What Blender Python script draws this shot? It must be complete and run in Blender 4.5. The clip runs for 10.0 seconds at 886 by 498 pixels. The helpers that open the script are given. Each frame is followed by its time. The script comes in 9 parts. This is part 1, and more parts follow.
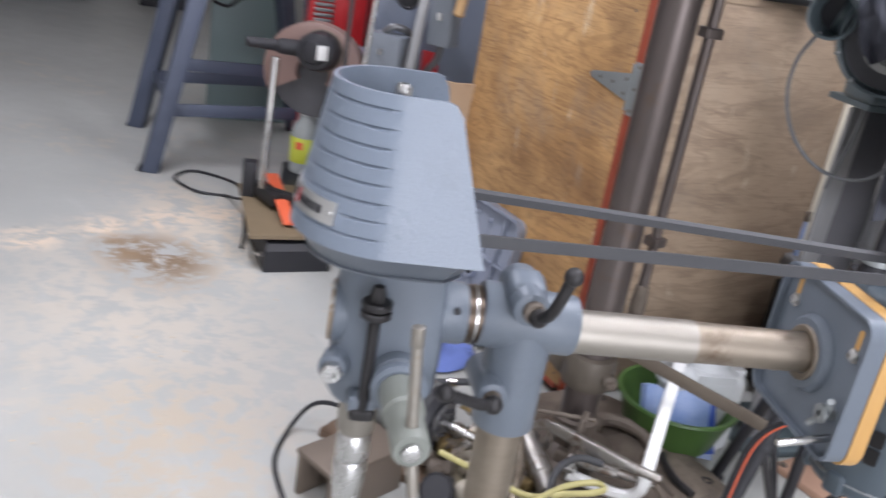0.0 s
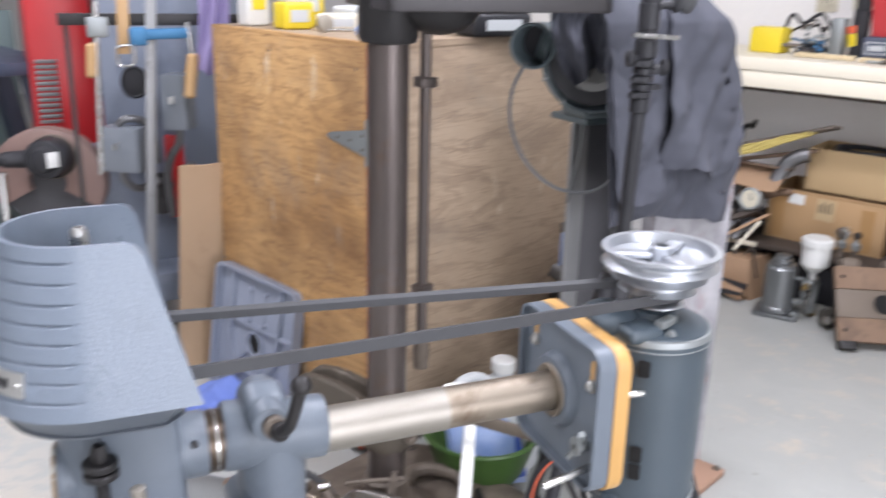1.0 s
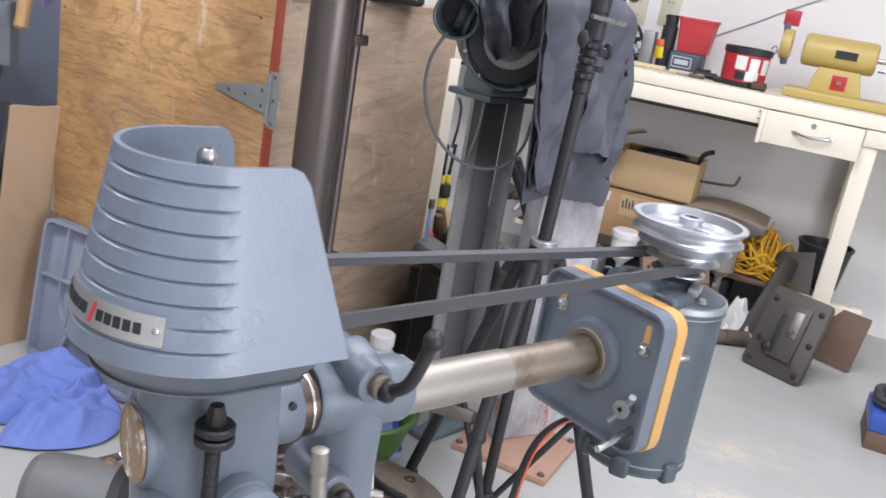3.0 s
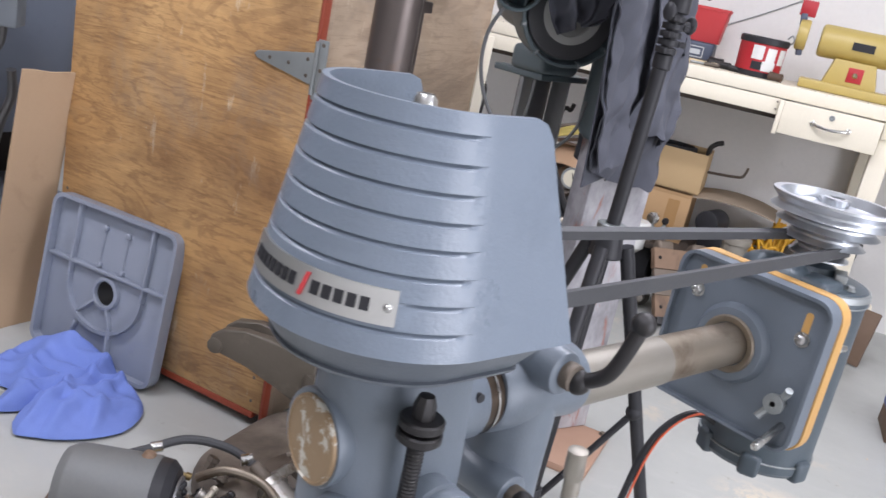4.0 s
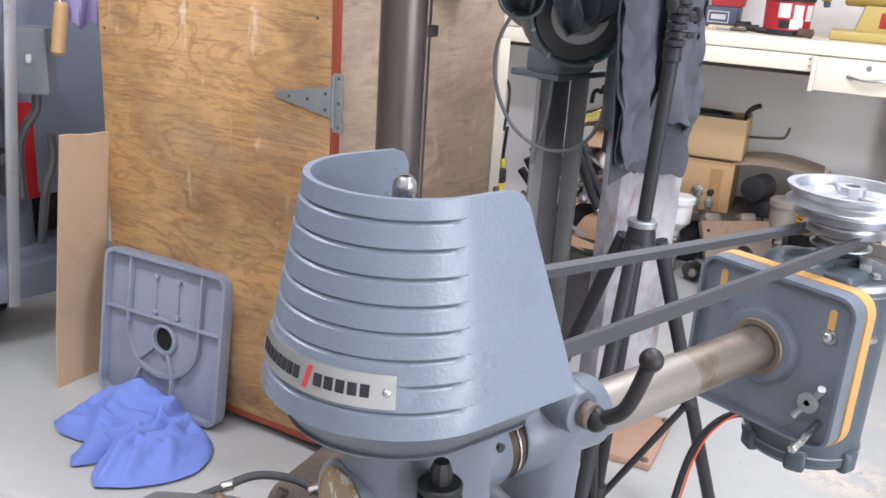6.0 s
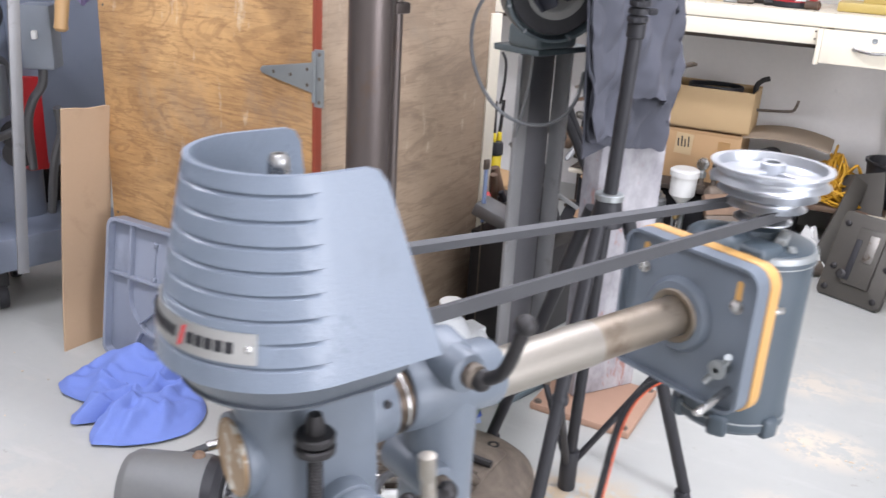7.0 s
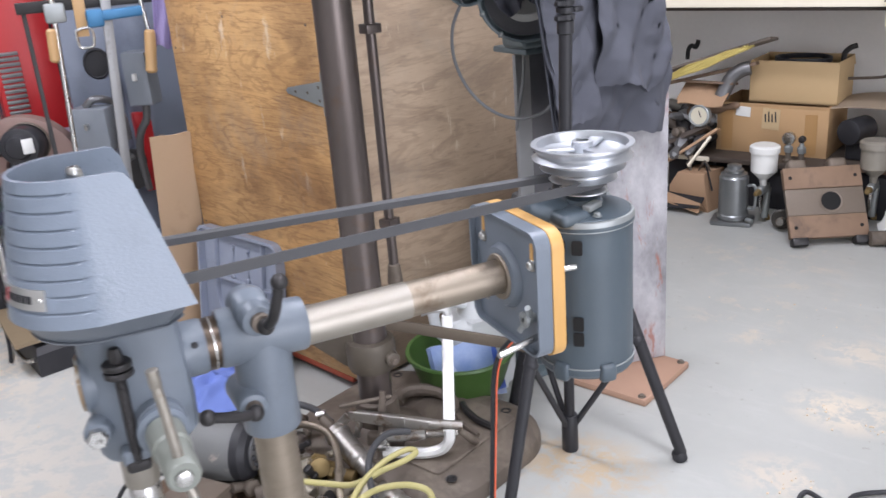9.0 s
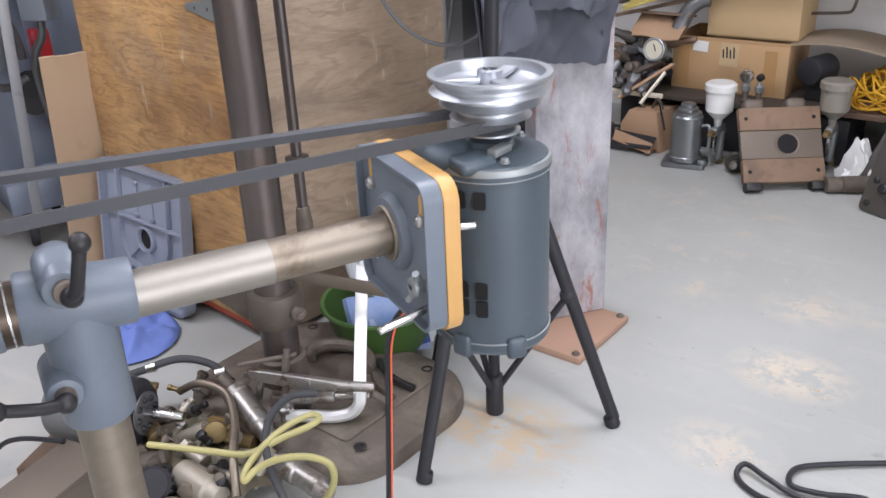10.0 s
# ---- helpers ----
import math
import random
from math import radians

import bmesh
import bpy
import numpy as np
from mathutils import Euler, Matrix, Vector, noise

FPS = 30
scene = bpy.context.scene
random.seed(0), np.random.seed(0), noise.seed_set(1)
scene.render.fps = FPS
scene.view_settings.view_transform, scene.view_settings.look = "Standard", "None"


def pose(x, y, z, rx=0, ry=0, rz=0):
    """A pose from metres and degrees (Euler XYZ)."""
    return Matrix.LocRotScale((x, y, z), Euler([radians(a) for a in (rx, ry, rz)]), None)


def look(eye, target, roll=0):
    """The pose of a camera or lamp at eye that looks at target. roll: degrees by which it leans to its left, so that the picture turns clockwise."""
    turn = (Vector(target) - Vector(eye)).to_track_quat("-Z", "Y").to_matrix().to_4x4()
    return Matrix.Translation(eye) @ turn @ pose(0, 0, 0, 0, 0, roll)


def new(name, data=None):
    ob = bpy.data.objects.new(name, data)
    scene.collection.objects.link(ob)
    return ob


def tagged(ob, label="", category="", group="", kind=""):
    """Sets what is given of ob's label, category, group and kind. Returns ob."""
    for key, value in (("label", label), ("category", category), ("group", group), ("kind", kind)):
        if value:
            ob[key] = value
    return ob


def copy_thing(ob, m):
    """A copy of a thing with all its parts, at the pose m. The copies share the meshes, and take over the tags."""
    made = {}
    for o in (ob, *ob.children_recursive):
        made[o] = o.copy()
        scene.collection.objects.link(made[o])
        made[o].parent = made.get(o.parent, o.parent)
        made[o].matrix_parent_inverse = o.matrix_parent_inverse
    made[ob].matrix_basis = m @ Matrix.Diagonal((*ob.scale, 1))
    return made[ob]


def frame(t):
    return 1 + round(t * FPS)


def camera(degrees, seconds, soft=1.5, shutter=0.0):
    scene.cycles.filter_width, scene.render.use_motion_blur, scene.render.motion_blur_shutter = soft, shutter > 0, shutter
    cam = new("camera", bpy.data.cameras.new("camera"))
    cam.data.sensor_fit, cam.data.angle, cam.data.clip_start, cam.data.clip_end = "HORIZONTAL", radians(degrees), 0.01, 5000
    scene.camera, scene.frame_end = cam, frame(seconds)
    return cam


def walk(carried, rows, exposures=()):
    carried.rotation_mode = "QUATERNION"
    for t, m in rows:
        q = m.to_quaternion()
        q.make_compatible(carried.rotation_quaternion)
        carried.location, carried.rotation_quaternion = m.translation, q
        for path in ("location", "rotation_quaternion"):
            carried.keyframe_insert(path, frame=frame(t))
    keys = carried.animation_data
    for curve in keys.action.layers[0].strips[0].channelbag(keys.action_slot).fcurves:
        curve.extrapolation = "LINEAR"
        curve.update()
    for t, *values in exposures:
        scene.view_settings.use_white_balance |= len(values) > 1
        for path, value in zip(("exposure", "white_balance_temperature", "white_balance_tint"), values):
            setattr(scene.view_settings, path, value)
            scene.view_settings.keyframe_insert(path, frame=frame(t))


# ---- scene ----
cam = camera(53.3, 10.0, shutter=0.5)
PATH = [
    (0, (0.021, -0.017, 1.198), (0.355, 1.815, 0.469), 9.8),
    (0.3, (0.038, 0.047, 1.197), (0.543, 1.831, 0.447), 10.3),
    (0.5, (0.065, 0.029, 1.207), (0.598, 1.794, 0.43), 6.1),
    (0.7, (0.101, -0.011, 1.259), (0.68, 1.769, 0.553), 2.0),
    (1, (0.123, -0.002, 1.264), (0.866, 1.752, 0.655), 1.4),
    (1.2, (0.078, 0.034, 1.248), (0.97, 1.731, 0.68), 3.3),
    (1.5, (-0.014, 0.127, 1.207), (1.046, 1.729, 0.651), 8.4),
    (2, (-0.087, 0.108, 1.241), (0.987, 1.702, 0.686), 9.3),
    (2.5, (-0.169, 0.11, 1.227), (0.933, 1.683, 0.67), 8.7),
    (2.7, (-0.177, 0.141, 1.212), (0.995, 1.658, 0.642), 8.7),
    (3.8, (-0.27, 0.41, 1.101), (1.078, 1.769, 0.52), 11.9),
    (4, (-0.288, 0.421, 1.097), (1.051, 1.787, 0.514), 11.9),
    (4.5, (-0.318, 0.427, 1.104), (1.008, 1.804, 0.515), 11.8),
    (5, (-0.295, 0.42, 1.13), (1.017, 1.805, 0.533), 10.0),
    (5.5, (-0.267, 0.404, 1.167), (1.01, 1.817, 0.555), 5.3),
    (5.7, (-0.267, 0.398, 1.169), (0.994, 1.825, 0.557), 4.3),
    (6.8, (-0.215, 0.32, 1.173), (0.955, 1.788, 0.484), 3.7),
    (7, (-0.194, 0.271, 1.195), (0.965, 1.745, 0.5), 3.4),
    (7.3, (-0.126, 0.173, 1.213), (1.028, 1.652, 0.518), 3.2),
    (7.5, (-0.089, 0.059, 1.243), (1.058, 1.544, 0.548), 3.1),
    (7.8, (0.02, -0.052, 1.261), (1.066, 1.514, 0.588), -0.6),
    (8, (0.051, -0.137, 1.276), (0.95, 1.518, 0.605), -3.9),
    (8.2, (0.057, -0.169, 1.26), (0.833, 1.54, 0.571), -5.0),
    (8.5, (0.064, -0.194, 1.269), (0.807, 1.52, 0.555), -5.4),
    (8.7, (0.069, -0.195, 1.272), (0.826, 1.518, 0.569), -5.2),
    (9, (0.09, -0.176, 1.244), (0.857, 1.536, 0.552), -4.5),
    (9.3, (0.187, -0.088, 1.196), (0.978, 1.599, 0.468), -3.6),
    (9.5, (0.252, -0.029, 1.158), (1.056, 1.621, 0.364), -3.1),
    (9.8, (0.274, 0.001, 1.161), (1.089, 1.624, 0.323), -2.8),
    (10, (0.271, -0.025, 1.181), (1.084, 1.6, 0.344), -2.6),
]
walk(cam, [(t, look(eye, target, roll)) for t, eye, target, roll in PATH],
     [(0.0, -0.03), (0.5, 0.06), (1.0, 0.20), (1.5, 0.07), (2.0, 0.07), (2.7, 0.07), (4.0, 0.04), (4.5, 0.17), (5.5, 0.22), (7.0, 0.38), (7.5, 0.24), (8.0, 0.1), (8.5, 0.16), (9.0, 0.12), (10.0, 0.0)])

# ---- world, lamps, exposure ----
world = bpy.data.worlds.new("world")
scene.world = world
world.use_nodes = True
wn = world.node_tree
sky = wn.nodes.new("ShaderNodeTexSky")
sky.sky_type, sky.sun_disc = "NISHITA", False
sky.sun_elevation, sky.sun_rotation = radians(40), radians(200)
wn.links.new(sky.outputs[0], wn.nodes["Background"].inputs[0])
wn.nodes["Background"].inputs[1].default_value = 0.1

# room axes: B runs along the bench wall, N points from the bench into that wall
B, N = Vector((-0.4462, 0.8949, 0)), Vector((0.8949, 0.4462, 0))
BENCH = math.degrees(math.atan2(B.y, B.x))


def room(b, n, z=0.0):
    return B * b + N * n + Vector((0, 0, z))


def area(name, m, w, h, power, color=(1, 1, 1)):
    d = bpy.data.lights.new(name, "AREA")
    d.shape, d.size, d.size_y, d.energy, d.color = "RECTANGLE", w, h, power, color
    ob = new(name, d)
    ob.matrix_world = m
    return ob


WALL_B0, WALL_B1, WALL_N0, WALL_N1, CEIL = -3.2, 8.6, -2.8, 4.082, 2.75
DOOR0, DOOR1 = -1.75, 0.85  # the open garage door in the near wall
# ceiling lamps out of view, added; places and powers set to match brightness
LAMPS = [(-0.4, 0.8, 34), (0.9, -0.7, 28), (2.5, 0.6, 42), (0.7, 2.1, 48), (3.9, 2.2, 10)]
for b, n, power in LAMPS:
    area("added_tube_lamp", Matrix.Translation(room(b, n, CEIL - 0.13)) @ pose(0, 0, 0, 0, 0, BENCH), 1.2, 0.22, power, (0.885, 0.885, 1.0))
area("door_daylight", Matrix.Translation(room(WALL_B0 - 0.04, (DOOR0 + DOOR1) / 2, 1.15)) @ pose(0, 0, 0, 90, 0, BENCH - 90), 2.6, 2.1, 130, (0.88, 0.89, 1.0))

# ---- materials ----


def nodes_of(name):
    m = bpy.data.materials.new(name)
    m.use_nodes = True
    t = m.node_tree
    return m, t, t.nodes["Principled BSDF"]


def link(t, a, b):
    t.links.new(a, b)


def noise_node(t, coord, scale, detail=5, rough=0.6, distort=0.0):
    n = t.nodes.new("ShaderNodeTexNoise")
    n.inputs["Scale"].default_value, n.inputs["Detail"].default_value = scale, detail
    n.inputs["Roughness"].default_value, n.inputs["Distortion"].default_value = rough, distort
    link(t, coord, n.inputs["Vector"])
    return n.outputs["Fac"]


def ramp(t, fac, stops):
    r = t.nodes.new("ShaderNodeValToRGB")
    e = r.color_ramp.elements
    while len(e) < len(stops):
        e.new(0.5)
    for k, (p, c) in enumerate(stops):
        e[k].position, e[k].color = p, (*c, 1) if len(c) == 3 else c
    link(t, fac, r.inputs["Fac"])
    return r.outputs["Color"]


def mixc(t, fac, a, b, mode="MIX"):
    m = t.nodes.new("ShaderNodeMix")
    m.data_type, m.blend_type = "RGBA", mode
    for s, v in ((m.inputs["Factor"], fac), (m.inputs["A"], a), (m.inputs["B"], b)):
        if isinstance(v, (int, float)):
            s.default_value = v
        elif isinstance(v, tuple):
            s.default_value = (*v, 1)
        else:
            link(t, v, s)
    return m.outputs["Result"]


def coords(t, scale=(1, 1, 1), rot=(0, 0, 0)):
    c, m = t.nodes.new("ShaderNodeTexCoord"), t.nodes.new("ShaderNodeMapping")
    link(t, c.outputs["Object"], m.inputs["Vector"])
    m.inputs["Scale"].default_value = scale
    m.inputs["Rotation"].default_value = [radians(a) for a in rot]
    return m.outputs["Vector"]


def bump(t, p, h, strength, dist=0.002):
    b = t.nodes.new("ShaderNodeBump")
    b.inputs["Strength"].default_value, b.inputs["Distance"].default_value = strength, dist
    link(t, h, b.inputs["Height"])
    link(t, b.outputs["Normal"], p.inputs["Normal"])


def spread(t, fac, a, b):
    r = t.nodes.new("ShaderNodeMapRange")
    r.inputs["To Min"].default_value, r.inputs["To Max"].default_value = a, b
    link(t, fac, r.inputs["Value"])
    return r.outputs["Result"]


def surf(name, c1, c2, rough=(0.4, 0.6), metal=0.0, scale=12, fine=180, bumps=0.15, stain=None, stain_at=(0.56, 0.66), stain_scale=7, stretch=(1, 1, 1), coat=0.0):
    """A worn surface: two colours in a broad and a fine grain, and a stain of its own shape."""
    m, t, p = nodes_of(name)
    v = coords(t, stretch)
    broad, grain = noise_node(t, v, scale), noise_node(t, v, fine, 3)
    col = mixc(t, broad, c1, c2)
    col = mixc(t, spread(t, grain, 0.0, 0.35), col, tuple(0.75 * x for x in c1))
    if stain:
        f = ramp(t, noise_node(t, coords(t), stain_scale, 8, 0.7, 0.4), [(stain_at[0], (0, 0, 0)), (stain_at[1], (1, 1, 1))])
        col = mixc(t, f, col, stain)
    link(t, col, p.inputs["Base Color"])
    link(t, spread(t, broad, *rough), p.inputs["Roughness"])
    p.inputs["Metallic"].default_value = metal
    p.inputs["Coat Weight"].default_value = coat
    bump(t, p, grain, bumps, 0.001)
    return m


def plywood(name, light, mid, dark, grey=0.0, rot=(0, 0, 0), freq=46.0, contrast=0.8):
    """Rotary-cut fir plywood: wild dark grain lines round pale islands, scratches, knots and grey weathering."""
    m, t, p = nodes_of(name)
    v = coords(t, (1, 1, 1), rot)
    warp = noise_node(t, coords(t, (0.8, 0.8, 3.4), rot), 2.0, 6, 0.55, 1.1)
    w = t.nodes.new("ShaderNodeMath")
    w.operation = "MULTIPLY"
    link(t, warp, w.inputs[0])
    w.inputs[1].default_value = freq
    s = t.nodes.new("ShaderNodeMath")
    s.operation = "SINE"
    link(t, w.outputs[0], s.inputs[0])
    line = ramp(t, s.outputs[0], [(0.35, (0, 0, 0)), (1.0, (0.8, 0.8, 0.8))])
    grain = noise_node(t, coords(t, (7, 7, 150), rot), 1.6, 5, 0.7)
    dash = noise_node(t, coords(t, (8, 8, 70), rot), 1.7, 5, 0.7, 0.7)
    patch = noise_node(t, v, 2.6, 6, 0.65)
    col = ramp(t, patch, [(0.32, mid), (0.62, light)])
    f = t.nodes.new("ShaderNodeMath")
    f.operation = "MULTIPLY"
    link(t, line, f.inputs[0])
    link(t, spread(t, noise_node(t, v, 5, 4), 0.25 * contrast, 1.25 * contrast), f.inputs[1])
    f.use_clamp = True
    col = mixc(t, f.outputs[0], col, dark)
    col = mixc(t, ramp(t, dash, [(0.53, (0, 0, 0)), (0.66, (0.68, 0.68, 0.68))]), col, dark)
    hair = noise_node(t, coords(t, (2.2, 2.2, 75), rot), 1.6, 5, 0.65, 1.2)
    col = mixc(t, ramp(t, hair, [(0.52, (0, 0, 0)), (0.66, (0.38, 0.38, 0.38))]), col, dark)
    col = mixc(t, spread(t, grain, 0.0, 0.4), col, mid)
    marks = ramp(t, noise_node(t, coords(t, (9, 9, 2.6), rot), 2.2, 8, 0.7), [(0.62, (0, 0, 0)), (0.69, (1, 1, 1))])
    col = mixc(t, spread(t, marks, 0, 0.6), col, (0.68, 0.57, 0.42))
    knots = ramp(t, noise_node(t, v, 6.5, 2), [(0.70, (0, 0, 0)), (0.78, (1, 1, 1))])
    col = mixc(t, spread(t, knots, 0, 0.75), col, (0.10, 0.045, 0.02))
    stain = ramp(t, noise_node(t, coords(t, (0.7, 0.7, 1.5), rot), 3.0, 7, 0.68, 0.4), [(0.44, (0, 0, 0)), (0.68, (1, 1, 1))])
    col = mixc(t, spread(t, stain, 0.0, 0.75), col, tuple(0.8 * x for x in dark))
    smudge = ramp(t, noise_node(t, v, 3.7, 7, 0.7, 0.6), [(0.52, (0, 0, 0)), (0.7, (1, 1, 1))])
    col = mixc(t, spread(t, smudge, 0.0, 0.35 + 0.4 * grey), col, (0.25, 0.21, 0.17))
    if grey:
        col = mixc(t, spread(t, noise_node(t, v, 2.0, 4), 0.0, grey), col, (0.34, 0.30, 0.25))
    link(t, col, p.inputs["Base Color"])
    link(t, spread(t, patch, 0.5, 0.8), p.inputs["Roughness"])
    bump(t, p, dash, 0.5)
    return m


def floor_material():
    """Grey painted slab: worn pinkish-cream patches, rubbed scuffs, dark dots and a brown stain."""
    m, t, p = nodes_of("painted_concrete")
    v = coords(t)
    big, mid, fine = noise_node(t, v, 0.9, 6), noise_node(t, v, 7, 8, 0.65), noise_node(t, v, 90, 4)
    col = ramp(t, big, [(0.3, (0.385, 0.392, 0.37)), (0.7, (0.48, 0.487, 0.46))])
    col = mixc(t, spread(t, mid, 0.0, 0.4), col, (0.33, 0.33, 0.32))
    scuff = ramp(t, noise_node(t, coords(t, (1.2, 5, 1), (0, 0, 30)), 3, 8, 0.7), [(0.56, (0, 0, 0)), (0.66, (1, 1, 1))])
    col = mixc(t, spread(t, scuff, 0.0, 0.16), col, (0.55, 0.545, 0.53))
    worn = t.nodes.new("ShaderNodeMath")
    worn.operation = "MULTIPLY"
    link(t, ramp(t, noise_node(t, v, 1.3, 3), [(0.50, (0, 0, 0)), (0.66, (1, 1, 1))]), worn.inputs[0])
    link(t, ramp(t, noise_node(t, v, 9, 9, 0.74, 0.3), [(0.52, (0, 0, 0)), (0.62, (1, 1, 1))]), worn.inputs[1])
    col = mixc(t, spread(t, worn.outputs[0], 0.0, 0.5), col, (0.58, 0.50, 0.40))
    # the brown stain and the bared strip in front of the saw
    bare, tan = (0.62, 0.54, 0.44), (0.48, 0.38, 0.26)
    spots = (((-0.40, 2.65, 0), (3.0, 4.2, 1), (0.20, 0.13, 0.08), 0.75), ((-0.30, 2.98, 0), (1.5, 3.6, 1), bare, 0.85), ((-0.50, 2.42, 0), (1.6, 2.2, 1), bare, 0.4), ((-0.25, 2.0, 0), (1.5, 1.9, 1), bare, 0.35),
             ((-0.2, 1.65, 0), (2.4, 3.0, 1), tan, 0.5), ((1.785, 1.19, 0), (6.0, 8.0, 1), (0.66, 0.57, 0.45), 0.75), ((2.06, 1.39, 0), (7, 9, 1), bare, 0.6), ((1.09, 1.35, 0), (4.2, 6.0, 1), tan, 1.0), ((1.45, 1.07, 0), (7, 9, 1), bare, 0.6))
    spots += tuple(((x, y, 0), (7.5, 7.5, 1), (0.70, 0.58, 0.46), 1.0) for x, y in ((-0.80, 2.72), (-0.62, 2.88), (-0.44, 3.0), (-0.26, 3.10), (-0.10, 3.18)))
    spots += (((-0.38, 2.66, 0), (4.5, 5.5, 1), (0.22, 0.15, 0.09), 0.9), ((-0.52, 2.72, 0), (7, 9, 1), (0.28, 0.19, 0.11), 0.8))
    blotch = ramp(t, noise_node(t, v, 14, 9, 0.7, 0.3), [(0.44, (0, 0, 0)), (0.54, (1, 1, 1))])
    for centre, size, tint, k in spots:
        c = t.nodes.new("ShaderNodeTexCoord")
        sub = t.nodes.new("ShaderNodeVectorMath")
        sub.operation = "SUBTRACT"
        sub.inputs[1].default_value = (Vector(centre).dot(B) - (WALL_B0 + WALL_B1) / 2, (WALL_N0 + WALL_N1) / 2 - Vector(centre).dot(N), 0.075)
        link(t, c.outputs["Object"], sub.inputs[0])
        mul = t.nodes.new("ShaderNodeVectorMath")
        mul.operation = "MULTIPLY"
        mul.inputs[1].default_value = size
        link(t, sub.outputs[0], mul.inputs[0])
        ln = t.nodes.new("ShaderNodeVectorMath")
        ln.operation = "LENGTH"
        link(t, mul.outputs[0], ln.inputs[0])
        near = ramp(t, ln.outputs["Value"], [(0.35, (1, 1, 1)), (1.0, (0, 0, 0))])
        mm = t.nodes.new("ShaderNodeMath")
        mm.operation = "MULTIPLY"
        link(t, near, mm.inputs[0])
        link(t, blotch, mm.inputs[1])
        col = mixc(t, spread(t, mm.outputs[0], 0.0, k), col, tint)
    dirt = ramp(t, noise_node(t, v, 22, 6, 0.7), [(0.65, (0, 0, 0)), (0.71, (1, 1, 1))])
    col = mixc(t, spread(t, dirt, 0.0, 0.4), col, (0.2, 0.17, 0.13))
    link(t, col, p.inputs["Base Color"])
    link(t, spread(t, mid, 0.28, 0.55), p.inputs["Roughness"])
    bump(t, p, fine, 0.15)
    return m


def hammered(name, c1, c2, rough=0.32, peel=0.18):
    """Grey-blue machine enamel with an orange-peel skin and worn, rubbed places."""
    m, t, p = nodes_of(name)
    v = coords(t)
    broad = noise_node(t, v, 9, 6)
    skin = noise_node(t, v, 330, 2)
    col = mixc(t, broad, c1, c2)
    nick = ramp(t, noise_node(t, v, 60, 6, 0.7), [(0.71, (0, 0, 0)), (0.74, (1, 1, 1))])
    col = mixc(t, spread(t, nick, 0, 0.5), col, (0.42, 0.44, 0.46))
    soil = ramp(t, noise_node(t, v, 5, 7, 0.7), [(0.55, (0, 0, 0)), (0.75, (1, 1, 1))])
    col = mixc(t, spread(t, soil, 0, 0.4), col, tuple(0.45 * x for x in c1))
    link(t, col, p.inputs["Base Color"])
    link(t, spread(t, broad, rough - 0.06, rough + 0.16), p.inputs["Roughness"])
    bump(t, p, skin, peel, 0.0012)
    return m


def scuffed_steel():
    """White paint rubbed to grey, with red-brown primer showing in upright streaks."""
    m, t, p = nodes_of("scuffed_white_steel")
    v = coords(t)
    broad, mid = noise_node(t, coords(t, (1.6, 1.6, 0.9)), 5, 6, 0.65), noise_node(t, v, 26, 7, 0.7)
    col = ramp(t, broad, [(0.34, (0.17, 0.165, 0.175)), (0.52, (0.36, 0.35, 0.37)), (0.68, (0.50, 0.49, 0.505))])
    col = mixc(t, ramp(t, mid, [(0.5, (0, 0, 0)), (0.68, (0.35, 0.35, 0.35))]), col, (0.27, 0.26, 0.27))
    red = ramp(t, noise_node(t, coords(t, (3.6, 3.6, 1.3)), 4.2, 7, 0.72, 0.5), [(0.565, (0, 0, 0)), (0.64, (1, 1, 1))])
    col = mixc(t, spread(t, red, 0.0, 0.75), col, (0.33, 0.105, 0.06))
    link(t, col, p.inputs["Base Color"])
    link(t, spread(t, mid, 0.4, 0.7), p.inputs["Roughness"])
    bump(t, p, mid, 0.15)
    return m


FLOOR = floor_material()
WHITE_WALL = surf("white_wall_paint", (0.82, 0.80, 0.775), (0.76, 0.745, 0.73), (0.6, 0.8), scale=2, fine=60, bumps=0.08, stain=(0.5, 0.49, 0.48), stain_at=(0.62, 0.8), stain_scale=2.5)
CEILING = surf("ceiling_paint", (0.78, 0.78, 0.76), (0.74, 0.74, 0.73), (0.7, 0.9), scale=2, fine=60, bumps=0.05)
PLY = plywood("golden_plywood", (0.58, 0.355, 0.15), (0.46, 0.245, 0.085), (0.17, 0.078, 0.03), 0.06, freq=62.0, contrast=0.75)
PLY_GREY = plywood("weathered_plywood", (0.44, 0.325, 0.22), (0.36, 0.255, 0.165), (0.19, 0.125, 0.08), 0.40, freq=30.0, contrast=0.8)
RED_TRIM = surf("red_brown_edging", (0.32, 0.055, 0.025), (0.22, 0.045, 0.02), (0.5, 0.7), scale=20)
HOOD = hammered("grey_blue_enamel", (0.150, 0.181, 0.225), (0.174, 0.206, 0.252), 0.25, 0.34)
CASTING = hammered("grey_casting_paint", (0.118, 0.140, 0.170), (0.150, 0.176, 0.208), 0.38)
SKIRT = hammered("darker_collar_grey", (0.09, 0.105, 0.125), (0.12, 0.135, 0.155), 0.4)
MOTOR = hammered("motor_green_grey_paint", (0.053, 0.072, 0.088), (0.068, 0.088, 0.105), 0.34)
STEEL = surf("ground_steel_tube", (0.40, 0.375, 0.335), (0.29, 0.262, 0.222), (0.42, 0.58), 0.95, 14, 260, 0.1, (0.2, 0.145, 0.09), (0.6, 0.74), 9, (0.6, 4, 4))
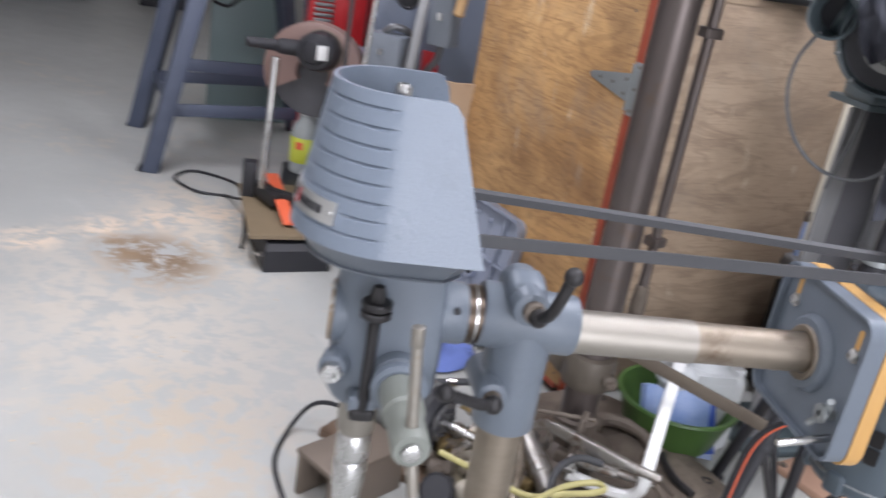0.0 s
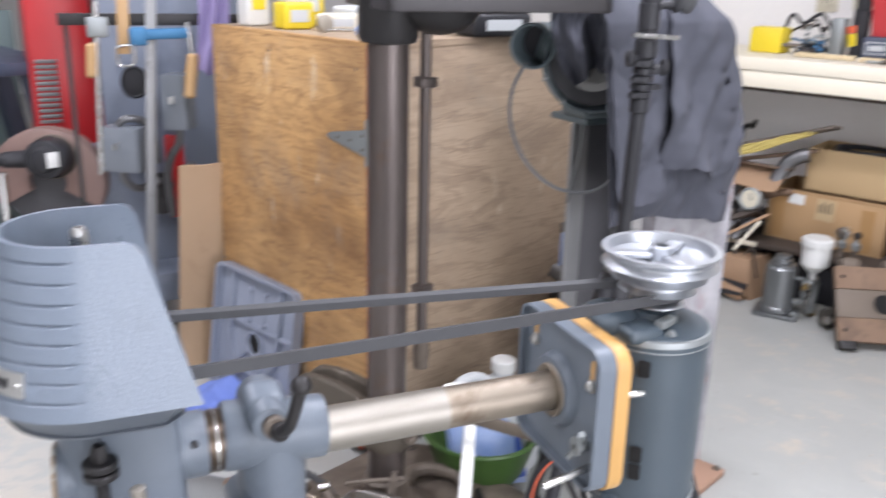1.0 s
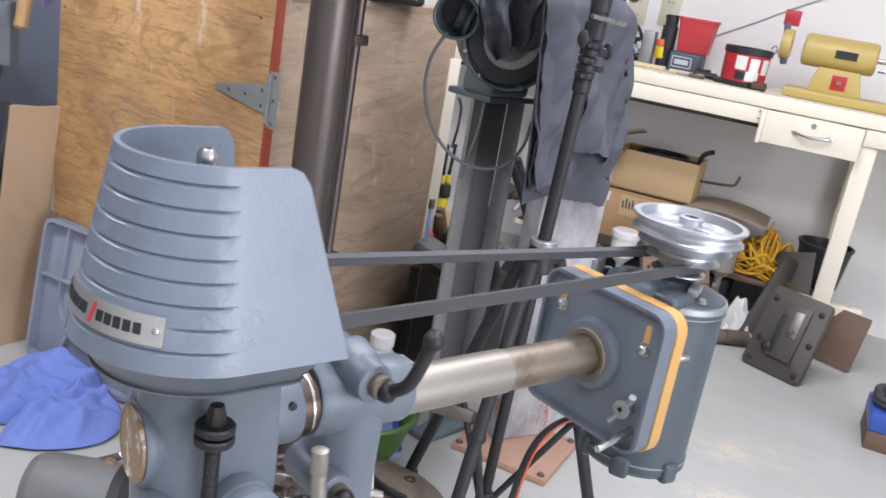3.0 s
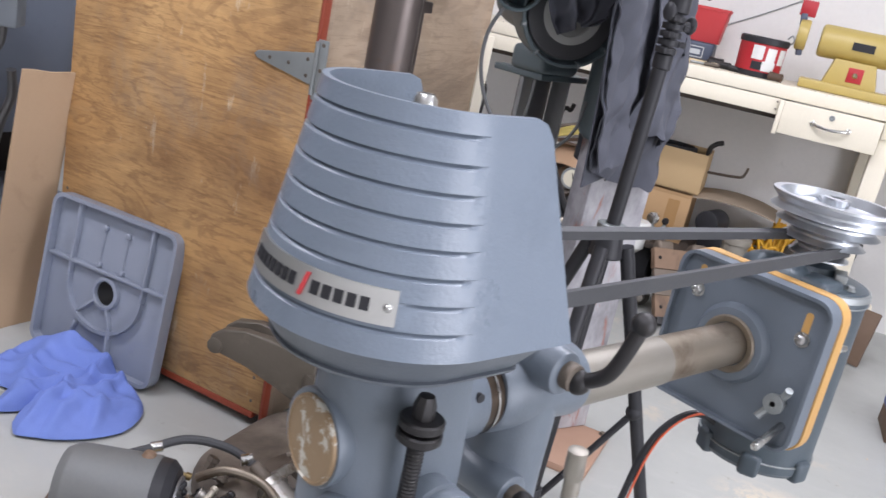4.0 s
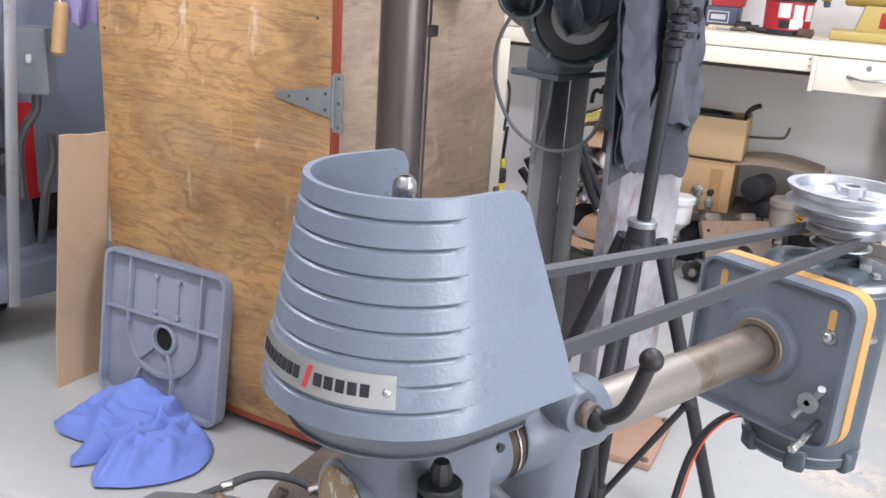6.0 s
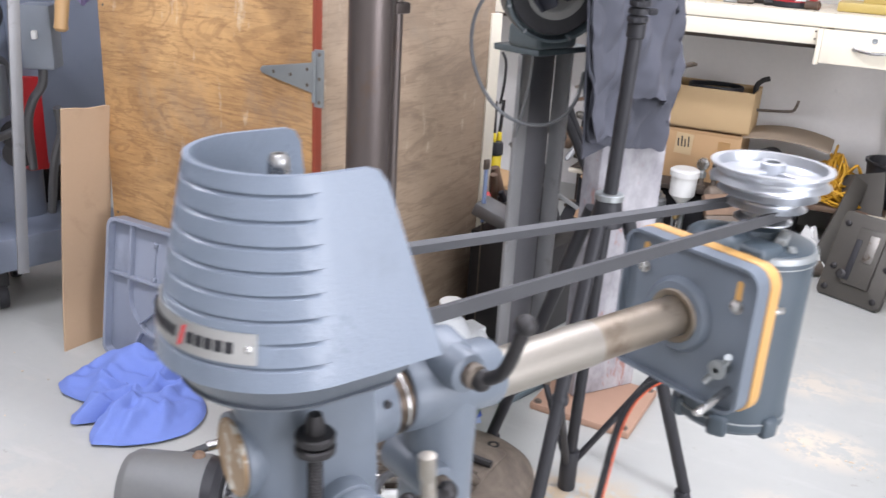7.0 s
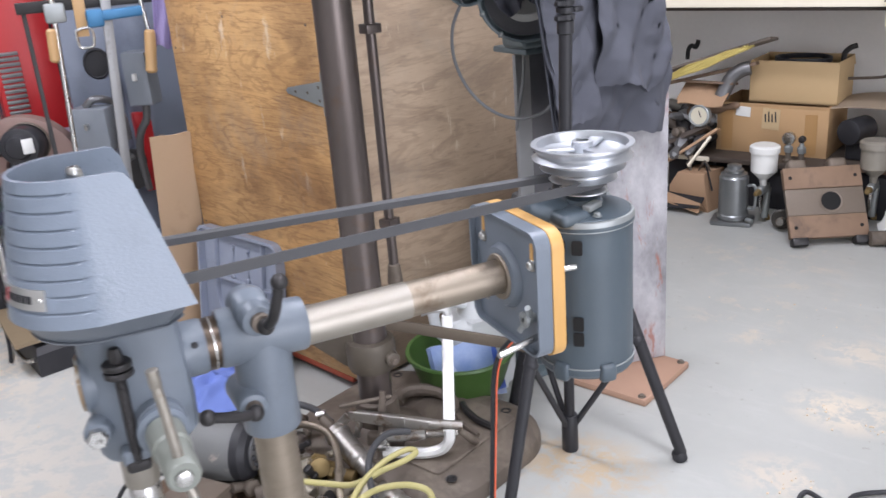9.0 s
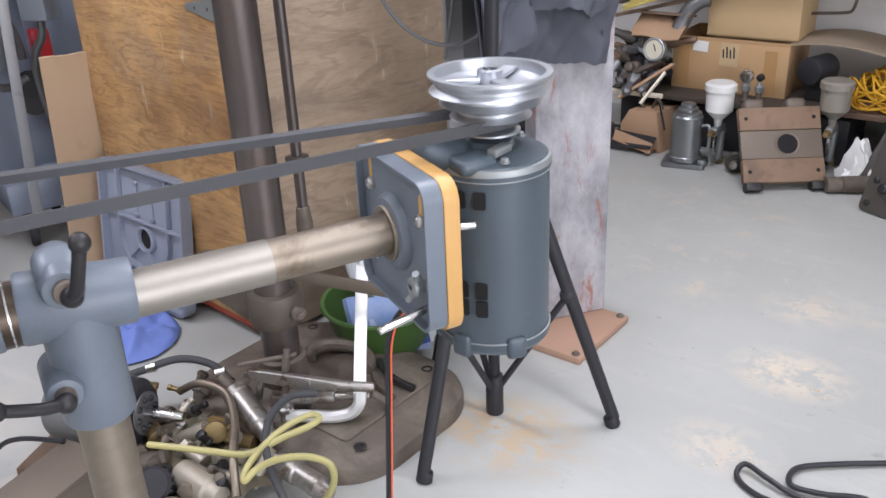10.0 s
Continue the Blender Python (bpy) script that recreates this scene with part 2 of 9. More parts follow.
BROWNED = surf("browned_steel_tube", (0.34, 0.295, 0.24), (0.24, 0.198, 0.152), (0.42, 0.6), 0.95, 14, 260, 0.1, (0.13, 0.08, 0.05), (0.55, 0.75), 9, (0.6, 4, 4))
DARK_STEEL = surf("dark_column_steel", (0.155, 0.132, 0.124), (0.098, 0.078, 0.07), (0.30, 0.46), 0.7, 6, 200, 0.12, (0.13, 0.088, 0.064), (0.54, 0.72), 9, (1, 1, 0.4))
ARM_IRON = surf("olive_brown_cast_iron", (0.105, 0.088, 0.068), (0.075, 0.062, 0.048), (0.45, 0.65), 0.2, 9, 120, 0.5, (0.14, 0.115, 0.09), (0.55, 0.7), 12)
IRON = surf("brown_cast_iron", (0.135, 0.108, 0.085), (0.098, 0.08, 0.065), (0.5, 0.75), 0.2, 5, 120, 0.4, (0.20, 0.165, 0.13), (0.48, 0.68), 6)
BLACK_IRON = surf("blackened_iron", (0.028, 0.027, 0.028), (0.045, 0.042, 0.042), (0.35, 0.55), 0.5, 15, 200, 0.2)
TABLE_IRON = surf("dark_table_iron", (0.075, 0.07, 0.072), (0.055, 0.052, 0.054), (0.4, 0.6), 0.4, 8, 160, 0.2)
ALU = surf("cast_aluminium", (0.60, 0.62, 0.65), (0.50, 0.52, 0.55), (0.32, 0.46), 1.0, 20, 300, 0.15)
CHROME = surf("bright_steel", (0.62, 0.62, 0.61), (0.5, 0.49, 0.47), (0.18, 0.35), 1.0, 30, 250, 0.08)
ZINC = surf("galvanised_steel", (0.36, 0.38, 0.38), (0.28, 0.30, 0.30), (0.4, 0.6), 0.7, 18, 160, 0.1)
RUBBER = surf("belt_rubber", (0.045, 0.046, 0.05), (0.065, 0.066, 0.07), (0.55, 0.75), 0.0, 30, 240, 0.25)
# matt black for bores, holes and vents: their inner shade is in the colour
VOID = surf("hollow_black", (0.006, 0.006, 0.006), (0.009, 0.008, 0.008), (0.85, 0.95), 0.0, 20, 200, 0.1)
WORN_STEEL = surf("worn_tool_steel", (0.40, 0.385, 0.36), (0.30, 0.28, 0.255), (0.32, 0.5), 0.9, 24, 220, 0.2, (0.15, 0.10, 0.07), (0.52, 0.66), 30)
CARD_GREY = surf("grey_brown_cardboard", (0.33, 0.26, 0.19), (0.28, 0.215, 0.155), (0.75, 0.9), 0.0, 4, 160, 0.15)
CARD_PALE = surf("pale_cardboard", (0.52, 0.365, 0.235), (0.46, 0.32, 0.20), (0.75, 0.9), 0.0, 4, 160, 0.15, (0.40, 0.27, 0.17), (0.58, 0.7), 4)
CARD_BIG = surf("tan_cardboard", (0.45, 0.285, 0.145), (0.39, 0.245, 0.12), (0.75, 0.9), 0.0, 4, 160, 0.15, stretch=(1, 1, 2))
BLACK = surf("black_plastic", (0.022, 0.022, 0.025), (0.034, 0.034, 0.038), (0.35, 0.55), 0.0, 20, 200, 0.12)
for sheen in (BLACK,):
    sheen.node_tree.nodes["Principled BSDF"].inputs["Specular IOR Level"].default_value = 0.3
ORANGE_WOOD = surf("orange_varnished_wood", (0.62, 0.365, 0.125), (0.50, 0.27, 0.08), (0.35, 0.55), 0.0, 10, 150, 0.2, stretch=(8, 8, 0.8))
CARD = surf("cardboard", (0.50, 0.355, 0.19), (0.44, 0.305, 0.16), (0.75, 0.9), 0.0, 4, 160, 0.15, stretch=(1, 1, 2))
CARD_DARK = surf("brown_cardboard", (0.42, 0.27, 0.165), (0.36, 0.225, 0.135), (0.75, 0.9), 0.0, 4, 160, 0.15, (0.2, 0.12, 0.07), (0.6, 0.75), 5)
GREY_IRON = surf("greasy_grey_iron", (0.10, 0.092, 0.08), (0.075, 0.07, 0.062), (0.4, 0.6), 0.4, 12, 120, 0.25, (0.16, 0.13, 0.09), (0.6, 0.75), 9)
CREAM = surf("cream_bench_paint", (0.80, 0.74, 0.60), (0.73, 0.67, 0.545), (0.4, 0.6), 0.0, 5, 120, 0.1, (0.42, 0.36, 0.27), (0.66, 0.76), 14)
SHIRT = surf("dark_grey_cotton", (0.066, 0.069, 0.088), (0.094, 0.098, 0.120), (0.85, 0.95), 0.0, 6, 400, 0.4)
RAG = surf("blue_cotton_rag", (0.14, 0.205, 0.54), (0.19, 0.265, 0.62), (0.8, 0.95), 0.0, 9, 350, 0.4, (0.28, 0.33, 0.6), (0.7, 0.74), 16)
PILLAR = scuffed_steel()
RUST = surf("rusty_steel_plate", (0.27, 0.175, 0.115), (0.19, 0.125, 0.085), (0.6, 0.8), 0.3, 9, 120, 0.3, (0.12, 0.085, 0.065), (0.5, 0.7), 8)
PADWOOD = surf("red_brown_board", (0.42, 0.26, 0.18), (0.35, 0.21, 0.145), (0.55, 0.75), 0.0, 8, 120, 0.2)
RED = surf("red_cabinet_enamel", (0.50, 0.022, 0.026), (0.42, 0.018, 0.022), (0.25, 0.4), 0.0, 4, 90, 0.05)
BLUE_STEEL = hammered("blue_grey_stand_paint", (0.055, 0.068, 0.105), (0.078, 0.094, 0.138), 0.45)
MACHINE = hammered("blue_grey_machine_paint", (0.165, 0.19, 0.245), (0.20, 0.225, 0.28), 0.34)
TEAL = surf("grey_teal_panel", (0.22, 0.29, 0.29), (0.18, 0.245, 0.25), (0.4, 0.6), 0.0, 3, 90, 0.05)
GREEN = surf("green_plastic_bowl", (0.058, 0.125, 0.028), (0.046, 0.10, 0.022), (0.35, 0.5), 0.0, 8, 150, 0.08)
WHITE = surf("white_plastic", (0.72, 0.72, 0.70), (0.66, 0.66, 0.63), (0.3, 0.45), 0.0, 10, 150, 0.05)
CLOUDY = surf("cloudy_white_plastic", (0.60, 0.62, 0.62), (0.52, 0.54, 0.55), (0.35, 0.5), 0.0, 10, 150, 0.05)
YELLOW = surf("yellow_hose_rubber", (0.50, 0.45, 0.19), (0.40, 0.36, 0.15), (0.4, 0.55), 0.0, 20, 200, 0.05)
CORD_YELLOW = surf("yellow_cord", (0.66, 0.36, 0.02), (0.55, 0.28, 0.02), (0.5, 0.65), 0.0, 20, 200, 0.05)
GOLD = surf("gold_machine_paint", (0.52, 0.40, 0.13), (0.46, 0.34, 0.10), (0.35, 0.5), 0.0, 15, 200, 0.1)
LABEL_RED = surf("red_label", (0.46, 0.02, 0.03), (0.38, 0.018, 0.025), (0.4, 0.5), 0.0, 10, 200, 0.03)
PLASTIC_RED = surf("red_plastic", (0.55, 0.05, 0.055), (0.48, 0.04, 0.045), (0.4, 0.55), 0.0, 10, 200, 0.03)
PURPLE = surf("lilac_cloth", (0.30, 0.25, 0.45), (0.26, 0.215, 0.39), (0.85, 0.95), 0.0, 8, 300, 0.3)
WOOD_HANDLE = surf("varnished_handle_wood", (0.50, 0.32, 0.15), (0.42, 0.25, 0.11), (0.35, 0.5), 0.0, 12, 150, 0.1)
CLAMP_BLUE = surf("blue_clamp_paint", (0.055, 0.19, 0.36), (0.045, 0.16, 0.31), (0.4, 0.55), 0.3, 12, 150, 0.1)
PLATE_ALU = surf("name_plate_metal", (0.60, 0.60, 0.58), (0.52, 0.52, 0.51), (0.3, 0.42), 0.9, 25, 300, 0.05)
ORANGE = surf("orange_paint", (0.75, 0.14, 0.06), (0.68, 0.12, 0.05), (0.4, 0.55), 0.0, 12, 150, 0.05)
BLUE_BAG = surf("blue_packet_print", (0.10, 0.22, 0.55), (0.5, 0.56, 0.68), (0.3, 0.45), 0.0, 14, 150, 0.05)
YELLOW_PAINT = surf("yellow_print", (0.78, 0.60, 0.03), (0.72, 0.55, 0.03), (0.4, 0.5), 0.0, 12, 150, 0.03)
TEAL_IRON = hammered("teal_grey_cast_paint", (0.090, 0.120, 0.134), (0.122, 0.155, 0.168), 0.36)
PLATE_GREY = hammered("pale_grey_casting_paint", (0.22, 0.245, 0.305), (0.275, 0.30, 0.36), 0.4)
DARK_BOARD = surf("dark_stained_board", (0.05, 0.038, 0.03), (0.075, 0.055, 0.042), (0.6, 0.8), 0.0, 8, 120, 0.2)
IVORY = surf("ivory_plastic", (0.60, 0.56, 0.44), (0.56, 0.52, 0.41), (0.35, 0.5), 0.0, 12, 150, 0.03)
LABEL_GREEN = surf("yellow_green_label", (0.55, 0.62, 0.06), (0.62, 0.60, 0.08), (0.4, 0.5), 0.0, 40, 150, 0.03)

# ---- building helpers ----


def mesh_object(name, bm, material, smooth=32):
    me = bpy.data.meshes.new(name)
    bmesh.ops.recalc_face_normals(bm, faces=bm.faces)
    bm.to_mesh(me)
    bm.free()
    for f in me.polygons:
        f.use_smooth = True
    me.set_sharp_from_angle(angle=radians(smooth))
    me.materials.append(material)
    return new(name, me)


LAY, LAID = Matrix(), {}


def lay(dx=0.0, dy=0.0, high=1.0, wide=1.0):
    """What is built from here on stands dx, dy further on, with its heights times high and its plan times wide."""
    global LAY
    LAY = Matrix.Translation((dx, dy, 0)) @ Matrix.Diagonal((wide, wide, high, 1))


def laid(m):
    out = m.copy()
    out.translation = LAY @ m.translation
    return out


def thing(name, m, label, category, group="", kind=""):
    ob = new(name)
    ob.empty_display_size = 0.05
    m = m if isinstance(m, Matrix) else Matrix.Translation(m)
    LAID[ob.name] = m
    ob.matrix_basis = laid(m)
    return tagged(ob, label, category, group, kind)


def root_of(ob):
    while ob.parent:
        ob = ob.parent
    return ob


def part(name, bm, material, parent, label="", world=False):
    """Links a bmesh as one mesh under a thing or a part. world: the bmesh is in world metres."""
    root = root_of(parent)
    bm.transform(root.matrix_basis.inverted() @ LAY @ (Matrix() if world else LAID[root.name]))
    ob = mesh_object(name, bm, material)
    ob.parent = parent
    return tagged(ob, label)


def single(name, bm, material, label, category, group="", kind="", m=None):
    m = Matrix() if m is None else m
    bm.transform(laid(m).inverted() @ LAY @ m)
    ob = mesh_object(name, bm, material)
    ob.matrix_basis = laid(m)
    return tagged(ob, label, category, group, kind)


def box(bm, size, m=Matrix(), bevel=0.0, seg=2):
    """A box of that size about m's origin."""
    made = bmesh.ops.create_cube(bm, size=1.0, matrix=m @ Matrix.Diagonal((*size, 1)))
    if bevel:
        edges = {e for v in made["verts"] for e in v.link_edges}
        bmesh.ops.bevel(bm, geom=list(edges), offset=bevel, segments=seg, affect="EDGES", profile=0.5)
    return bm


def at(x, y, z, rx=0, ry=0, rz=0):
    return pose(x, y, z, rx, ry, rz)


def along(a, b):
    """The pose at a whose z axis points to b."""
    a, b = Vector(a), Vector(b)
    return Matrix.Translation(a) @ (b - a).to_track_quat("Z", "Y").to_matrix().to_4x4()


def lathe(bm, profile, m=Matrix(), seg=32, caps=True):
    """Turns (radius, height) pairs about m's z axis."""
    rings = []
    for r, h in profile:
        rings.append([bm.verts.new(m @ Vector((max(r, 1e-5) * math.cos(2 * math.pi * k / seg), max(r, 1e-5) * math.sin(2 * math.pi * k / seg), h))) for k in range(seg)])
    for a, b in zip(rings, rings[1:]):
        for k in range(seg):
            bm.faces.new((a[k], a[(k + 1) % seg], b[(k + 1) % seg], b[k]))
    if caps:
        bm.faces.new(list(reversed(rings[0])))
        bm.faces.new(rings[-1])
    return bm


def rod(bm, a, b, r, r2=None, seg=20, soft=0.0):
    h = (Vector(b) - Vector(a)).length
    r2 = r if r2 is None else r2
    if soft:
        prof = [(r - soft, 0), (r - 0.3 * soft, 0.3 * soft), (r, soft), (r2, h - soft), (r2 - 0.3 * soft, h - 0.3 * soft), (r2 - soft, h)]
    else:
        prof = [(r, 0), (r2, h)]
    return lathe(bm, prof, along(a, b), seg)


def ball(bm, c, r, seg=16, squash=(1, 1, 1)):
    bmesh.ops.create_uvsphere(bm, u_segments=seg, v_segments=seg // 2, radius=r, matrix=Matrix.Translation(c) @ Matrix.Diagonal((*squash, 1)))
    return bm


def smooth_path(pts, steps=8):
    """A Catmull-Rom curve through the points."""
    pts = [Vector(p) for p in pts]
    out = []
    for i in range(len(pts) - 1):
        p0, p1, p2, p3 = pts[max(i - 1, 0)], pts[i], pts[i + 1], pts[min(i + 2, len(pts) - 1)]
        for k in range(steps):
            t = k / steps
            out.append(0.5 * ((2 * p1) + (p2 - p0) * t + (2 * p0 - 5 * p1 + 4 * p2 - p3) * t * t + (3 * p1 - p0 - 3 * p2 + p3) * t ** 3))
    return out + [pts[-1]]


def sweep(bm, pts, r, seg=10, steps=8, closed=False):
    """A round cord along a smooth path."""
    path = smooth_path(pts, steps) if steps else [Vector(p) for p in pts]
    rings, up = [], Vector((0.13, 0.21, 0.97))
    for i, p in enumerate(path):
        d = (path[min(i + 1, len(path) - 1)] - path[max(i - 1, 0)]).normalized()
        side = d.cross(up)
        if side.length < 1e-3:
            side = d.cross(Vector((1, 0, 0)))
        side.normalize()
        up = side.cross(d).normalized()
        rings.append([bm.verts.new(p + r * (math.cos(2 * math.pi * k / seg) * side + math.sin(2 * math.pi * k / seg) * up)) for k in range(seg)])
    for a, b in zip(rings, rings[1:]):
        for k in range(seg):
            bm.faces.new((a[k], a[(k + 1) % seg], b[(k + 1) % seg], b[k]))
    bm.faces.new(list(reversed(rings[0])))
    bm.faces.new(rings[-1])
    return bm


def prism(bm, outline, depth, m=Matrix(), bevel=0.0, seg=2):
    """An outline in m's x, y pulled along its z."""
    low = [bm.verts.new(m @ Vector((x, y, 0))) for x, y in outline]
    high = [bm.verts.new(m @ Vector((x, y, depth))) for x, y in outline]
    n = len(outline)
    faces = [bm.faces.new(list(reversed(low))), bm.faces.new(high)]
    for k in range(n):
        bm.faces.new((low[k], low[(k + 1) % n], high[(k + 1) % n], high[k]))
    if bevel:
        edges = {e for f in faces for e in f.edges}
        bmesh.ops.bevel(bm, geom=list(edges), offset=bevel, segments=seg, affect="EDGES", profile=0.5)
    return bm


def rounded(w, h, r, seg=5):
    """A rounded rectangle about the origin."""
    out = []
    for cx, cy, a0 in ((w / 2 - r, h / 2 - r, 0), (-w / 2 + r, h / 2 - r, 90), (-w / 2 + r, -h / 2 + r, 180), (w / 2 - r, -h / 2 + r, 270)):
        for k in range(seg + 1):
            a = radians(a0 + 90 * k / seg)
            out.append((cx + r * math.cos(a), cy + r * math.sin(a)))
    return out


def bolt(bm, m, r=0.008, h=0.006):
    """A hexagon head with its washer, standing on m's z axis."""
    lathe(bm, [(r * 1.35, 0), (r * 1.35, 0.0015)], m, 20)
    lathe(bm, [(r, 0.0015), (r, h), (r * 0.8, h + 0.001)], m, 6)
    return bm


def nb():
    return bmesh.new()


def sheet(bm, grid, thick):
    """A closed sheet from a grid of points, thick metres through."""
    rows, cols = len(grid), len(grid[0])
    top = [[bm.verts.new(p) for p in row] for row in grid]
    tmp = []
    for i in range(rows - 1):
        for j in range(cols - 1):
            tmp.append(bm.faces.new((top[i][j], top[i][j + 1], top[i + 1][j + 1], top[i + 1][j])))
    bm.normal_update()
    low = [[bm.verts.new(v.co - v.normal * thick) for v in row] for row in top]
    for i in range(rows - 1):
        for j in range(cols - 1):
            bm.faces.new((low[i][j], low[i + 1][j], low[i + 1][j + 1], low[i][j + 1]))
    ring = [(0, j) for j in range(cols)] + [(i, cols - 1) for i in range(1, rows)] + [(rows - 1, j) for j in range(cols - 2, -1, -1)] + [(i, 0) for i in range(rows - 2, 0, -1)]
    for (a, b), (c, d) in zip(ring, ring[1:] + ring[:1]):
        bm.faces.new((top[c][d], top[a][b], low[a][b], low[c][d]))
    return bm


def reading(xs, ys, x):
    """Straight-line reading of y at x."""
    for (x0, x1), (y0, y1) in zip(zip(xs, xs[1:]), zip(ys, ys[1:])):
        if x <= x1:
            return y0 + (y1 - y0) * max(0.0, min(1.0, (x - x0) / (x1 - x0)))
    return ys[-1]


# ---- the room ----
RB = pose(0, 0, 0, 0, 0, BENCH)  # x along the bench wall, y = minus N


def room_box(name, b0, b1, n0, n1, z0, z1, material, label, category, bevel=0.0):
    bm = box(nb(), (b1 - b0, n1 - n0, z1 - z0), at(0, 0, 0), bevel)
    c = room((b0 + b1) / 2, (n0 + n1) / 2, (z0 + z1) / 2)
    return single(name, bm, material, label, category, kind="structure", m=Matrix.Translation(c) @ RB)


T = 0.12
room_box("floor", WALL_B0 - T, WALL_B1 + T, WALL_N0 - T, WALL_N1 + T, -0.15, 0.0, FLOOR, "pale grey painted concrete floor with worn sandy patches", "floor")
room_box("ceiling", WALL_B0 - T, WALL_B1 + T, WALL_N0 - T, WALL_N1 + T, CEIL, CEIL + 0.1, CEILING, "plain white painted ceiling", "ceiling")
room_box("wall_bench", WALL_B0 - T, WALL_B1 + T, WALL_N1, WALL_N1 + T, 0, CEIL, WHITE_WALL, "scuffed white wall behind the workbench", "wall")
room_box("wall_far", WALL_B1, WALL_B1 + T, WALL_N0 - T, WALL_N1, 0, CEIL, WHITE_WALL, "plain white end wall", "wall")
room_box("wall_side", WALL_B0, WALL_B1, WALL_N0 - T, WALL_N0, 0, CEIL, WHITE_WALL, "plain white side wall", "wall")
bm = nb()
for n0, n1, z0, z1 in ((WALL_N0 - T, DOOR0, 0, CEIL), (DOOR1, WALL_N1, 0, CEIL), (DOOR0, DOOR1, 2.25, CEIL)):
    box(bm, (T, n1 - n0, z1 - z0), at(0, -(n0 + n1) / 2, (z0 + z1) / 2))
single("wall_near", bm, WHITE_WALL, "plain white wall with an open garage door", "wall", kind="structure", m=Matrix.Translation(room(WALL_B0 - T / 2, 0)) @ RB)


# housing for the added lamps, never in view
def tube_fixture():
    f = thing("ceiling_light", Matrix(), "added white tube fixture on the unseen ceiling", "ceiling light", "ceiling lights")
    bm = prism(nb(), [(-0.13, 0.0), (-0.06, -0.06), (0.06, -0.06), (0.13, 0.0)], 1.25, at(-0.625, 0, 0, 90, 0, 90))
    part("housing", bm, CEILING, f)
    return f


fixture = tube_fixture()
fixture.matrix_basis = Matrix.Translation(room(*LAMPS[0][:2], CEIL - 0.002)) @ RB
for b, n, power in LAMPS[1:]:
    copy_thing(fixture, Matrix.Translation(room(b, n, CEIL - 0.002)) @ RB)

# ---- the radial drill press ----
SX, SY = 0.116, 0.880  # spindle
RZ = 0.765  # height of the ram's axis
PX = 0.292  # post


def hood_mesh():
    """Tapered belt guard: a half cone round the spindle that runs out into two flat cheeks, with ribs sunk round the nose."""
    z0, z1 = 0.862, 1.020
    grooves = [1.0055, 0.987, 0.9685, 0.9505, 0.933, 0.915, 0.8975, 0.8795]
    zs = {z0, z0 + 0.003, z1, z1 - 0.003}
    for g in grooves:
        zs |= {g - 0.0024, g - 0.0004, g + 0.0010, g + 0.0016}
    zs = sorted(z for z in zs if z0 <= z <= z1)

    def radius(z):
        return 0.1045 - (z - 0.846) * 0.184

    def row(z, inset, carve):
        r, pts = radius(z) - inset, []
        back = 0.171 + (1.017 - z) * 0.22
        front = 0.166 + (1.02 - z) * 0.285
        if z > z1 - 0.013:
            k = (z - z1 + 0.013) / 0.013
            front -= 0.012 * (1 - math.sqrt(max(0, 1 - k * k)))
            back -= 0.012 * (1 - math.sqrt(max(0, 1 - k * k)))
        for k in range(6):
            pts.append((back + (SX - back) * k / 6, SY + r, 0))
        for k in range(41):
            a = math.pi / 2 + math.pi * k / 40
            d = 0.0
            if carve:
                for i, g in enumerate(grooves):
                    deep = reading((-0.0024, -0.0004, 0.0010, 0.0016), (0.0, 0.0027, 0.0036, 0.0), z - g)
                    if -0.0024 < z - g < 0.0016:
                        end = max(0.0, min(1.0, (38.5 - k) / 1.5))
                        if i == 6 and k > 22:
                            end *= 0.0 if k < 33 else 1.0
                        d = max(d, deep * end)
            pts.append((SX + (r - d) * math.cos(a), SY + (r - d) * math.sin(a), d))
        for k in range(1, 9):
            x = SX + (front - SX) * k / 8
            pts.append((x, SY - r, 0))
        return [Vector((x, y, z)) for x, y, _ in pts]

    bm = nb()
    outer = [[bm.verts.new(p) for p in row(z, 0, True)] for z in zs]
    inner = [[bm.verts.new(p) for p in row(z, 0.005, False)] for z in zs]
    rows, cols = len(zs), len(outer[0])
    for g, flip in ((outer, False), (inner, True)):
        for i in range(rows - 1):
            for j in range(cols - 1):
                q = (g[i][j], g[i][j + 1], g[i + 1][j + 1], g[i + 1][j])
                bm.faces.new(q[::-1] if flip else q)
    for i in (0, rows - 1):
        for j in range(cols - 1):
            bm.faces.new((outer[i][j], inner[i][j], inner[i][j + 1], outer[i][j + 1]))
    for j in (0, cols - 1):
        for i in range(rows - 1):
            bm.faces.new((outer[i][j], outer[i + 1][j], inner[i + 1][j], inner[i][j]))
    return bm


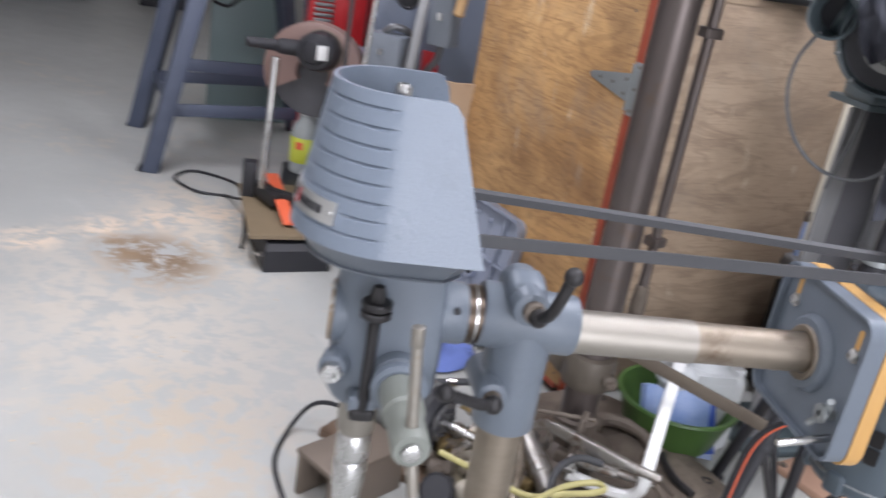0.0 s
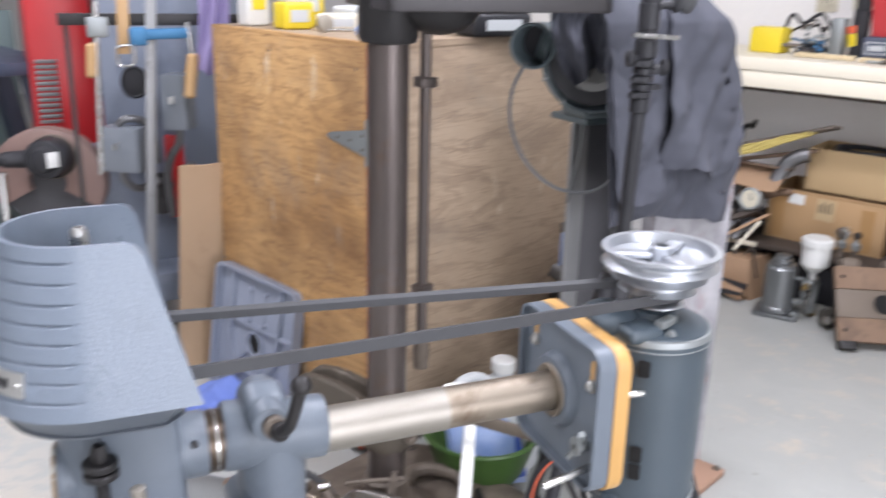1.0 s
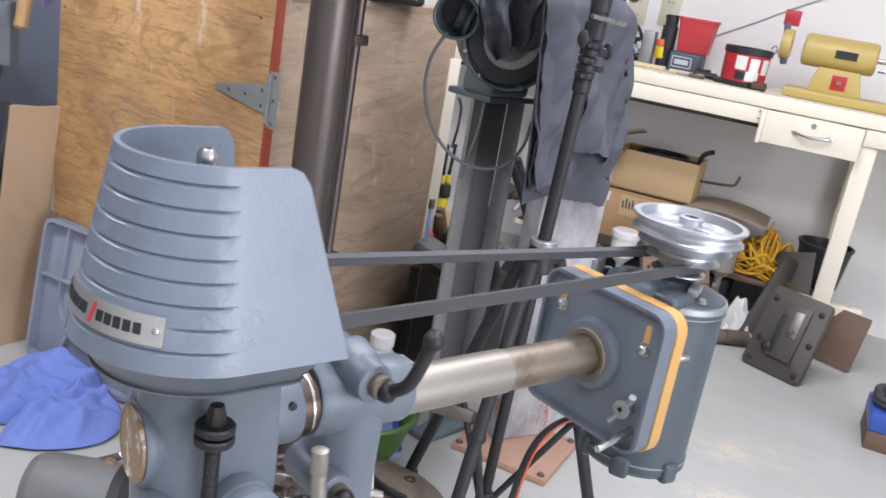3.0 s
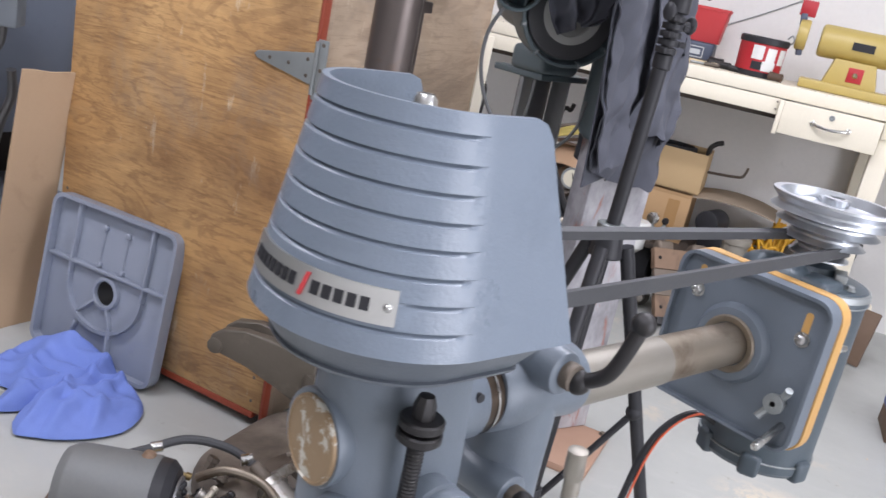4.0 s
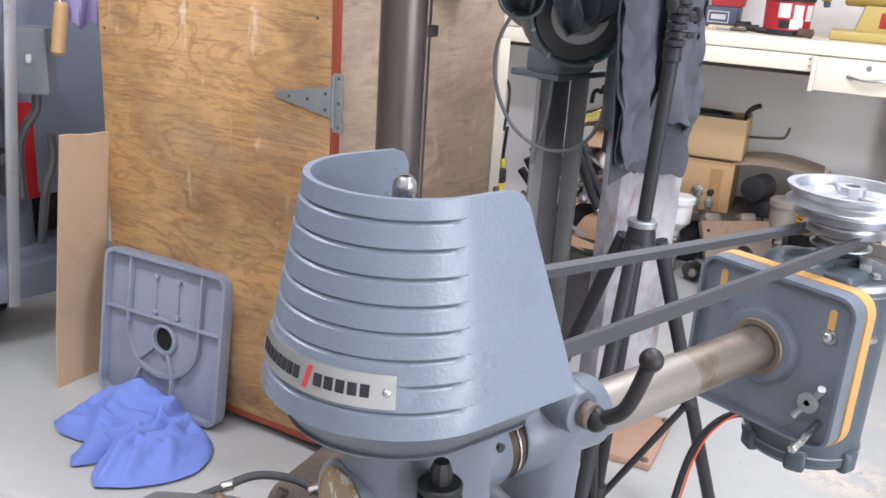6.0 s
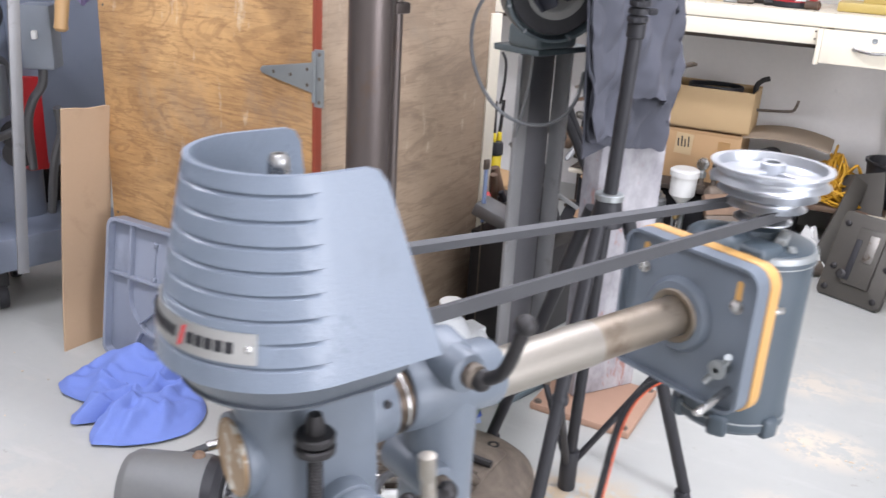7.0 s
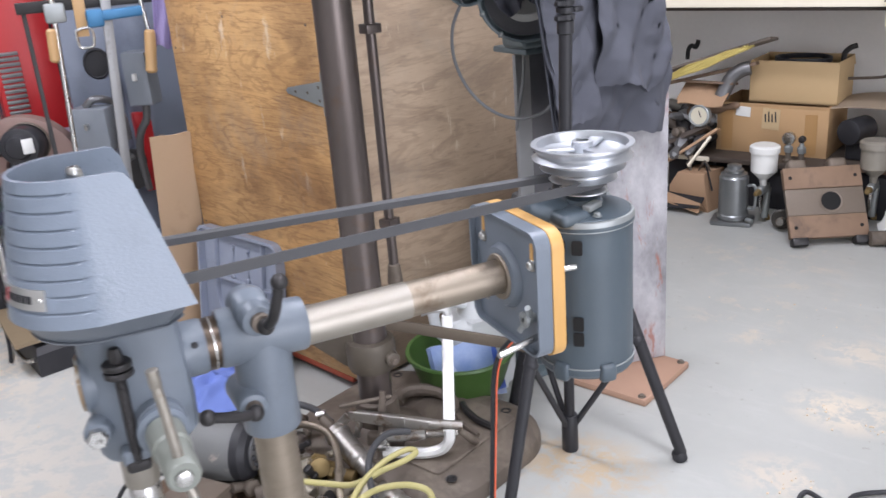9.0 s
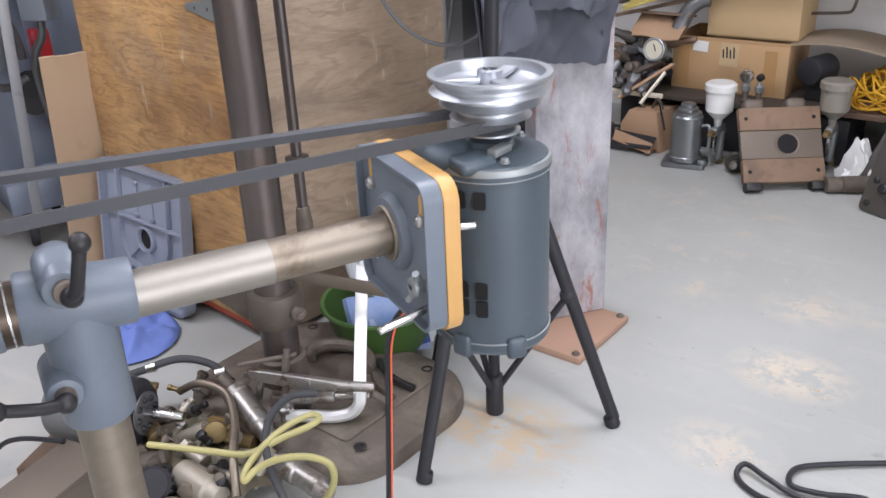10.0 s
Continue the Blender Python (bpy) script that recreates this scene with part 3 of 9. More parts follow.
def skirt_mesh():
    """The pan that closes the hood below, coloured darker than it and drawn in towards the head."""
    bm, rings = nb(), []
    for z, r, x1 in ((0.8345, 0.066, 0.180), (0.8345, 0.0815, 0.196), (0.8375, 0.0835, 0.198), (0.8385, 0.081, 0.1955), (0.841, 0.0825, 0.197), (0.858, 0.0945, 0.206), (0.8635, 0.0985, 0.2085)):
        pts = [(SX + r * math.cos(math.pi / 2 + math.pi * k / 36), SY + r * math.sin(math.pi / 2 + math.pi * k / 36)) for k in range(37)]
        pts += [(x1 - 0.02, SY - r), (x1, SY - r + 0.02), (x1, SY + r - 0.02), (x1 - 0.02, SY + r)]
        rings.append([bm.verts.new((x, y, z)) for x, y in pts])
    n = len(rings[0])
    for a, b in zip(rings, rings[1:]):
        for k in range(n):
            bm.faces.new((a[k], a[(k + 1) % n], b[(k + 1) % n], b[k]))
    bm.faces.new(rings[0][::-1])
    bm.faces.new(rings[-1])
    return bm


def cone_patch(a0, a1, z0, z1, proud, thick, seg=24, lean=0.0):
    """A thin plate that lies on the hood's nose between two angles in degrees."""
    grid = []
    for i in range(3):
        z = z0 + (z1 - z0) * i / 2
        r = 0.1045 - (z - 0.846) * 0.184 + proud
        grid.append([Vector((SX + r * math.cos(radians(a0 + (a1 - a0) * k / seg + lean * i)), SY + r * math.sin(radians(a0 + (a1 - a0) * k / seg + lean * i)), z)) for k in range(seg + 1)])
    return sheet(nb(), grid, thick)


def lever(parent, a, b, name="clamp_lever", straight=False):
    """A black cranked lever: hub, tapering arm and ball."""
    a, b = Vector(a), Vector(b)
    bm = ball(nb(), b, 0.0105, 18)
    mid = a.lerp(b, 0.35) + (Vector((0, -0.003, -0.002)) if straight else Vector((0, -0.012, -0.004)))
    sweep(bm, [a, mid, b], 0.0068, 12)
    ball(bm, a, 0.0115, 16)
    return part(name, bm, BLACK_IRON, parent, "black cranked lever with a ball end", True)


def drill_press():
    d = thing("radial_drill_press", (PX, SY, 0), "grey-blue radial drill press with belt hood and rear motor", "drill press")
    w = dict(world=True)
    # post and foot
    part("post", rod(nb(), (PX, SY, 0.03), (PX, SY, 0.66), 0.0285, seg=40), BROWNED, d, "bare brown-grey steel post", **w)
    bm = prism(nb(), rounded(0.30, 0.26, 0.05), 0.03, at(PX, SY, 0), 0.006)
    lathe(bm, [(0.07, 0.03), (0.05, 0.045), (0.042, 0.10), (0.030, 0.105)], at(PX, SY, 0), 36)
    part("foot", bm, CASTING, d, **w)
    # the tee that joins post and ram
    bm = lathe(nb(), [(0.0255, -0.054), (0.0365, -0.0535), (0.0385, -0.05), (0.0385, 0.0), (0.036, 0.03), (0.036, 0.056), (0.0345, 0.0595), (0.0255, 0.06)], along((PX, SY, RZ), (PX + 1, SY - 0.02, RZ - 0.05)), 40)
    lathe(bm, [(0.0287, 0.0), (0.037, 0.001), (0.0385, 0.004), (0.0375, 0.06), (0.0385, 0.11), (0.037, 0.15)], at(PX, SY, 0.625), 40)
    rod(bm, (PX - 0.008, SY - 0.052, 0.800), (PX - 0.008, SY + 0.03, 0.800), 0.0205, 0.024, 24, 0.004)
    box(bm, (0.046, 0.05, 0.05), at(PX - 0.008, SY - 0.008, 0.80, 12), 0.014, 3)
    rod(bm, (PX - 0.03, SY - 0.045, 0.682), (PX - 0.03, SY + 0.03, 0.682), 0.019, 0.021, 24, 0.004)
    part("tee_casting", bm, CASTING, d, **w)
    bm = rod(nb(), (PX - 0.006, SY - 0.062, 0.800), (PX - 0.006, SY - 0.048, 0.800), 0.0125, seg=24, soft=0.002)
    part("clamp_bolt", bm, IRON, d, **w)
    lever(d, (PX - 0.002, SY - 0.062, 0.797), (0.306, 0.782, 0.864))
    bm = rod(nb(), (PX - 0.03, SY - 0.056, 0.682), (PX - 0.03, SY - 0.042, 0.682), 0.011, seg=24, soft=0.002)
    part("clamp_bolt", bm, IRON, d, **w)
    lever(d, (PX - 0.031, SY - 0.058, 0.682), (0.200, 0.800, 0.706), straight=True)
    # ram
    part("ram_tube", rod(nb(), (0.335, SY - 0.004, RZ - 0.008), (0.500, SY - 0.004, RZ - 0.008), 0.0262, seg=48), STEEL, d, "bright ground steel ram", **w)
    part("ram_sleeve", rod(nb(), (0.500, SY - 0.004, RZ - 0.008), (0.662, SY - 0.004, RZ - 0.008), 0.0250, seg=48), BROWNED, d, "browned bare steel tube", **w)
    # head
    part("ram_ring", lathe(nb(), [(0.026, 0), (0.0352, 0.0), (0.0352, 0.002), (0.026, 0.002)], along((0.2295, SY, RZ), (1, SY, RZ)), 40), CHROME, d, "bright steel ring", **w)
    part("ram_stub", rod(nb(), (0.19, SY, RZ), (0.245, SY, RZ), 0.0340, seg=40), OILY, d, "oily dark steel stub", **w)
    bm, rings = nb(), []
    plan = [(0.043 * math.cos(radians(a)), 0.043 * math.sin(radians(a))) for a in range(90, 241, 10)]
    plan += [(-0.006, -0.047), (0.012, -0.049), (0.040, -0.049), (0.062, -0.047), (0.074, -0.043), (0.080, -0.034), (0.081, 0.0), (0.080, 0.034), (0.070, 0.043), (0.035, 0.045)]
    for z, k, grow in ((0.655, 0.86, 0.004), (0.662, 0.95, 0.004), (0.69, 0.985, 0.002), (0.72, 1.0, 0.0), (0.77, 0.985, -0.002), (0.81, 0.96, -0.004), (0.842, 0.95, -0.004)):
        rings.append([bm.verts.new((SX + x * k, SY + (y - grow if y < 0 else y) * k, z + (0.016 * max(0.0, x) / 0.08 if z < 0.68 else 0.0))) for x, y in plan])
    for a, b in zip(rings, rings[1:]):
        for k in range(len(plan)):
            bm.faces.new((a[k], a[(k + 1) % len(plan)], b[(k + 1) % len(plan)], b[k]))
    bm.faces.new(rings[0][::-1])
    bm.faces.new(rings[-1])
    lathe(bm, [(0.030, 0.0), (0.034, 0.022), (0.0375, 0.034), (0.0385, 0.040), (0.0375, 0.0425), (0.034, 0.043)], along((SX, SY + 0.003, 0.754), (0, SY + 0.009, 0.754)), 44)
    lathe(bm, [(0.036, 0), (0.036, 0.026), (0.0345, 0.029), (0.0262, 0.0295)], along((0.192, SY, RZ), (1, SY, RZ)), 40)
    lathe(bm, [(0.026, 0.0), (0.0305, 0.003), (0.0305, 0.012), (0.028, 0.014), (0.028, 0.018), (0.0305, 0.020), (0.0305, 0.05)], along((0.148, SY - 0.085, 0.705), (0.148, SY, 0.705)), 32)
    rod(bm, (0.076, SY - 0.050, 0.706), (0.084, SY - 0.018, 0.706), 0.0165, seg=24, soft=0.004)
    box(bm, (0.032, 0.026, 0.022), at(0.113, SY - 0.055, 0.672), 0.006, 3)
    part("head_casting", bm, CASTING, d, **w)
    # black pin stands in for the shaded hole of the set screw
    bm = rod(nb(), (0.2065, SY - 0.0335, 0.7815), (0.2065, SY - 0.02, 0.7815), 0.0042, seg=14)
    part("screw_hole_pin", bm, BLACK, d, **w)
    # round badge on the nose side
    bm = lathe(nb(), [(0.0345, 0.0), (0.0345, 0.003), (0.0325, 0.004), (0.0315, 0.0028), (0.001, 0.0028)], along((SX - 0.0425, SY + 0.0035, 0.754), (0, SY + 0.0095, 0.754)), 40)
    part("badge", bm, BADGE, d, "worn round badge, brown and silver", **w)
    # neck under the hood
    part("hood_base", skirt_mesh(), SKIRT, d, "flared collar, coloured darker than the hood", **w)
    hood = part("belt_hood", hood_mesh(), HOOD, d, "ribbed grey-blue enamelled belt hood", **w)
    plate = part("name_plate", cone_patch(150, 233, 0.884, 0.907, 0.0022, 0.0022), PLATE_ALU, hood, "brushed metal plate with dark bars", **w)
    for a0, a1, count in ((157, 191.5, 8), (198.5, 224, 5)):
        for k in range(count):
            b0 = a0 + (a1 - a0) * k / count
            part("letter_bar", cone_patch(b0, b0 + 0.72 * (a1 - a0) / count, 0.8912, 0.8998, 0.0030, 0.0012, 4), BLACK, hood, **w)
    part("red_slash", cone_patch(193, 195, 0.8875, 0.9035, 0.0030, 0.0012, 3, 1.1), PLASTIC_RED, hood, **w)
    a = radians(229.5)
    r = 0.1045 - (0.8955 - 0.846) * 0.184
    p = Vector((SX + r * math.cos(a), SY + r * math.sin(a), 0.8955))
    part("rivet", ball(nb(), p + Vector((math.cos(a), math.sin(a), 0)) * 0.0022, 0.0032, 12), CHROME, hood, **w)
    # spindle and its pulley, inside the hood
    part("spindle_top", lathe(nb(), [(0.009, 0.985), (0.009, 1.008), (0.0085, 1.014), (0.006, 1.018), (0.003, 1.018), (0.003, 1.010)], at(SX, SY, 0), 20), CHROME, d, **w)
    prof = []
    for r, z in ((0.083, 0.875), (0.066, 0.903), (0.052, 0.93), (0.038, 0.957)):
        prof += [(r, z), (r - 0.009, z + 0.010), (r - 0.009, z + 0.014), (r, z + 0.024)]
    part("spindle_pulley", lathe(nb(), [(0.02, 0.862)] + prof + [(0.012, 0.985)], at(SX, SY, 0), 48), ALU, d, **w)
    # depth stop
    bm = rod(nb(), (0.114, 0.816, 0.655), (0.114, 0.816, 0.812), 0.0062, seg=16, soft=0.001)
    for k in range(40):
        z = 0.665 + 0.003 * k
        lathe(bm, [(0.0062, z), (0.0069, z + 0.0012), (0.0062, z + 0.0024)], at(0.114, 0.816, 0), 12, False)
    part("depth_stop_rod", bm, BLACK_IRON, d, "dark threaded rod", **w)
    for z in (0.782, 0.7925):
        part("stop_nut", lathe(nb(), [(0.007, z), (0.0155, z), (0.017, z + 0.0015), (0.017, z + 0.0065), (0.0155, z + 0.008), (0.007, z + 0.008)], at(0.114, 0.816, 0), 28), BLACK_IRON, d, **w)
    part("rod_cap", lathe(nb(), [(0.0085, 0.800), (0.0085, 0.810), (0.006, 0.8175), (0.001, 0.8185)], at(0.114, 0.816, 0), 8), BLACK_IRON, d, **w)
    # side bolt, quill and chuck
    part("side_nut", lathe(nb(), [(0.0125, 0), (0.0125, 0.01), (0.0105, 0.012), (0.005, 0.012), (0.005, 0.006)], along((0.076, SY - 0.050, 0.706), (0.076, 0, 0.706)), 6), CHROME, d, "bright hexagon nut", **w)
    part("quill", lathe(nb(), [(0.021, 0.60), (0.0225, 0.603), (0.0225, 0.69)], at(SX, SY, 0), 32), STEEL, d, **w)
    part("depth_collar", box(nb(), (0.03, 0.05, 0.018), at(0.114, SY - 0.045, 0.662), 0.006, 3), BLACK_IRON, d, **w)
    part("chuck", lathe(nb(), [(0.010, 0.49), (0.016, 0.495), (0.020, 0.53), (0.0205, 0.555), (0.018, 0.56), (0.0205, 0.565), (0.0205, 0.592), (0.014, 0.603)], at(SX, SY, 0), 32), CHROME, d, "bright steel drill chuck", **w)
    # feed shaft and its handles
    bm = lathe(nb(), [(0.021, 0), (0.0225, 0.003), (0.0225, 0.06), (0.0195, 0.064), (0.0195, 0.122), (0.017, 0.126)], along((0.148, SY - 0.07, 0.705), (0.152, 0.69, 0.708)), 32)
    part("feed_hub", bm, FEED, d, "worn grey-green feed hub", **w)
    part("hub_nut", rod(nb(), (0.151, 0.696, 0.708), (0.152, 0.678, 0.708), 0.010, seg=20, soft=0.003), CHROME, d, **w)
    bm = rod(nb(), (0.1425, 0.703, 0.832), (0.1535, 0.700, 0.70), 0.0055, 0.0065, 16)
    lathe(bm, [(0.004, 0), (0.0066, 0.001), (0.0066, 0.02), (0.0055, 0.022)], along((0.1425, 0.703, 0.833), (0.1445, 0.7025, 0.80)), 16)
    part("feed_handle", bm, STEEL, d, "bright steel feed rod", **w)
    part("feed_handle", rod(nb(), (0.154, 0.700, 0.70), (0.175, 0.69, 0.58), 0.0065, 0.0055, 16, 0.001), STEEL, d, "bright steel feed rod", **w)
    # motor plate
    outline = rounded(0.196, 0.186, 0.022)
    my, mz = 0.868, 0.755
    bm = prism(nb(), outline, 0.013, at(0.658, my, mz, 90, 0, 90))
    rim_o, rim_i = rounded(0.196, 0.186, 0.022), rounded(0.188, 0.178, 0.018)
    for (a, b), (c, e) in zip(zip(rim_o, rim_o[1:] + rim_o[:1]), zip(rim_i, rim_i[1:] + rim_i[:1])):
        ring = [Vector((x, my + p[0], mz + p[1])) for x in (0.648, 0.658) for p in (a, b, e, c)]
        v = [bm.verts.new(p) for p in ring]
        for q in ((0, 1, 2, 3), (7, 6, 5, 4), (0, 4, 5, 1), (2, 6, 7, 3)):
            bm.faces.new([v[k] for k in q])
    bmesh.ops.remove_doubles(bm, verts=bm.verts, dist=0.0002)
    mount = part("motor_plate", bm, CASTING, d, "grey pan-shaped motor plate with rounded corners", **w)
    part("flange_boss", lathe(nb(), [(0.030, 0.0), (0.043, 0.001), (0.047, 0.006), (0.049, 0.012)], along((0.647, SY - 0.004, RZ - 0.008), (1, SY - 0.004, RZ - 0.008)), 40), CASTING, mount, **w)
    part("flange", lathe(nb(), [(0.0256, 0.006), (0.0262, 0.001), (0.033, 0.0), (0.0345, 0.002), (0.0350, 0.015)], along((0.6435, SY - 0.004, RZ - 0.008), (1, SY - 0.004, RZ - 0.008)), 40), BROWNED, mount, "bare browned steel flange", **w)
    part("wood_spacer", prism(nb(), rounded(0.200, 0.190, 0.024), 0.019, at(0.6715, my, mz - 0.001, 90, 0, 90), 0.001), ORANGE_WOOD, d, "orange varnished plywood spacer", **w)
    for y, z in ((0.938, 0.80), (0.799, 0.796), (0.938, 0.705)):
        part("slot", prism(nb(), rounded(0.0085, 0.036, 0.004), 0.0008, at(0.6574, y, z + 0.014, 90, 0, 90)), ORANGE_WOOD, mount, **w)
        part("plate_bolt", ball(lathe(nb(), [(0.009, 0), (0.009, 0.0015)], along((0.658, y, z), (0, y, z)), 20), (0.6545, y, z), 0.0068, 14, (0.7, 1, 1)), CHROME, mount, **w)
    bm = rod(nb(), (0.662, 0.80, 0.718), (0.640, 0.80, 0.718), 0.0035, seg=12)
    lathe(bm, [(0.008, 0.004), (0.006, 0.014)], along((0.662, 0.80, 0.718), (0, 0.80, 0.718)), 14)
    lathe(bm, [(0.006, 0.016), (0.012, 0.017), (0.012, 0.021), (0.006, 0.022)], along((0.662, 0.80, 0.718), (0, 0.80, 0.718)), 20)
    for k in (-1, 1):
        sweep(bm, [(0.648, 0.80 - 0.004 * k, 0.718 + 0.007 * k), (0.645, 0.80 - 0.010 * k, 0.718 + 0.016 * k), (0.641, 0.80 - 0.013 * k, 0.718 + 0.023 * k)], 0.0046, 8, 4)
    part("wing_nut", bm, ZINC, mount, "bright wing nut", **w)
    part("adjusting_rod", rod(nb(), (0.66, 0.790, 0.692), (0.590, 0.783, 0.684), 0.0048, seg=14, soft=0.001), CHROME, mount, **w)
    part("stud", rod(nb(), (0.69, 0.778, 0.790), (0.712, 0.772, 0.790), 0.0045, seg=14, soft=0.001), CHROME, mount, **w)
    # motor
    MX, MY, R = 0.790, 0.868, 0.0735
    bm = lathe(nb(), [(0.03, 0.580), (R - 0.016, 0.582), (R - 0.004, 0.586), (R, 0.592), (R, 0.602), (R - 0.002, 0.604), (R - 0.002, 0.818), (R, 0.820), (R, 0.828), (R - 0.006, 0.836), (0.045, 0.843), (0.03, 0.845)], at(MX, MY, 0), 56)
    motor = part("motor", bm, MOTOR, d, "grey-green electric motor standing upright", **w)
    for z in (0.6025, 0.8195):
        part("end_seam", lathe(nb(), [(R - 0.001, z - 0.0012), (R + 0.0008, z - 0.0006), (R + 0.0008, z + 0.0006), (R - 0.001, z + 0.0012)], at(MX, MY, 0), 56, False), ZINC, motor, **w)
    for z in (0.654, 0.679, 0.798):
        for a in (190, 209, 228):
            c = Vector((MX + R * math.cos(radians(a)), MY + R * math.sin(radians(a)), z))
            # vents are raised black tiles, painted as dark as the shaded openings
            part("vent", prism(nb(), rounded(0.0155, 0.022, 0.003, 3), 0.0016, at(*c, 90, 0, a + 90)), VOID, motor, **w)
    for z in (0.70, 0.77):
        part("motor_foot", box(nb(), (0.03, 0.11, 0.016), at(0.70, MY, z), 0.003), MOTOR, motor, **w)
    for a in (150, 205, 262):
        e = Vector((math.cos(radians(a)), math.sin(radians(a)), 0))
        part("end_lug", box(nb(), (0.018, 0.026, 0.030), at(MX + e.x * (R - 0.004), MY + e.y * (R - 0.004), 0.596, 0, 0, a), 0.006, 3), MOTOR, motor, **w)
    bm = ball(nb(), (0.735, MY + 0.02, 0.838), 0.036, 20, (1, 1.25, 0.62))
    box(bm, (0.05, 0.045, 0.02), at(0.745, MY - 0.03, 0.838), 0.008, 3)
    part("terminal_cover", bm, MOTOR, motor, **w)
    part("lid_lip", lathe(nb(), [(R - 0.004, 0.8345), (R - 0.001, 0.8335), (R + 0.0006, 0.829), (R + 0.0006, 0.826), (R - 0.002, 0.8262)], at(MX, MY, 0), 56, False), ZINC, motor, "worn bright edge of the lid", **w)
    for a in (255, 20, 140):
        e = Vector((math.cos(radians(a)), math.sin(radians(a)), 0)) * 0.058
        part("lid_bolt", bolt(nb(), at(MX + e.x, MY + e.y, 0.839), 0.005, 0.005), ZINC, motor, **w)
    part("bearing_boss", lathe(nb(), [(0.030, 0.842), (0.026, 0.852), (0.018, 0.856), (0.009, 0.857)], at(MX, MY, 0), 32), MOTOR, motor, **w)
    part("clip", box(nb(), (0.034, 0.014, 0.010), at(MX - 0.012, MY - 0.040, 0.850, 0, 0, 25), 0.002), ZINC, motor, "worn bare metal clip", **w)
    part("shaft", rod(nb(), (MX, MY, 0.843), (MX, MY, 0.90), 0.0085, seg=20), CHROME, motor, **w)
    prof = [(0.012, 0.862), (0.036, 0.862)]
    for r, z in ((0.036, 0.864), (0.050, 0.882), (0.062, 0.899)):
        prof += [(r, z), (r - 0.009, z + 0.006), (r - 0.009, z + 0.009), (r, z + 0.015)]
    prof += [(0.0735, 0.914), (0.066, 0.920), (0.066, 0.923), (0.0745, 0.931), (0.0745, 0.934), (0.066, 0.934), (0.063, 0.922), (0.02, 0.918), (0.0155, 0.920), (0.0155, 0.936), (0.009, 0.937), (0.009, 0.91)]
    pulley = part("step_pulley", lathe(nb(), prof, at(MX, MY, 0), 64), ALU, d, "bright cast aluminium step pulley", **w)
    for k in range(3):
        part("web", box(nb(), (0.05, 0.020, 0.006), at(MX, MY, 0.9245, 0, 0, 35 + 120 * k) @ at(0.037, 0, 0), 0.002), ALU, pulley, **w)
    # V-belt
    r_m, r_s, zb = 0.030, 0.080, 0.8785
    pts = []
    ang = math.asin((r_s - r_m) / (MX - SX))
    for k in range(25):
        a = math.pi / 2 - ang - (math.pi - 2 * ang) * k / 24
        pts.append(Vector((MX + r_m * math.cos(a), MY + r_m * math.sin(a), zb)))
    for k in range(41):
        a = -math.pi / 2 + ang - (math.pi + 2 * ang) * k / 40
        pts.append(Vector((SX + r_s * math.cos(a), SY + r_s * math.sin(a), zb + 0.008)))
    bm = nb()
    rings = []
    n = len(pts)
    for i, p in enumerate(pts):
        tan = (pts[(i + 1) % n] - pts[i - 1]).normalized()
        out = tan.cross(Vector((0, 0, 1))).normalized() * -1
        rings.append([bm.verts.new(p + out * u + Vector((0, 0, v))) for u, v in ((0.0045, -0.0068), (0.0045, 0.0068), (-0.0045, 0.0045), (-0.0045, -0.0045))])
    for a, b in zip(rings, rings[1:] + rings[:1]):
        for k in range(4):
            bm.faces.new((a[k], a[(k + 1) % 4], b[(k + 1) % 4], b[k]))
    part("drive_belt", bm, RUBBER, d, "dark grey rubber drive belt", **w)
    # cords from the motor
    way = [(0.745, 0.885, 0.606), (0.715, 0.910, 0.630), (0.688, 0.932, 0.615), (0.670, 0.950, 0.565), (0.668, 0.965, 0.46), (0.664, 0.980, 0.30), (0.656, 0.995, 0.12), (0.640, 1.00, 0.02), (0.58, 1.02, 0.007)]
    part("power_cord", sweep(nb(), way, 0.0048), BLACK, d, "black power cord", **w)
    part("earth_wire", sweep(nb(), [(x + 0.002, y - 0.007, z + 0.003) for x, y, z in way], 0.0016), ORANGE, d, "thin orange wire", **w)
    return d


BRACE_IRON = surf("brown_grey_steel_bar", (0.20, 0.165, 0.13), (0.14, 0.115, 0.09), (0.4, 0.6), 0.6, 14, 160, 0.2)
OILY = surf("oily_brown_steel", (0.10, 0.075, 0.055), (0.07, 0.052, 0.04), (0.25, 0.4), 0.8, 20, 200, 0.1)
BADGE = surf("worn_badge", (0.30, 0.21, 0.12), (0.24, 0.16, 0.09), (0.4, 0.6), 0.3, 30, 200, 0.1, (0.5, 0.48, 0.42), (0.54, 0.58), 45)
FEED = hammered("grey_green_worn_paint", (0.17, 0.185, 0.165), (0.22, 0.23, 0.20), 0.42)
drill_press()

# ---- plywood cabinet behind the drill ----
DL, DR = Vector((0.526, 2.647, 0)), Vector((0.775, 1.982, 0))  # foot of the door's two edges
PR = Vector((1.484, 2.227, 0))  # right end of the grey panel
DH = 1.090


def upright(a, b):
    """The pose at a with x towards b, y away from the room's middle and z up."""
    d = b - a
    return Matrix.Translation(a) @ pose(0, 0, 0, 0, 0, math.degrees(math.atan2(d.y, d.x)))


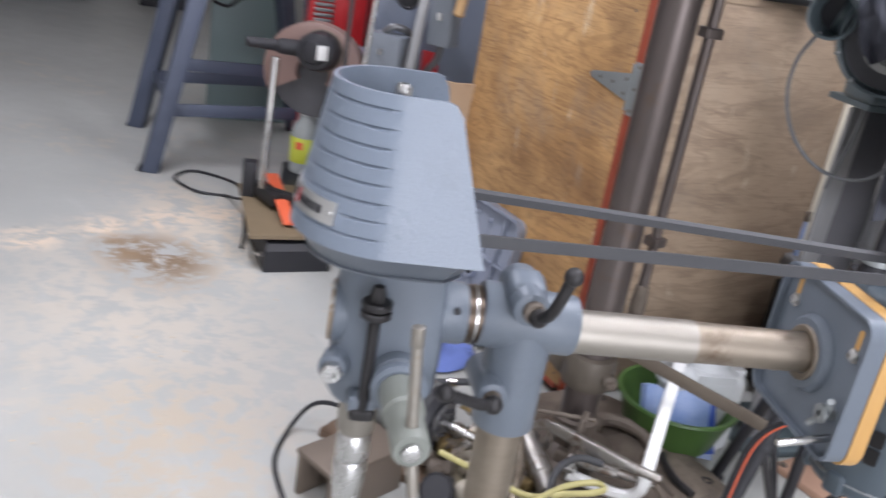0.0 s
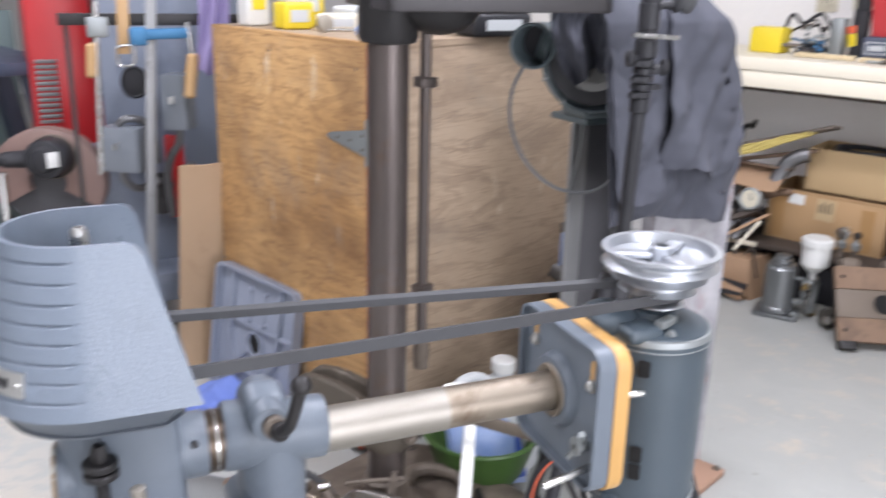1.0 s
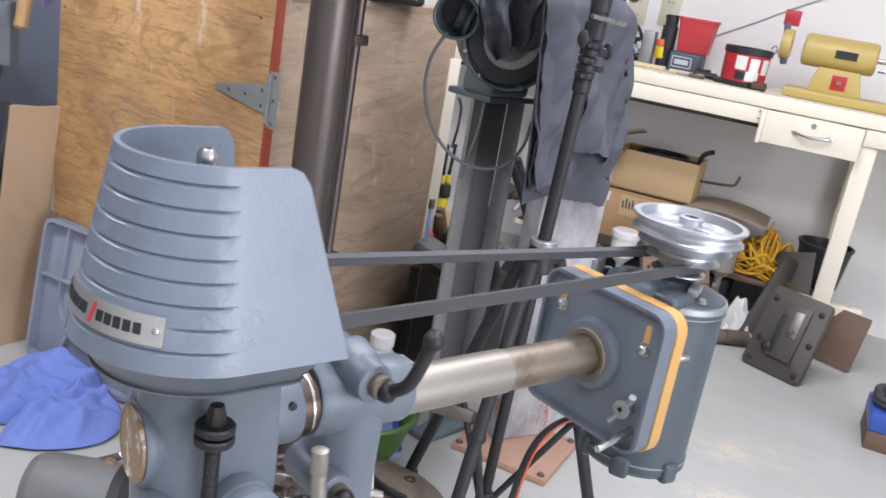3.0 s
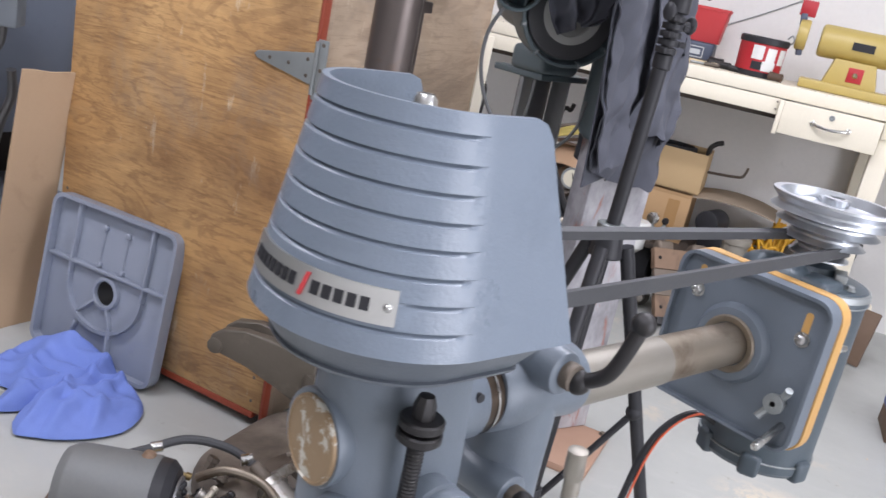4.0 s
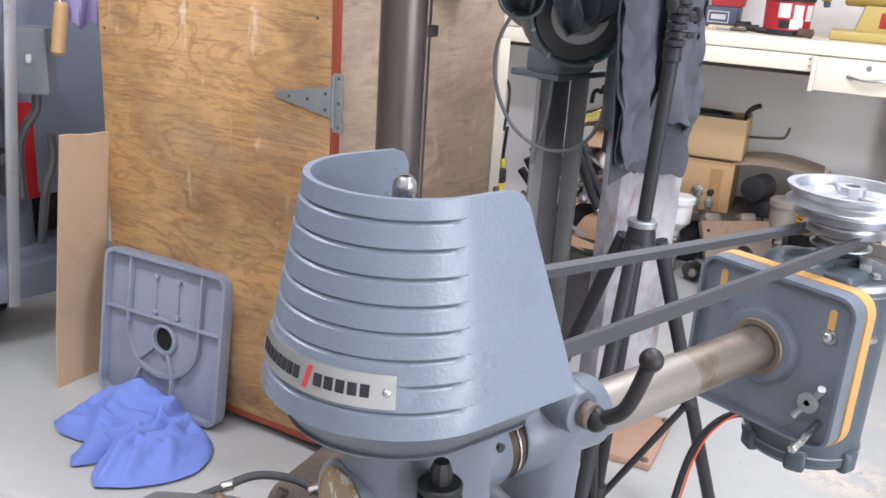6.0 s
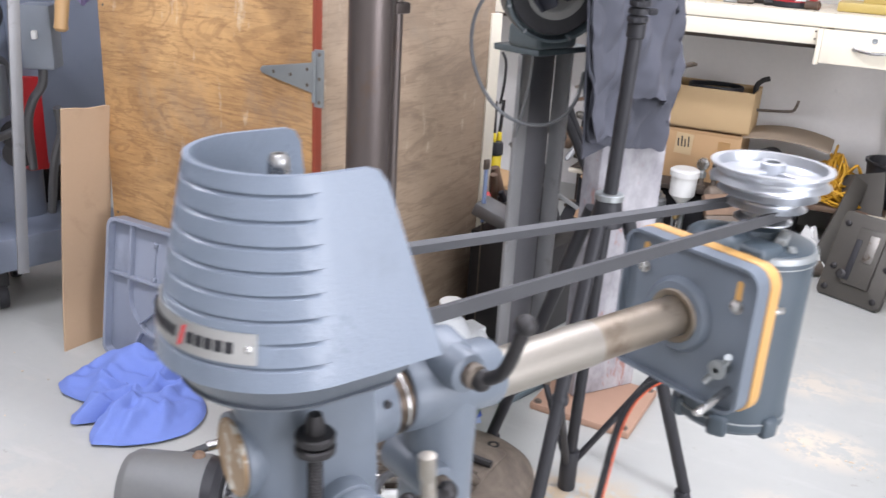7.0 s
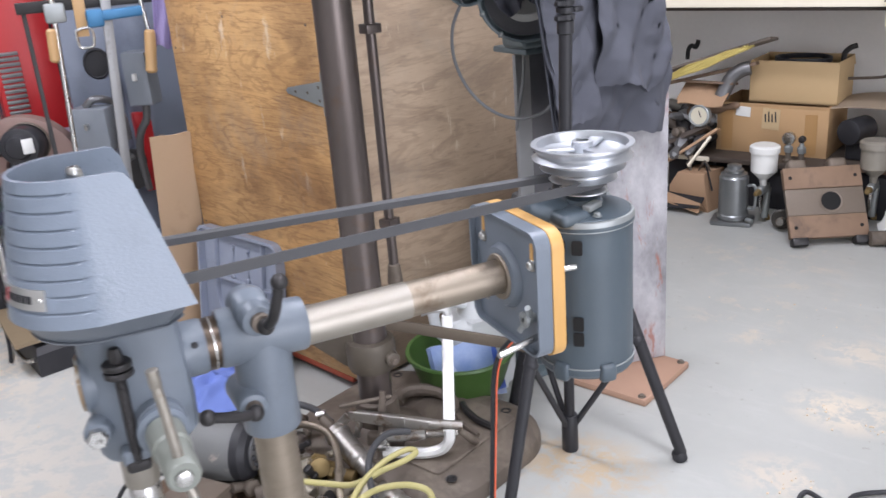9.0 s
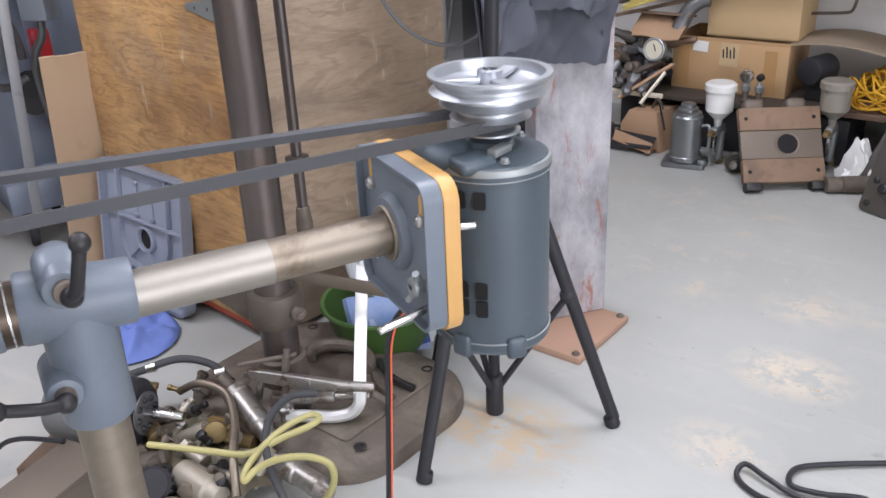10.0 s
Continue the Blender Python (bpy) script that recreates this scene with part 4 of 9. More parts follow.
def cabinet():
    c = thing("plywood_cabinet", upright(DL, DR), "tall plywood cabinet with a strap-hinged door and grey side", "cabinet")
    w = (DL - DR).length
    box_m = lambda x, y, z: at(x, y, z)
    door = part("door", box(nb(), (w - 0.002, 0.018, DH - 0.05), box_m(w / 2 - 0.001, -0.009, DH / 2 + 0.018), 0.0015), PLY, c, "golden plywood door")
    part("edging", box(nb(), (0.009, 0.022, DH - 0.03), box_m(w + 0.0035, -0.008, DH / 2 + 0.01), 0.001), RED_TRIM, door, "red-brown painted edge strip")
    part("edging", box(nb(), (w - 0.02, 0.026, 0.016), box_m(w / 2 - 0.012, -0.006, 0.034), 0.001), RED_TRIM, door, "red-brown painted edge strip")
    part("top_rail", box(nb(), (w + 0.01, 0.024, 0.016), box_m(w / 2, -0.004, DH - 0.004), 0.001), PLY, c)
    hinge = nb()
    prism(hinge, [(0, -0.034), (0, 0.034), (-0.150, 0.008), (-0.158, 0.0), (-0.150, -0.008)], 0.003, at(w + 0.006, -0.0205, 0.860, 90), 0.0006)
    box(hinge, (0.026, 0.004, 0.125), at(w + 0.020, -0.021, 0.860), 0.001)
    rod(hinge, (w + 0.007, -0.023, 0.807), (w + 0.007, -0.023, 0.917), 0.005, seg=12)
    part("strap_hinge", hinge, ZINC, c, "galvanised steel strap hinge")
    for x, z in ((w - 0.012, 0.877), (w - 0.012, 0.843), (w - 0.06, 0.860), (w - 0.11, 0.860), (w + 0.022, 0.912), (w + 0.022, 0.860), (w + 0.022, 0.809)):
        part("screw", lathe(nb(), [(0.0042, 0), (0.0042, 0.001), (0.003, 0.0016)], at(x, -0.0228, z, 90), 12), IRON, c)
    for x, z in ((w - 0.03, 0.07), (w - 0.03, 0.13), (0.02, 0.4), (0.02, 0.95), (w - 0.04, 1.03), (0.3, 1.045)):
        part("screw", lathe(nb(), [(0.004, 0), (0.004, 0.0012)], at(x, -0.0178, z, 90), 12), IRON, c)
    # carcass: side panel that faces the drill, top and back
    loc = c.matrix_basis.inverted()
    a, b = loc @ DR, loc @ PR
    d = (b - a).normalized()
    ang = math.degrees(math.atan2(d.y, d.x))
    length = (b - a).length
    m = Matrix.Translation(a) @ pose(0, 0, 0, 0, 0, ang)
    part("side_panel", box(nb(), (length - 0.016, 0.018, DH - 0.02), m @ at(length / 2 + 0.010, 0.012, DH / 2 + 0.008), 0.0015), PLY_GREY, c, "weathered grey-brown plywood side")
    part("corner_post", box(nb(), (0.03, 0.016, DH - 0.02), m @ at(0.012, 0.006, DH / 2 + 0.006), 0.0015), PLY_GREY, c)
    p = [a + Vector((0, 0.004, 0)), b + Vector((-0.002, 0.01, 0)), b + (loc @ DL - a), loc @ DL + Vector((0, 0.004, 0))]
    bm = nb()
    vs = [bm.verts.new(Vector((q.x, q.y, z))) for z in (DH - 0.012, DH + 0.004) for q in p]
    for q in ((3, 2, 1, 0), (4, 5, 6, 7), (0, 1, 5, 4), (1, 2, 6, 5), (2, 3, 7, 6), (3, 0, 4, 7)):
        bm.faces.new([vs[k] for k in q])
    part("top_board", bm, PLY_GREY, c)
    bm = nb()
    for u, v in ((p[1], p[2]), (p[2], p[3])):
        dd = v - u
        box(bm, (dd.length - 0.03, 0.016, DH - 0.03), Matrix.Translation(u) @ pose(0, 0, 0, 0, 0, math.degrees(math.atan2(dd.y, dd.x))) @ at(dd.length / 2, 0.012, DH / 2 + 0.002))
    part("back_board", bm, PLY_GREY, c)
    return c


cabinet()

# ---- floor drill press behind ----
CX, CY = 0.726, 1.667
lay(-0.024, -0.005, 0.98)


def floor_drill():
    d = thing("floor_drill_press", (CX, CY, 0), "old dark floor drill press with a long steel column", "drill press")
    w = dict(world=True)
    base = at(0.82, 1.67, 0, 0, 0, 23.5)
    bm = nb()
    o = rounded(0.47, 0.60, 0.15, 10)
    rings = []
    for s, z in ((1.0, 0.0), (1.0, 0.022), (0.985, 0.036), (0.93, 0.050), (0.86, 0.058), (0.80, 0.062)):
        rings.append([bm.verts.new(base @ Vector((x * s, y * s, z))) for x, y in o])
    for a, b in zip(rings, rings[1:]):
        for k in range(len(o)):
            bm.faces.new((a[k], a[(k + 1) % len(o)], b[(k + 1) % len(o)], b[k]))
    bm.faces.new(rings[0][::-1])
    bm.faces.new(rings[-1])
    lathe(bm, [(0.13, 0.055), (0.11, 0.075), (0.075, 0.088), (0.056, 0.10), (0.052, 0.16), (0.045, 0.165)], at(CX, CY, 0), 40)
    part("base", bm, IRON, d, "heavy brown cast-iron base", **w)
    part("raised_pad", prism(nb(), rounded(0.30, 0.26, 0.015, 4), 0.008, base @ at(0, -0.085, 0.060), 0.005, 3), IRON, d, **w)
    for x, y in ((-0.14, -0.245), (0.165, -0.17), (0.15, 0.20), (-0.165, 0.18)):
        part("bolt_hole", lathe(nb(), [(0.011, 0.0605), (0.014, 0.064), (0.008, 0.064), (0.007, 0.0615)], base @ at(x, y, -0.001), 18), BLACK_IRON, d, **w)
    part("column", rod(nb(), (CX, CY, 0.16), (CX, CY, 1.30), 0.0415, seg=48), DARK_STEEL, d, "dark browned steel column", **w)
    bm = lathe(nb(), [(0.039, 0.245), (0.056, 0.25), (0.060, 0.262), (0.060, 0.315), (0.056, 0.326), (0.039, 0.33)], at(CX, CY, 0), 40)
    tip = Vector((0.600, 1.872, 0.320))
    a = Vector((CX, CY, 0.290))
    run = (Vector((tip.x, tip.y, 0)) - Vector((a.x, a.y, 0)))
    plane = Matrix.Translation((a.x, a.y, 0)) @ pose(0, 0, 0, 0, 0, math.degrees(math.atan2(run.y, run.x))) @ pose(0, 0, 0, 90)
    reach = run.length
    cheek = [(0.02, 0.250), (0.06, 0.256), (0.12, 0.282), (0.17, 0.299), (reach - 0.02, 0.308), (reach + 0.010, 0.309), (reach + 0.018, 0.322), (reach + 0.012, 0.342), (reach - 0.012, 0.362), (reach - 0.06, 0.370), (0.13, 0.372), (0.08, 0.362), (0.02, 0.350)]
    for k in (-0.040, 0.016):
        prism(bm, cheek, 0.024, plane @ at(0, 0, k), 0.006, 3)
    prism(bm, [(0.02, 0.264), (0.11, 0.288), (reach - 0.05, 0.310), (reach - 0.06, 0.330), (0.10, 0.320), (0.02, 0.325)], 0.05, plane @ at(0, 0, -0.025), 0.002)
    rod(bm, plane @ Vector((reach, 0.322, -0.044)), plane @ Vector((reach, 0.322, 0.044)), 0.017, seg=20, soft=0.003)
    rod(bm, (CX + 0.03, CY - 0.07, 0.287), (CX + 0.03, CY, 0.287), 0.018, seg=20, soft=0.004)
    part("clamp_arm", bm, ARM_IRON, d, "brown cast-iron clamp arm", **w)
    bm = bolt(nb(), along((CX + 0.03, CY - 0.07, 0.287), (CX + 0.03, 0, 0.287)), 0.009, 0.012)
    part("arm_bolt", bm, IRON, d, **w)
    # table bracket and table, high on the column
    bm = lathe(nb(), [(0.039, 1.142), (0.054, 1.145), (0.060, 1.155), (0.060, 1.29), (0.05, 1.30)], at(CX, CY, 0), 40)
    ball(bm, (CX + 0.09, CY - 0.04, 1.22), 0.07, 20, (1.2, 0.9, 0.85))
    box(bm, (0.22, 0.07, 0.07), at(CX + 0.14, CY - 0.07, 1.245, 0, 0, -20), 0.02, 3)
    part("table_bracket", bm, BLACK_IRON, d, "black cast table bracket", **w)
    bm = box(nb(), (0.44, 0.34, 0.024), at(0.90, 1.66, 1.264, 0, 0, -4), 0.006)
    table = part("table", bm, TABLE_IRON, d, "dark cast-iron drill table", **w)
    for x, y, sx, sy in ((0, -0.162, 0.44, 0.016), (0.212, 0, 0.016, 0.34), (0, 0.162, 0.44, 0.016), (-0.212, 0, 0.016, 0.34)):
        part("skirt", box(nb(), (sx, sy, 0.052), at(0.90, 1.66, 1.237, 0, 0, -4) @ at(x, y, 0), 0.004), TABLE_IRON, table, **w)
    # flat bar that leans out from the column over the bowl
    a, b = Vector((CX + 0.030, CY - 0.045, 0.375)), Vector((1.030, 1.412, 0.322))
    part("side_bar", box(nb(), (0.008, 0.028, (b - a).length), along(a, b) @ at(0, 0, (b - a).length / 2), 0.001), BRACE_IRON, d, "flat brown steel bar", **w)
    # table raising rod with its square stop collars
    rx, ry = 0.835, 1.743
    part("raising_rod", rod(nb(), (rx, ry, 0.42), (rx, ry, 1.2), 0.0120, seg=16), DARK_STEEL, d, **w)
    part("rod_socket", lathe(nb(), [(0.007, 0.38), (0.017, 0.385), (0.019, 0.43), (0.015, 0.47), (0.010, 0.475)], at(rx, ry, 0), 16), IRON, d, **w)
    for z, turn in ((1.054, 12), (0.583, 30)):
        bm = box(nb(), (0.040, 0.036, 0.022), at(rx, ry, z, 0, 0, turn), 0.003)
        rod(bm, at(rx, ry, z, 0, 0, turn) @ Vector((0.016, 0, 0)), at(rx, ry, z, 0, 0, turn) @ Vector((0.026, 0, 0)), 0.005, seg=10)
        part("stop_collar", bm, DARK_STEEL, d, **w)
    return d


floor_drill()

# ---- leaning plate, cardboard, rag ----
lay()


def leaning_plate():
    """Ribbed cast table, its hollow side out, leaning on the cabinet door."""
    top_l, top_r = Vector((0.500, 2.582, 0.399)), Vector((0.655, 2.211, 0.399))
    low_l, low_r = Vector((0.428, 2.611, 0.012)), Vector((0.588, 2.240, 0.012))
    u = ((top_r - top_l) + (low_r - low_l)).normalized()
    v = ((top_l + top_r) - (low_l + low_r)).normalized()
    v = (v - u * v.dot(u)).normalized()
    n = u.cross(v)
    c = (top_l + top_r + low_l + low_r) / 4
    m = Matrix.Translation(c) @ Matrix((u, v, n)).transposed().to_4x4()
    wd, ht = ((top_r - top_l).length + (low_r - low_l).length) / 2, ((top_l - low_l).length + (top_r - low_r).length) / 2
    d = thing("cast_table", m, "pale grey ribbed cast table leaning on the plywood door", "machine table")
    part("plate", prism(nb(), rounded(wd, ht, 0.03), 0.012, at(0, 0, -0.025), 0.002), PLATE_GREY, d)
    bm = nb()
    ro, ri = rounded(wd, ht, 0.03), rounded(wd - 0.02, ht - 0.02, 0.022)
    k = len(ro)
    quad = []
    for i in range(k):
        quad.append([bm.verts.new(Vector((*p, z))) for p, z in ((ro[i], -0.017), (ro[i], 0.010), (ri[i], 0.010), (ri[i], -0.017))])
    for a, b in zip(quad, quad[1:] + quad[:1]):
        for q in range(4):
            bm.faces.new((a[q], b[q], b[(q + 1) % 4], a[(q + 1) % 4]))
    part("rim", bm, PLATE_GREY, d)
    rx = 0.295 * wd
    for x in (-rx, rx):
        part("rib", box(nb(), (0.009, ht * 0.49, 0.022), at(x, ht * 0.245, -0.008), 0.003), PLATE_GREY, d)
    for x in (-0.035, 0.040):
        part("thin_rib", box(nb(), (0.003, ht * 0.26, 0.006), at(x, ht * 0.25, -0.0125), 0.001), PLATE_GREY, d)
        for y in (0.13, 0.37):
            part("boss", lathe(nb(), [(0.008, -0.016), (0.0075, -0.004), (0.005, -0.002)], at(x, ht * y, 0), 14), PLATE_GREY, d)
    part("cross_rib", box(nb(), (wd - 0.018, 0.009, 0.022), at(0, ht * 0.10, -0.008), 0.003), PLATE_GREY, d)
    bm = nb()
    path = [(rx * math.cos(radians(a)), -0.005 * ht + 0.275 * ht * math.sin(radians(a))) for a in range(180, 361, 9)]
    for (x0, y0), (x1, y1) in zip(path, path[1:]):
        dd = Vector((x1 - x0, y1 - y0))
        box(bm, (dd.length + 0.004, 0.009, 0.021), at((x0 + x1) / 2, (y0 + y1) / 2, -0.0085, 0, 0, math.degrees(math.atan2(dd.y, dd.x))))
    part("round_rib", bm, PLATE_GREY, d)
    part("hub", lathe(nb(), [(0.043, -0.016), (0.041, -0.002), (0.034, 0.0), (0.031, -0.002), (0.031, -0.015)], at(0.004, -0.012, 0), 36), PLATE_GREY, d)
    # black disc closes the hub and stands in for the shaded hollow
    part("bore", lathe(nb(), [(0.0312, -0.0155), (0.0312, -0.0125), (0.001, -0.0125)], at(0.004, -0.012, 0), 32), VOID, d, "black disc carrying the shade inside the bore")
    for a in (222, 292):
        e = Vector((math.cos(radians(a)), math.sin(radians(a))))
        part("rib", box(nb(), (0.075, 0.007, 0.018), at(0.004 + e.x * 0.076, -0.012 + e.y * 0.076, -0.009, 0, 0, a), 0.002), PLATE_GREY, d)
    for x, lean in ((-0.075, -24), (0.030, 4)):
        part("rib", box(nb(), (0.008, ht * 0.24, 0.022), at(x + 0.2 * math.copysign(0.06, lean), -ht * 0.375, -0.008, 0, 0, lean), 0.003), PLATE_GREY, d)
    return d


leaning_plate()


def cardboard_sheet():
    a, b = Vector((0.360, 2.697, 0.0)), Vector((0.391, 2.618, 0.692))
    c, e = Vector((0.522, 2.635, 0.692)), Vector((0.50, 2.735, 0.0))
    grid = []
    for i in range(25):
        t = i / 24
        row = []
        for j in range(9):
            s = j / 8
            p = a.lerp(b, t).lerp(e.lerp(c, t), s)
            bend = -0.045 * max(0, 1 - t / 0.25) ** 1.5 + 0.012 * math.sin(3 * t + 2 * s)
            p += Vector((-0.2, -0.95, 0)) * bend * -1 + Vector((0, 0, 0.0015 * math.sin(9 * s) * (t > 0.9)))
            row.append(p)
        grid.append(row)
    return single("cardboard_sheet", sheet(nb(), grid, 0.006), CARD_PALE, "brown cardboard sheet leaning on the cabinet", "cardboard")


cardboard_sheet()


def rag():
    """A crumpled cloth on the floor."""
    cx, cy = 0.451, 2.259
    ways = (0, 18, 40, 61, 77, 90, 106, 120, 128, 137, 150, 159, 170, 182, 191, 203, 213, 225, 251, 277, 290, 316, 340, 360)
    ends = (0.105, 0.11, 0.14, 0.185, 0.255, 0.275, 0.275, 0.265, 0.268, 0.235, 0.15, 0.135, 0.185, 0.195, 0.135, 0.185, 0.215, 0.205, 0.195, 0.19, 0.175, 0.145, 0.12, 0.105)
    grid = []
    for i in range(81):
        row = []
        for j in range(81):
            u, v = i / 40 - 1, j / 40 - 1
            a, s = math.atan2(v, u), max(abs(u), abs(v))
            e = s * reading(ways, ends, math.degrees(a) % 360)
            x, y = cx + e * math.cos(a), cy + e * math.sin(a)
            bend = 0.05 * noise.noise(Vector((x * 6, y * 6, 3.3)))
            p, q = 0.8 * x + 0.6 * y + bend, 0.8 * y - 0.6 * x + bend
            fold = (1 - min(1.0, abs(noise.noise(Vector((p * 5, q * 11, 4.2)))) * 3.0)) ** 2
            small = (1 - min(1.0, abs(noise.noise(Vector((p * 14, q * 8, 8.2)))) * 3.2)) ** 2
            soft = noise.noise(Vector((x * 7, y * 7, 1.7)))
            h = 0.018 + 0.018 * soft + 0.030 * fold + 0.026 * small + 0.006 * noise.noise(Vector((x * 40, y * 40, 2.6)))
            body = 1 - s ** 6
            row.append(Vector((x, y, 0.006 + max(0.0, h) * body + 0.030 * math.exp(-((x - 0.49) ** 2 + (y - 2.38) ** 2) / 0.008) * body)))
        grid.append(row)
    for k in range(3):
        flat = [[p.z for p in row] for row in grid]
        for i in range(1, 80):
            for j in range(1, 80):
                grid[i][j].z = (flat[i][j] * 2 + flat[i - 1][j] + flat[i + 1][j] + flat[i][j - 1] + flat[i][j + 1]) / 6
    return single("cotton_rag", sheet(nb(), grid, 0.003), RAG, "crumpled bright blue cotton rag on the floor", "rag")


rag()

# ---- tripod ----


def tripod():
    d = thing("light_tripod", (1.108, 1.42, 0), "black tripod stand with clamps and a raised centre pole", "tripod")
    w = dict(world=True)
    top, hub = Vector((1.100, 1.372, 1.245)), Vector((1.090, 1.386, 0.672))
    part("pole", rod(nb(), (1.108, 1.421, 0.06), hub, 0.0125, seg=20, soft=0.002), BLACK, d, **w)
    part("upper_pole", rod(nb(), hub, hub.lerp(top, 0.62), 0.0138, seg=24), BLACK, d, **w)
    part("upper_pole", rod(nb(), hub.lerp(top, 0.6), hub.lerp(top, 0.8), 0.0115, seg=24), BLACK, d, **w)
    part("upper_pole", rod(nb(), hub.lerp(top, 0.79), top, 0.0175, seg=28), BLACK, d, **w)
    for k, t in enumerate((0.655, 0.68, 0.705, 0.73, 0.755)):
        p = hub.lerp(top, t)
        bm = lathe(nb(), [(0.014, -0.006), (0.0195, -0.005), (0.0195, 0.005), (0.014, 0.006)], Matrix.Translation(p), 20)
        box(bm, (0.022, 0.016, 0.011), Matrix.Translation(p + Vector((0.020 if k % 2 else -0.020, -0.012, 0))), 0.003)
        part("clip_ring", bm, BLACK, d, **w)
    part("pole_tip", rod(nb(), top, top + Vector((0, -0.001, 0.03)), 0.014, seg=20, soft=0.003), YELLOW_PAINT, d, "yellow pole tip", **w)
    for t, r, h in ((0.62, 0.0175, 0.03), (0.80, 0.0205, 0.035), (0.90, 0.0195, 0.05), (0.0, 0.024, 0.05)):
        p = hub.lerp(top, t)
        part("clamp_sleeve", lathe(nb(), [(r - 0.004, -h / 2), (r, -h / 2 + 0.003), (r, h / 2 - 0.003), (r - 0.004, h / 2)], Matrix.Translation(p), 24), BLACK, d, **w)
    for t, dx in ((0.765, -0.040), (0.735, 0.036), (0.93, 0.045)):
        p = hub.lerp(top, t)
        q = p + Vector((dx, -0.012, 0.004))
        bm = rod(nb(), p, q, 0.007, seg=14)
        ball(bm, q, 0.013, 16, (0.6, 1, 1.25))
        part("knob", bm, BLACK, d, "black clamp knob", **w)
    p = hub.lerp(top, 0.80)
    part("clamp_handle", rod(nb(), p + Vector((-0.045, -0.026, 0.026)), p + Vector((0.05, -0.026, 0.02)), 0.0045, seg=12), CHROME, d, **w)
    bm = rod(nb(), hub + Vector((0, 0, -0.025)), hub + Vector((0, 0, 0.03)), 0.034, 0.026, 24, 0.004)
    part("leg_hub", bm, BLACK, d, **w)
    part("hub_band", lathe(nb(), [(0.026, 0.028), (0.029, 0.030), (0.029, 0.040), (0.026, 0.042)], Matrix.Translation(hub), 24), ZINC, d, "bright steel band", **w)
    q = hub.lerp(top, 0.95) + Vector((0.062, -0.02, 0.01))
    part("paddle_knob", ball(nb(), q, 0.030, 18, (0.75, 0.5, 1.15)), RUBBER, d, "dark grey paddle knob", **w)
    for foot in (Vector((1.305, 1.244, 0.0)), Vector((0.860, 1.287, 0.0)), Vector((1.085, 1.66, 0.0))):
        u = (foot - hub)
        flat = Vector((u.x, u.y, 0)).normalized()
        a = hub + flat * 0.04
        part("leg", rod(nb(), a, foot + Vector((0, 0, 0.02)), 0.0145, 0.0135, 20), BLACK, d, **w)
        part("rubber_foot", rod(nb(), foot.lerp(a, 0.035), foot, 0.0165, 0.0175, 20, 0.003), BLACK, d, **w)
        k = a.lerp(foot, 0.52)
        bm = rod(nb(), k, (1.108 + flat.x * 0.015, 1.421 + flat.y * 0.015, 0.075), 0.0075, seg=10)
        ball(bm, k, 0.018, 14)
        part("brace", bm, BLACK, d, **w)
    part("pole_end", rod(nb(), (1.108, 1.421, 0.0), (1.108, 1.421, 0.10), 0.02, 0.02, 20, 0.003), BLACK, d, **w)
    return d


tripod()

# ---- white steel pedestal, shirt over it, grinder on its stand ----


def pedestal():
    d = thing("steel_pedestal", at(1.428, 1.657, 0, 0, 0, 24.2), "scuffed white steel pedestal with rust marks, flattened to fit the view", "pedestal")
    # post only 7 cm deep, so its side stays out of the camera's view
    part("post", box(nb(), (0.203, 0.07, 0.80), at(1.4929, 1.7007, 0.42, 0, 0, -9.4), 0.006), PILLAR, d, world=True)
    part("base_board", box(nb(), (0.26, 0.27, 0.02), at(0.015, -0.008, 0.01), 0.004), PADWOOD, d, "red-brown board under the pedestal")
    for x in (-0.10, 0.13):
        for y in (-0.125, 0.11):
            part("bolt", bolt(nb(), at(x, y, 0.02), 0.008, 0.006), IRON, d)
    part("machine_head", box(nb(), (0.13, 0.13, 0.37), at(1.42, 1.70, 0.98, 0, 0, 12), 0.04, 4), TEAL_IRON, d, "dark machine head under the shirt", True)
    return d


pedestal()


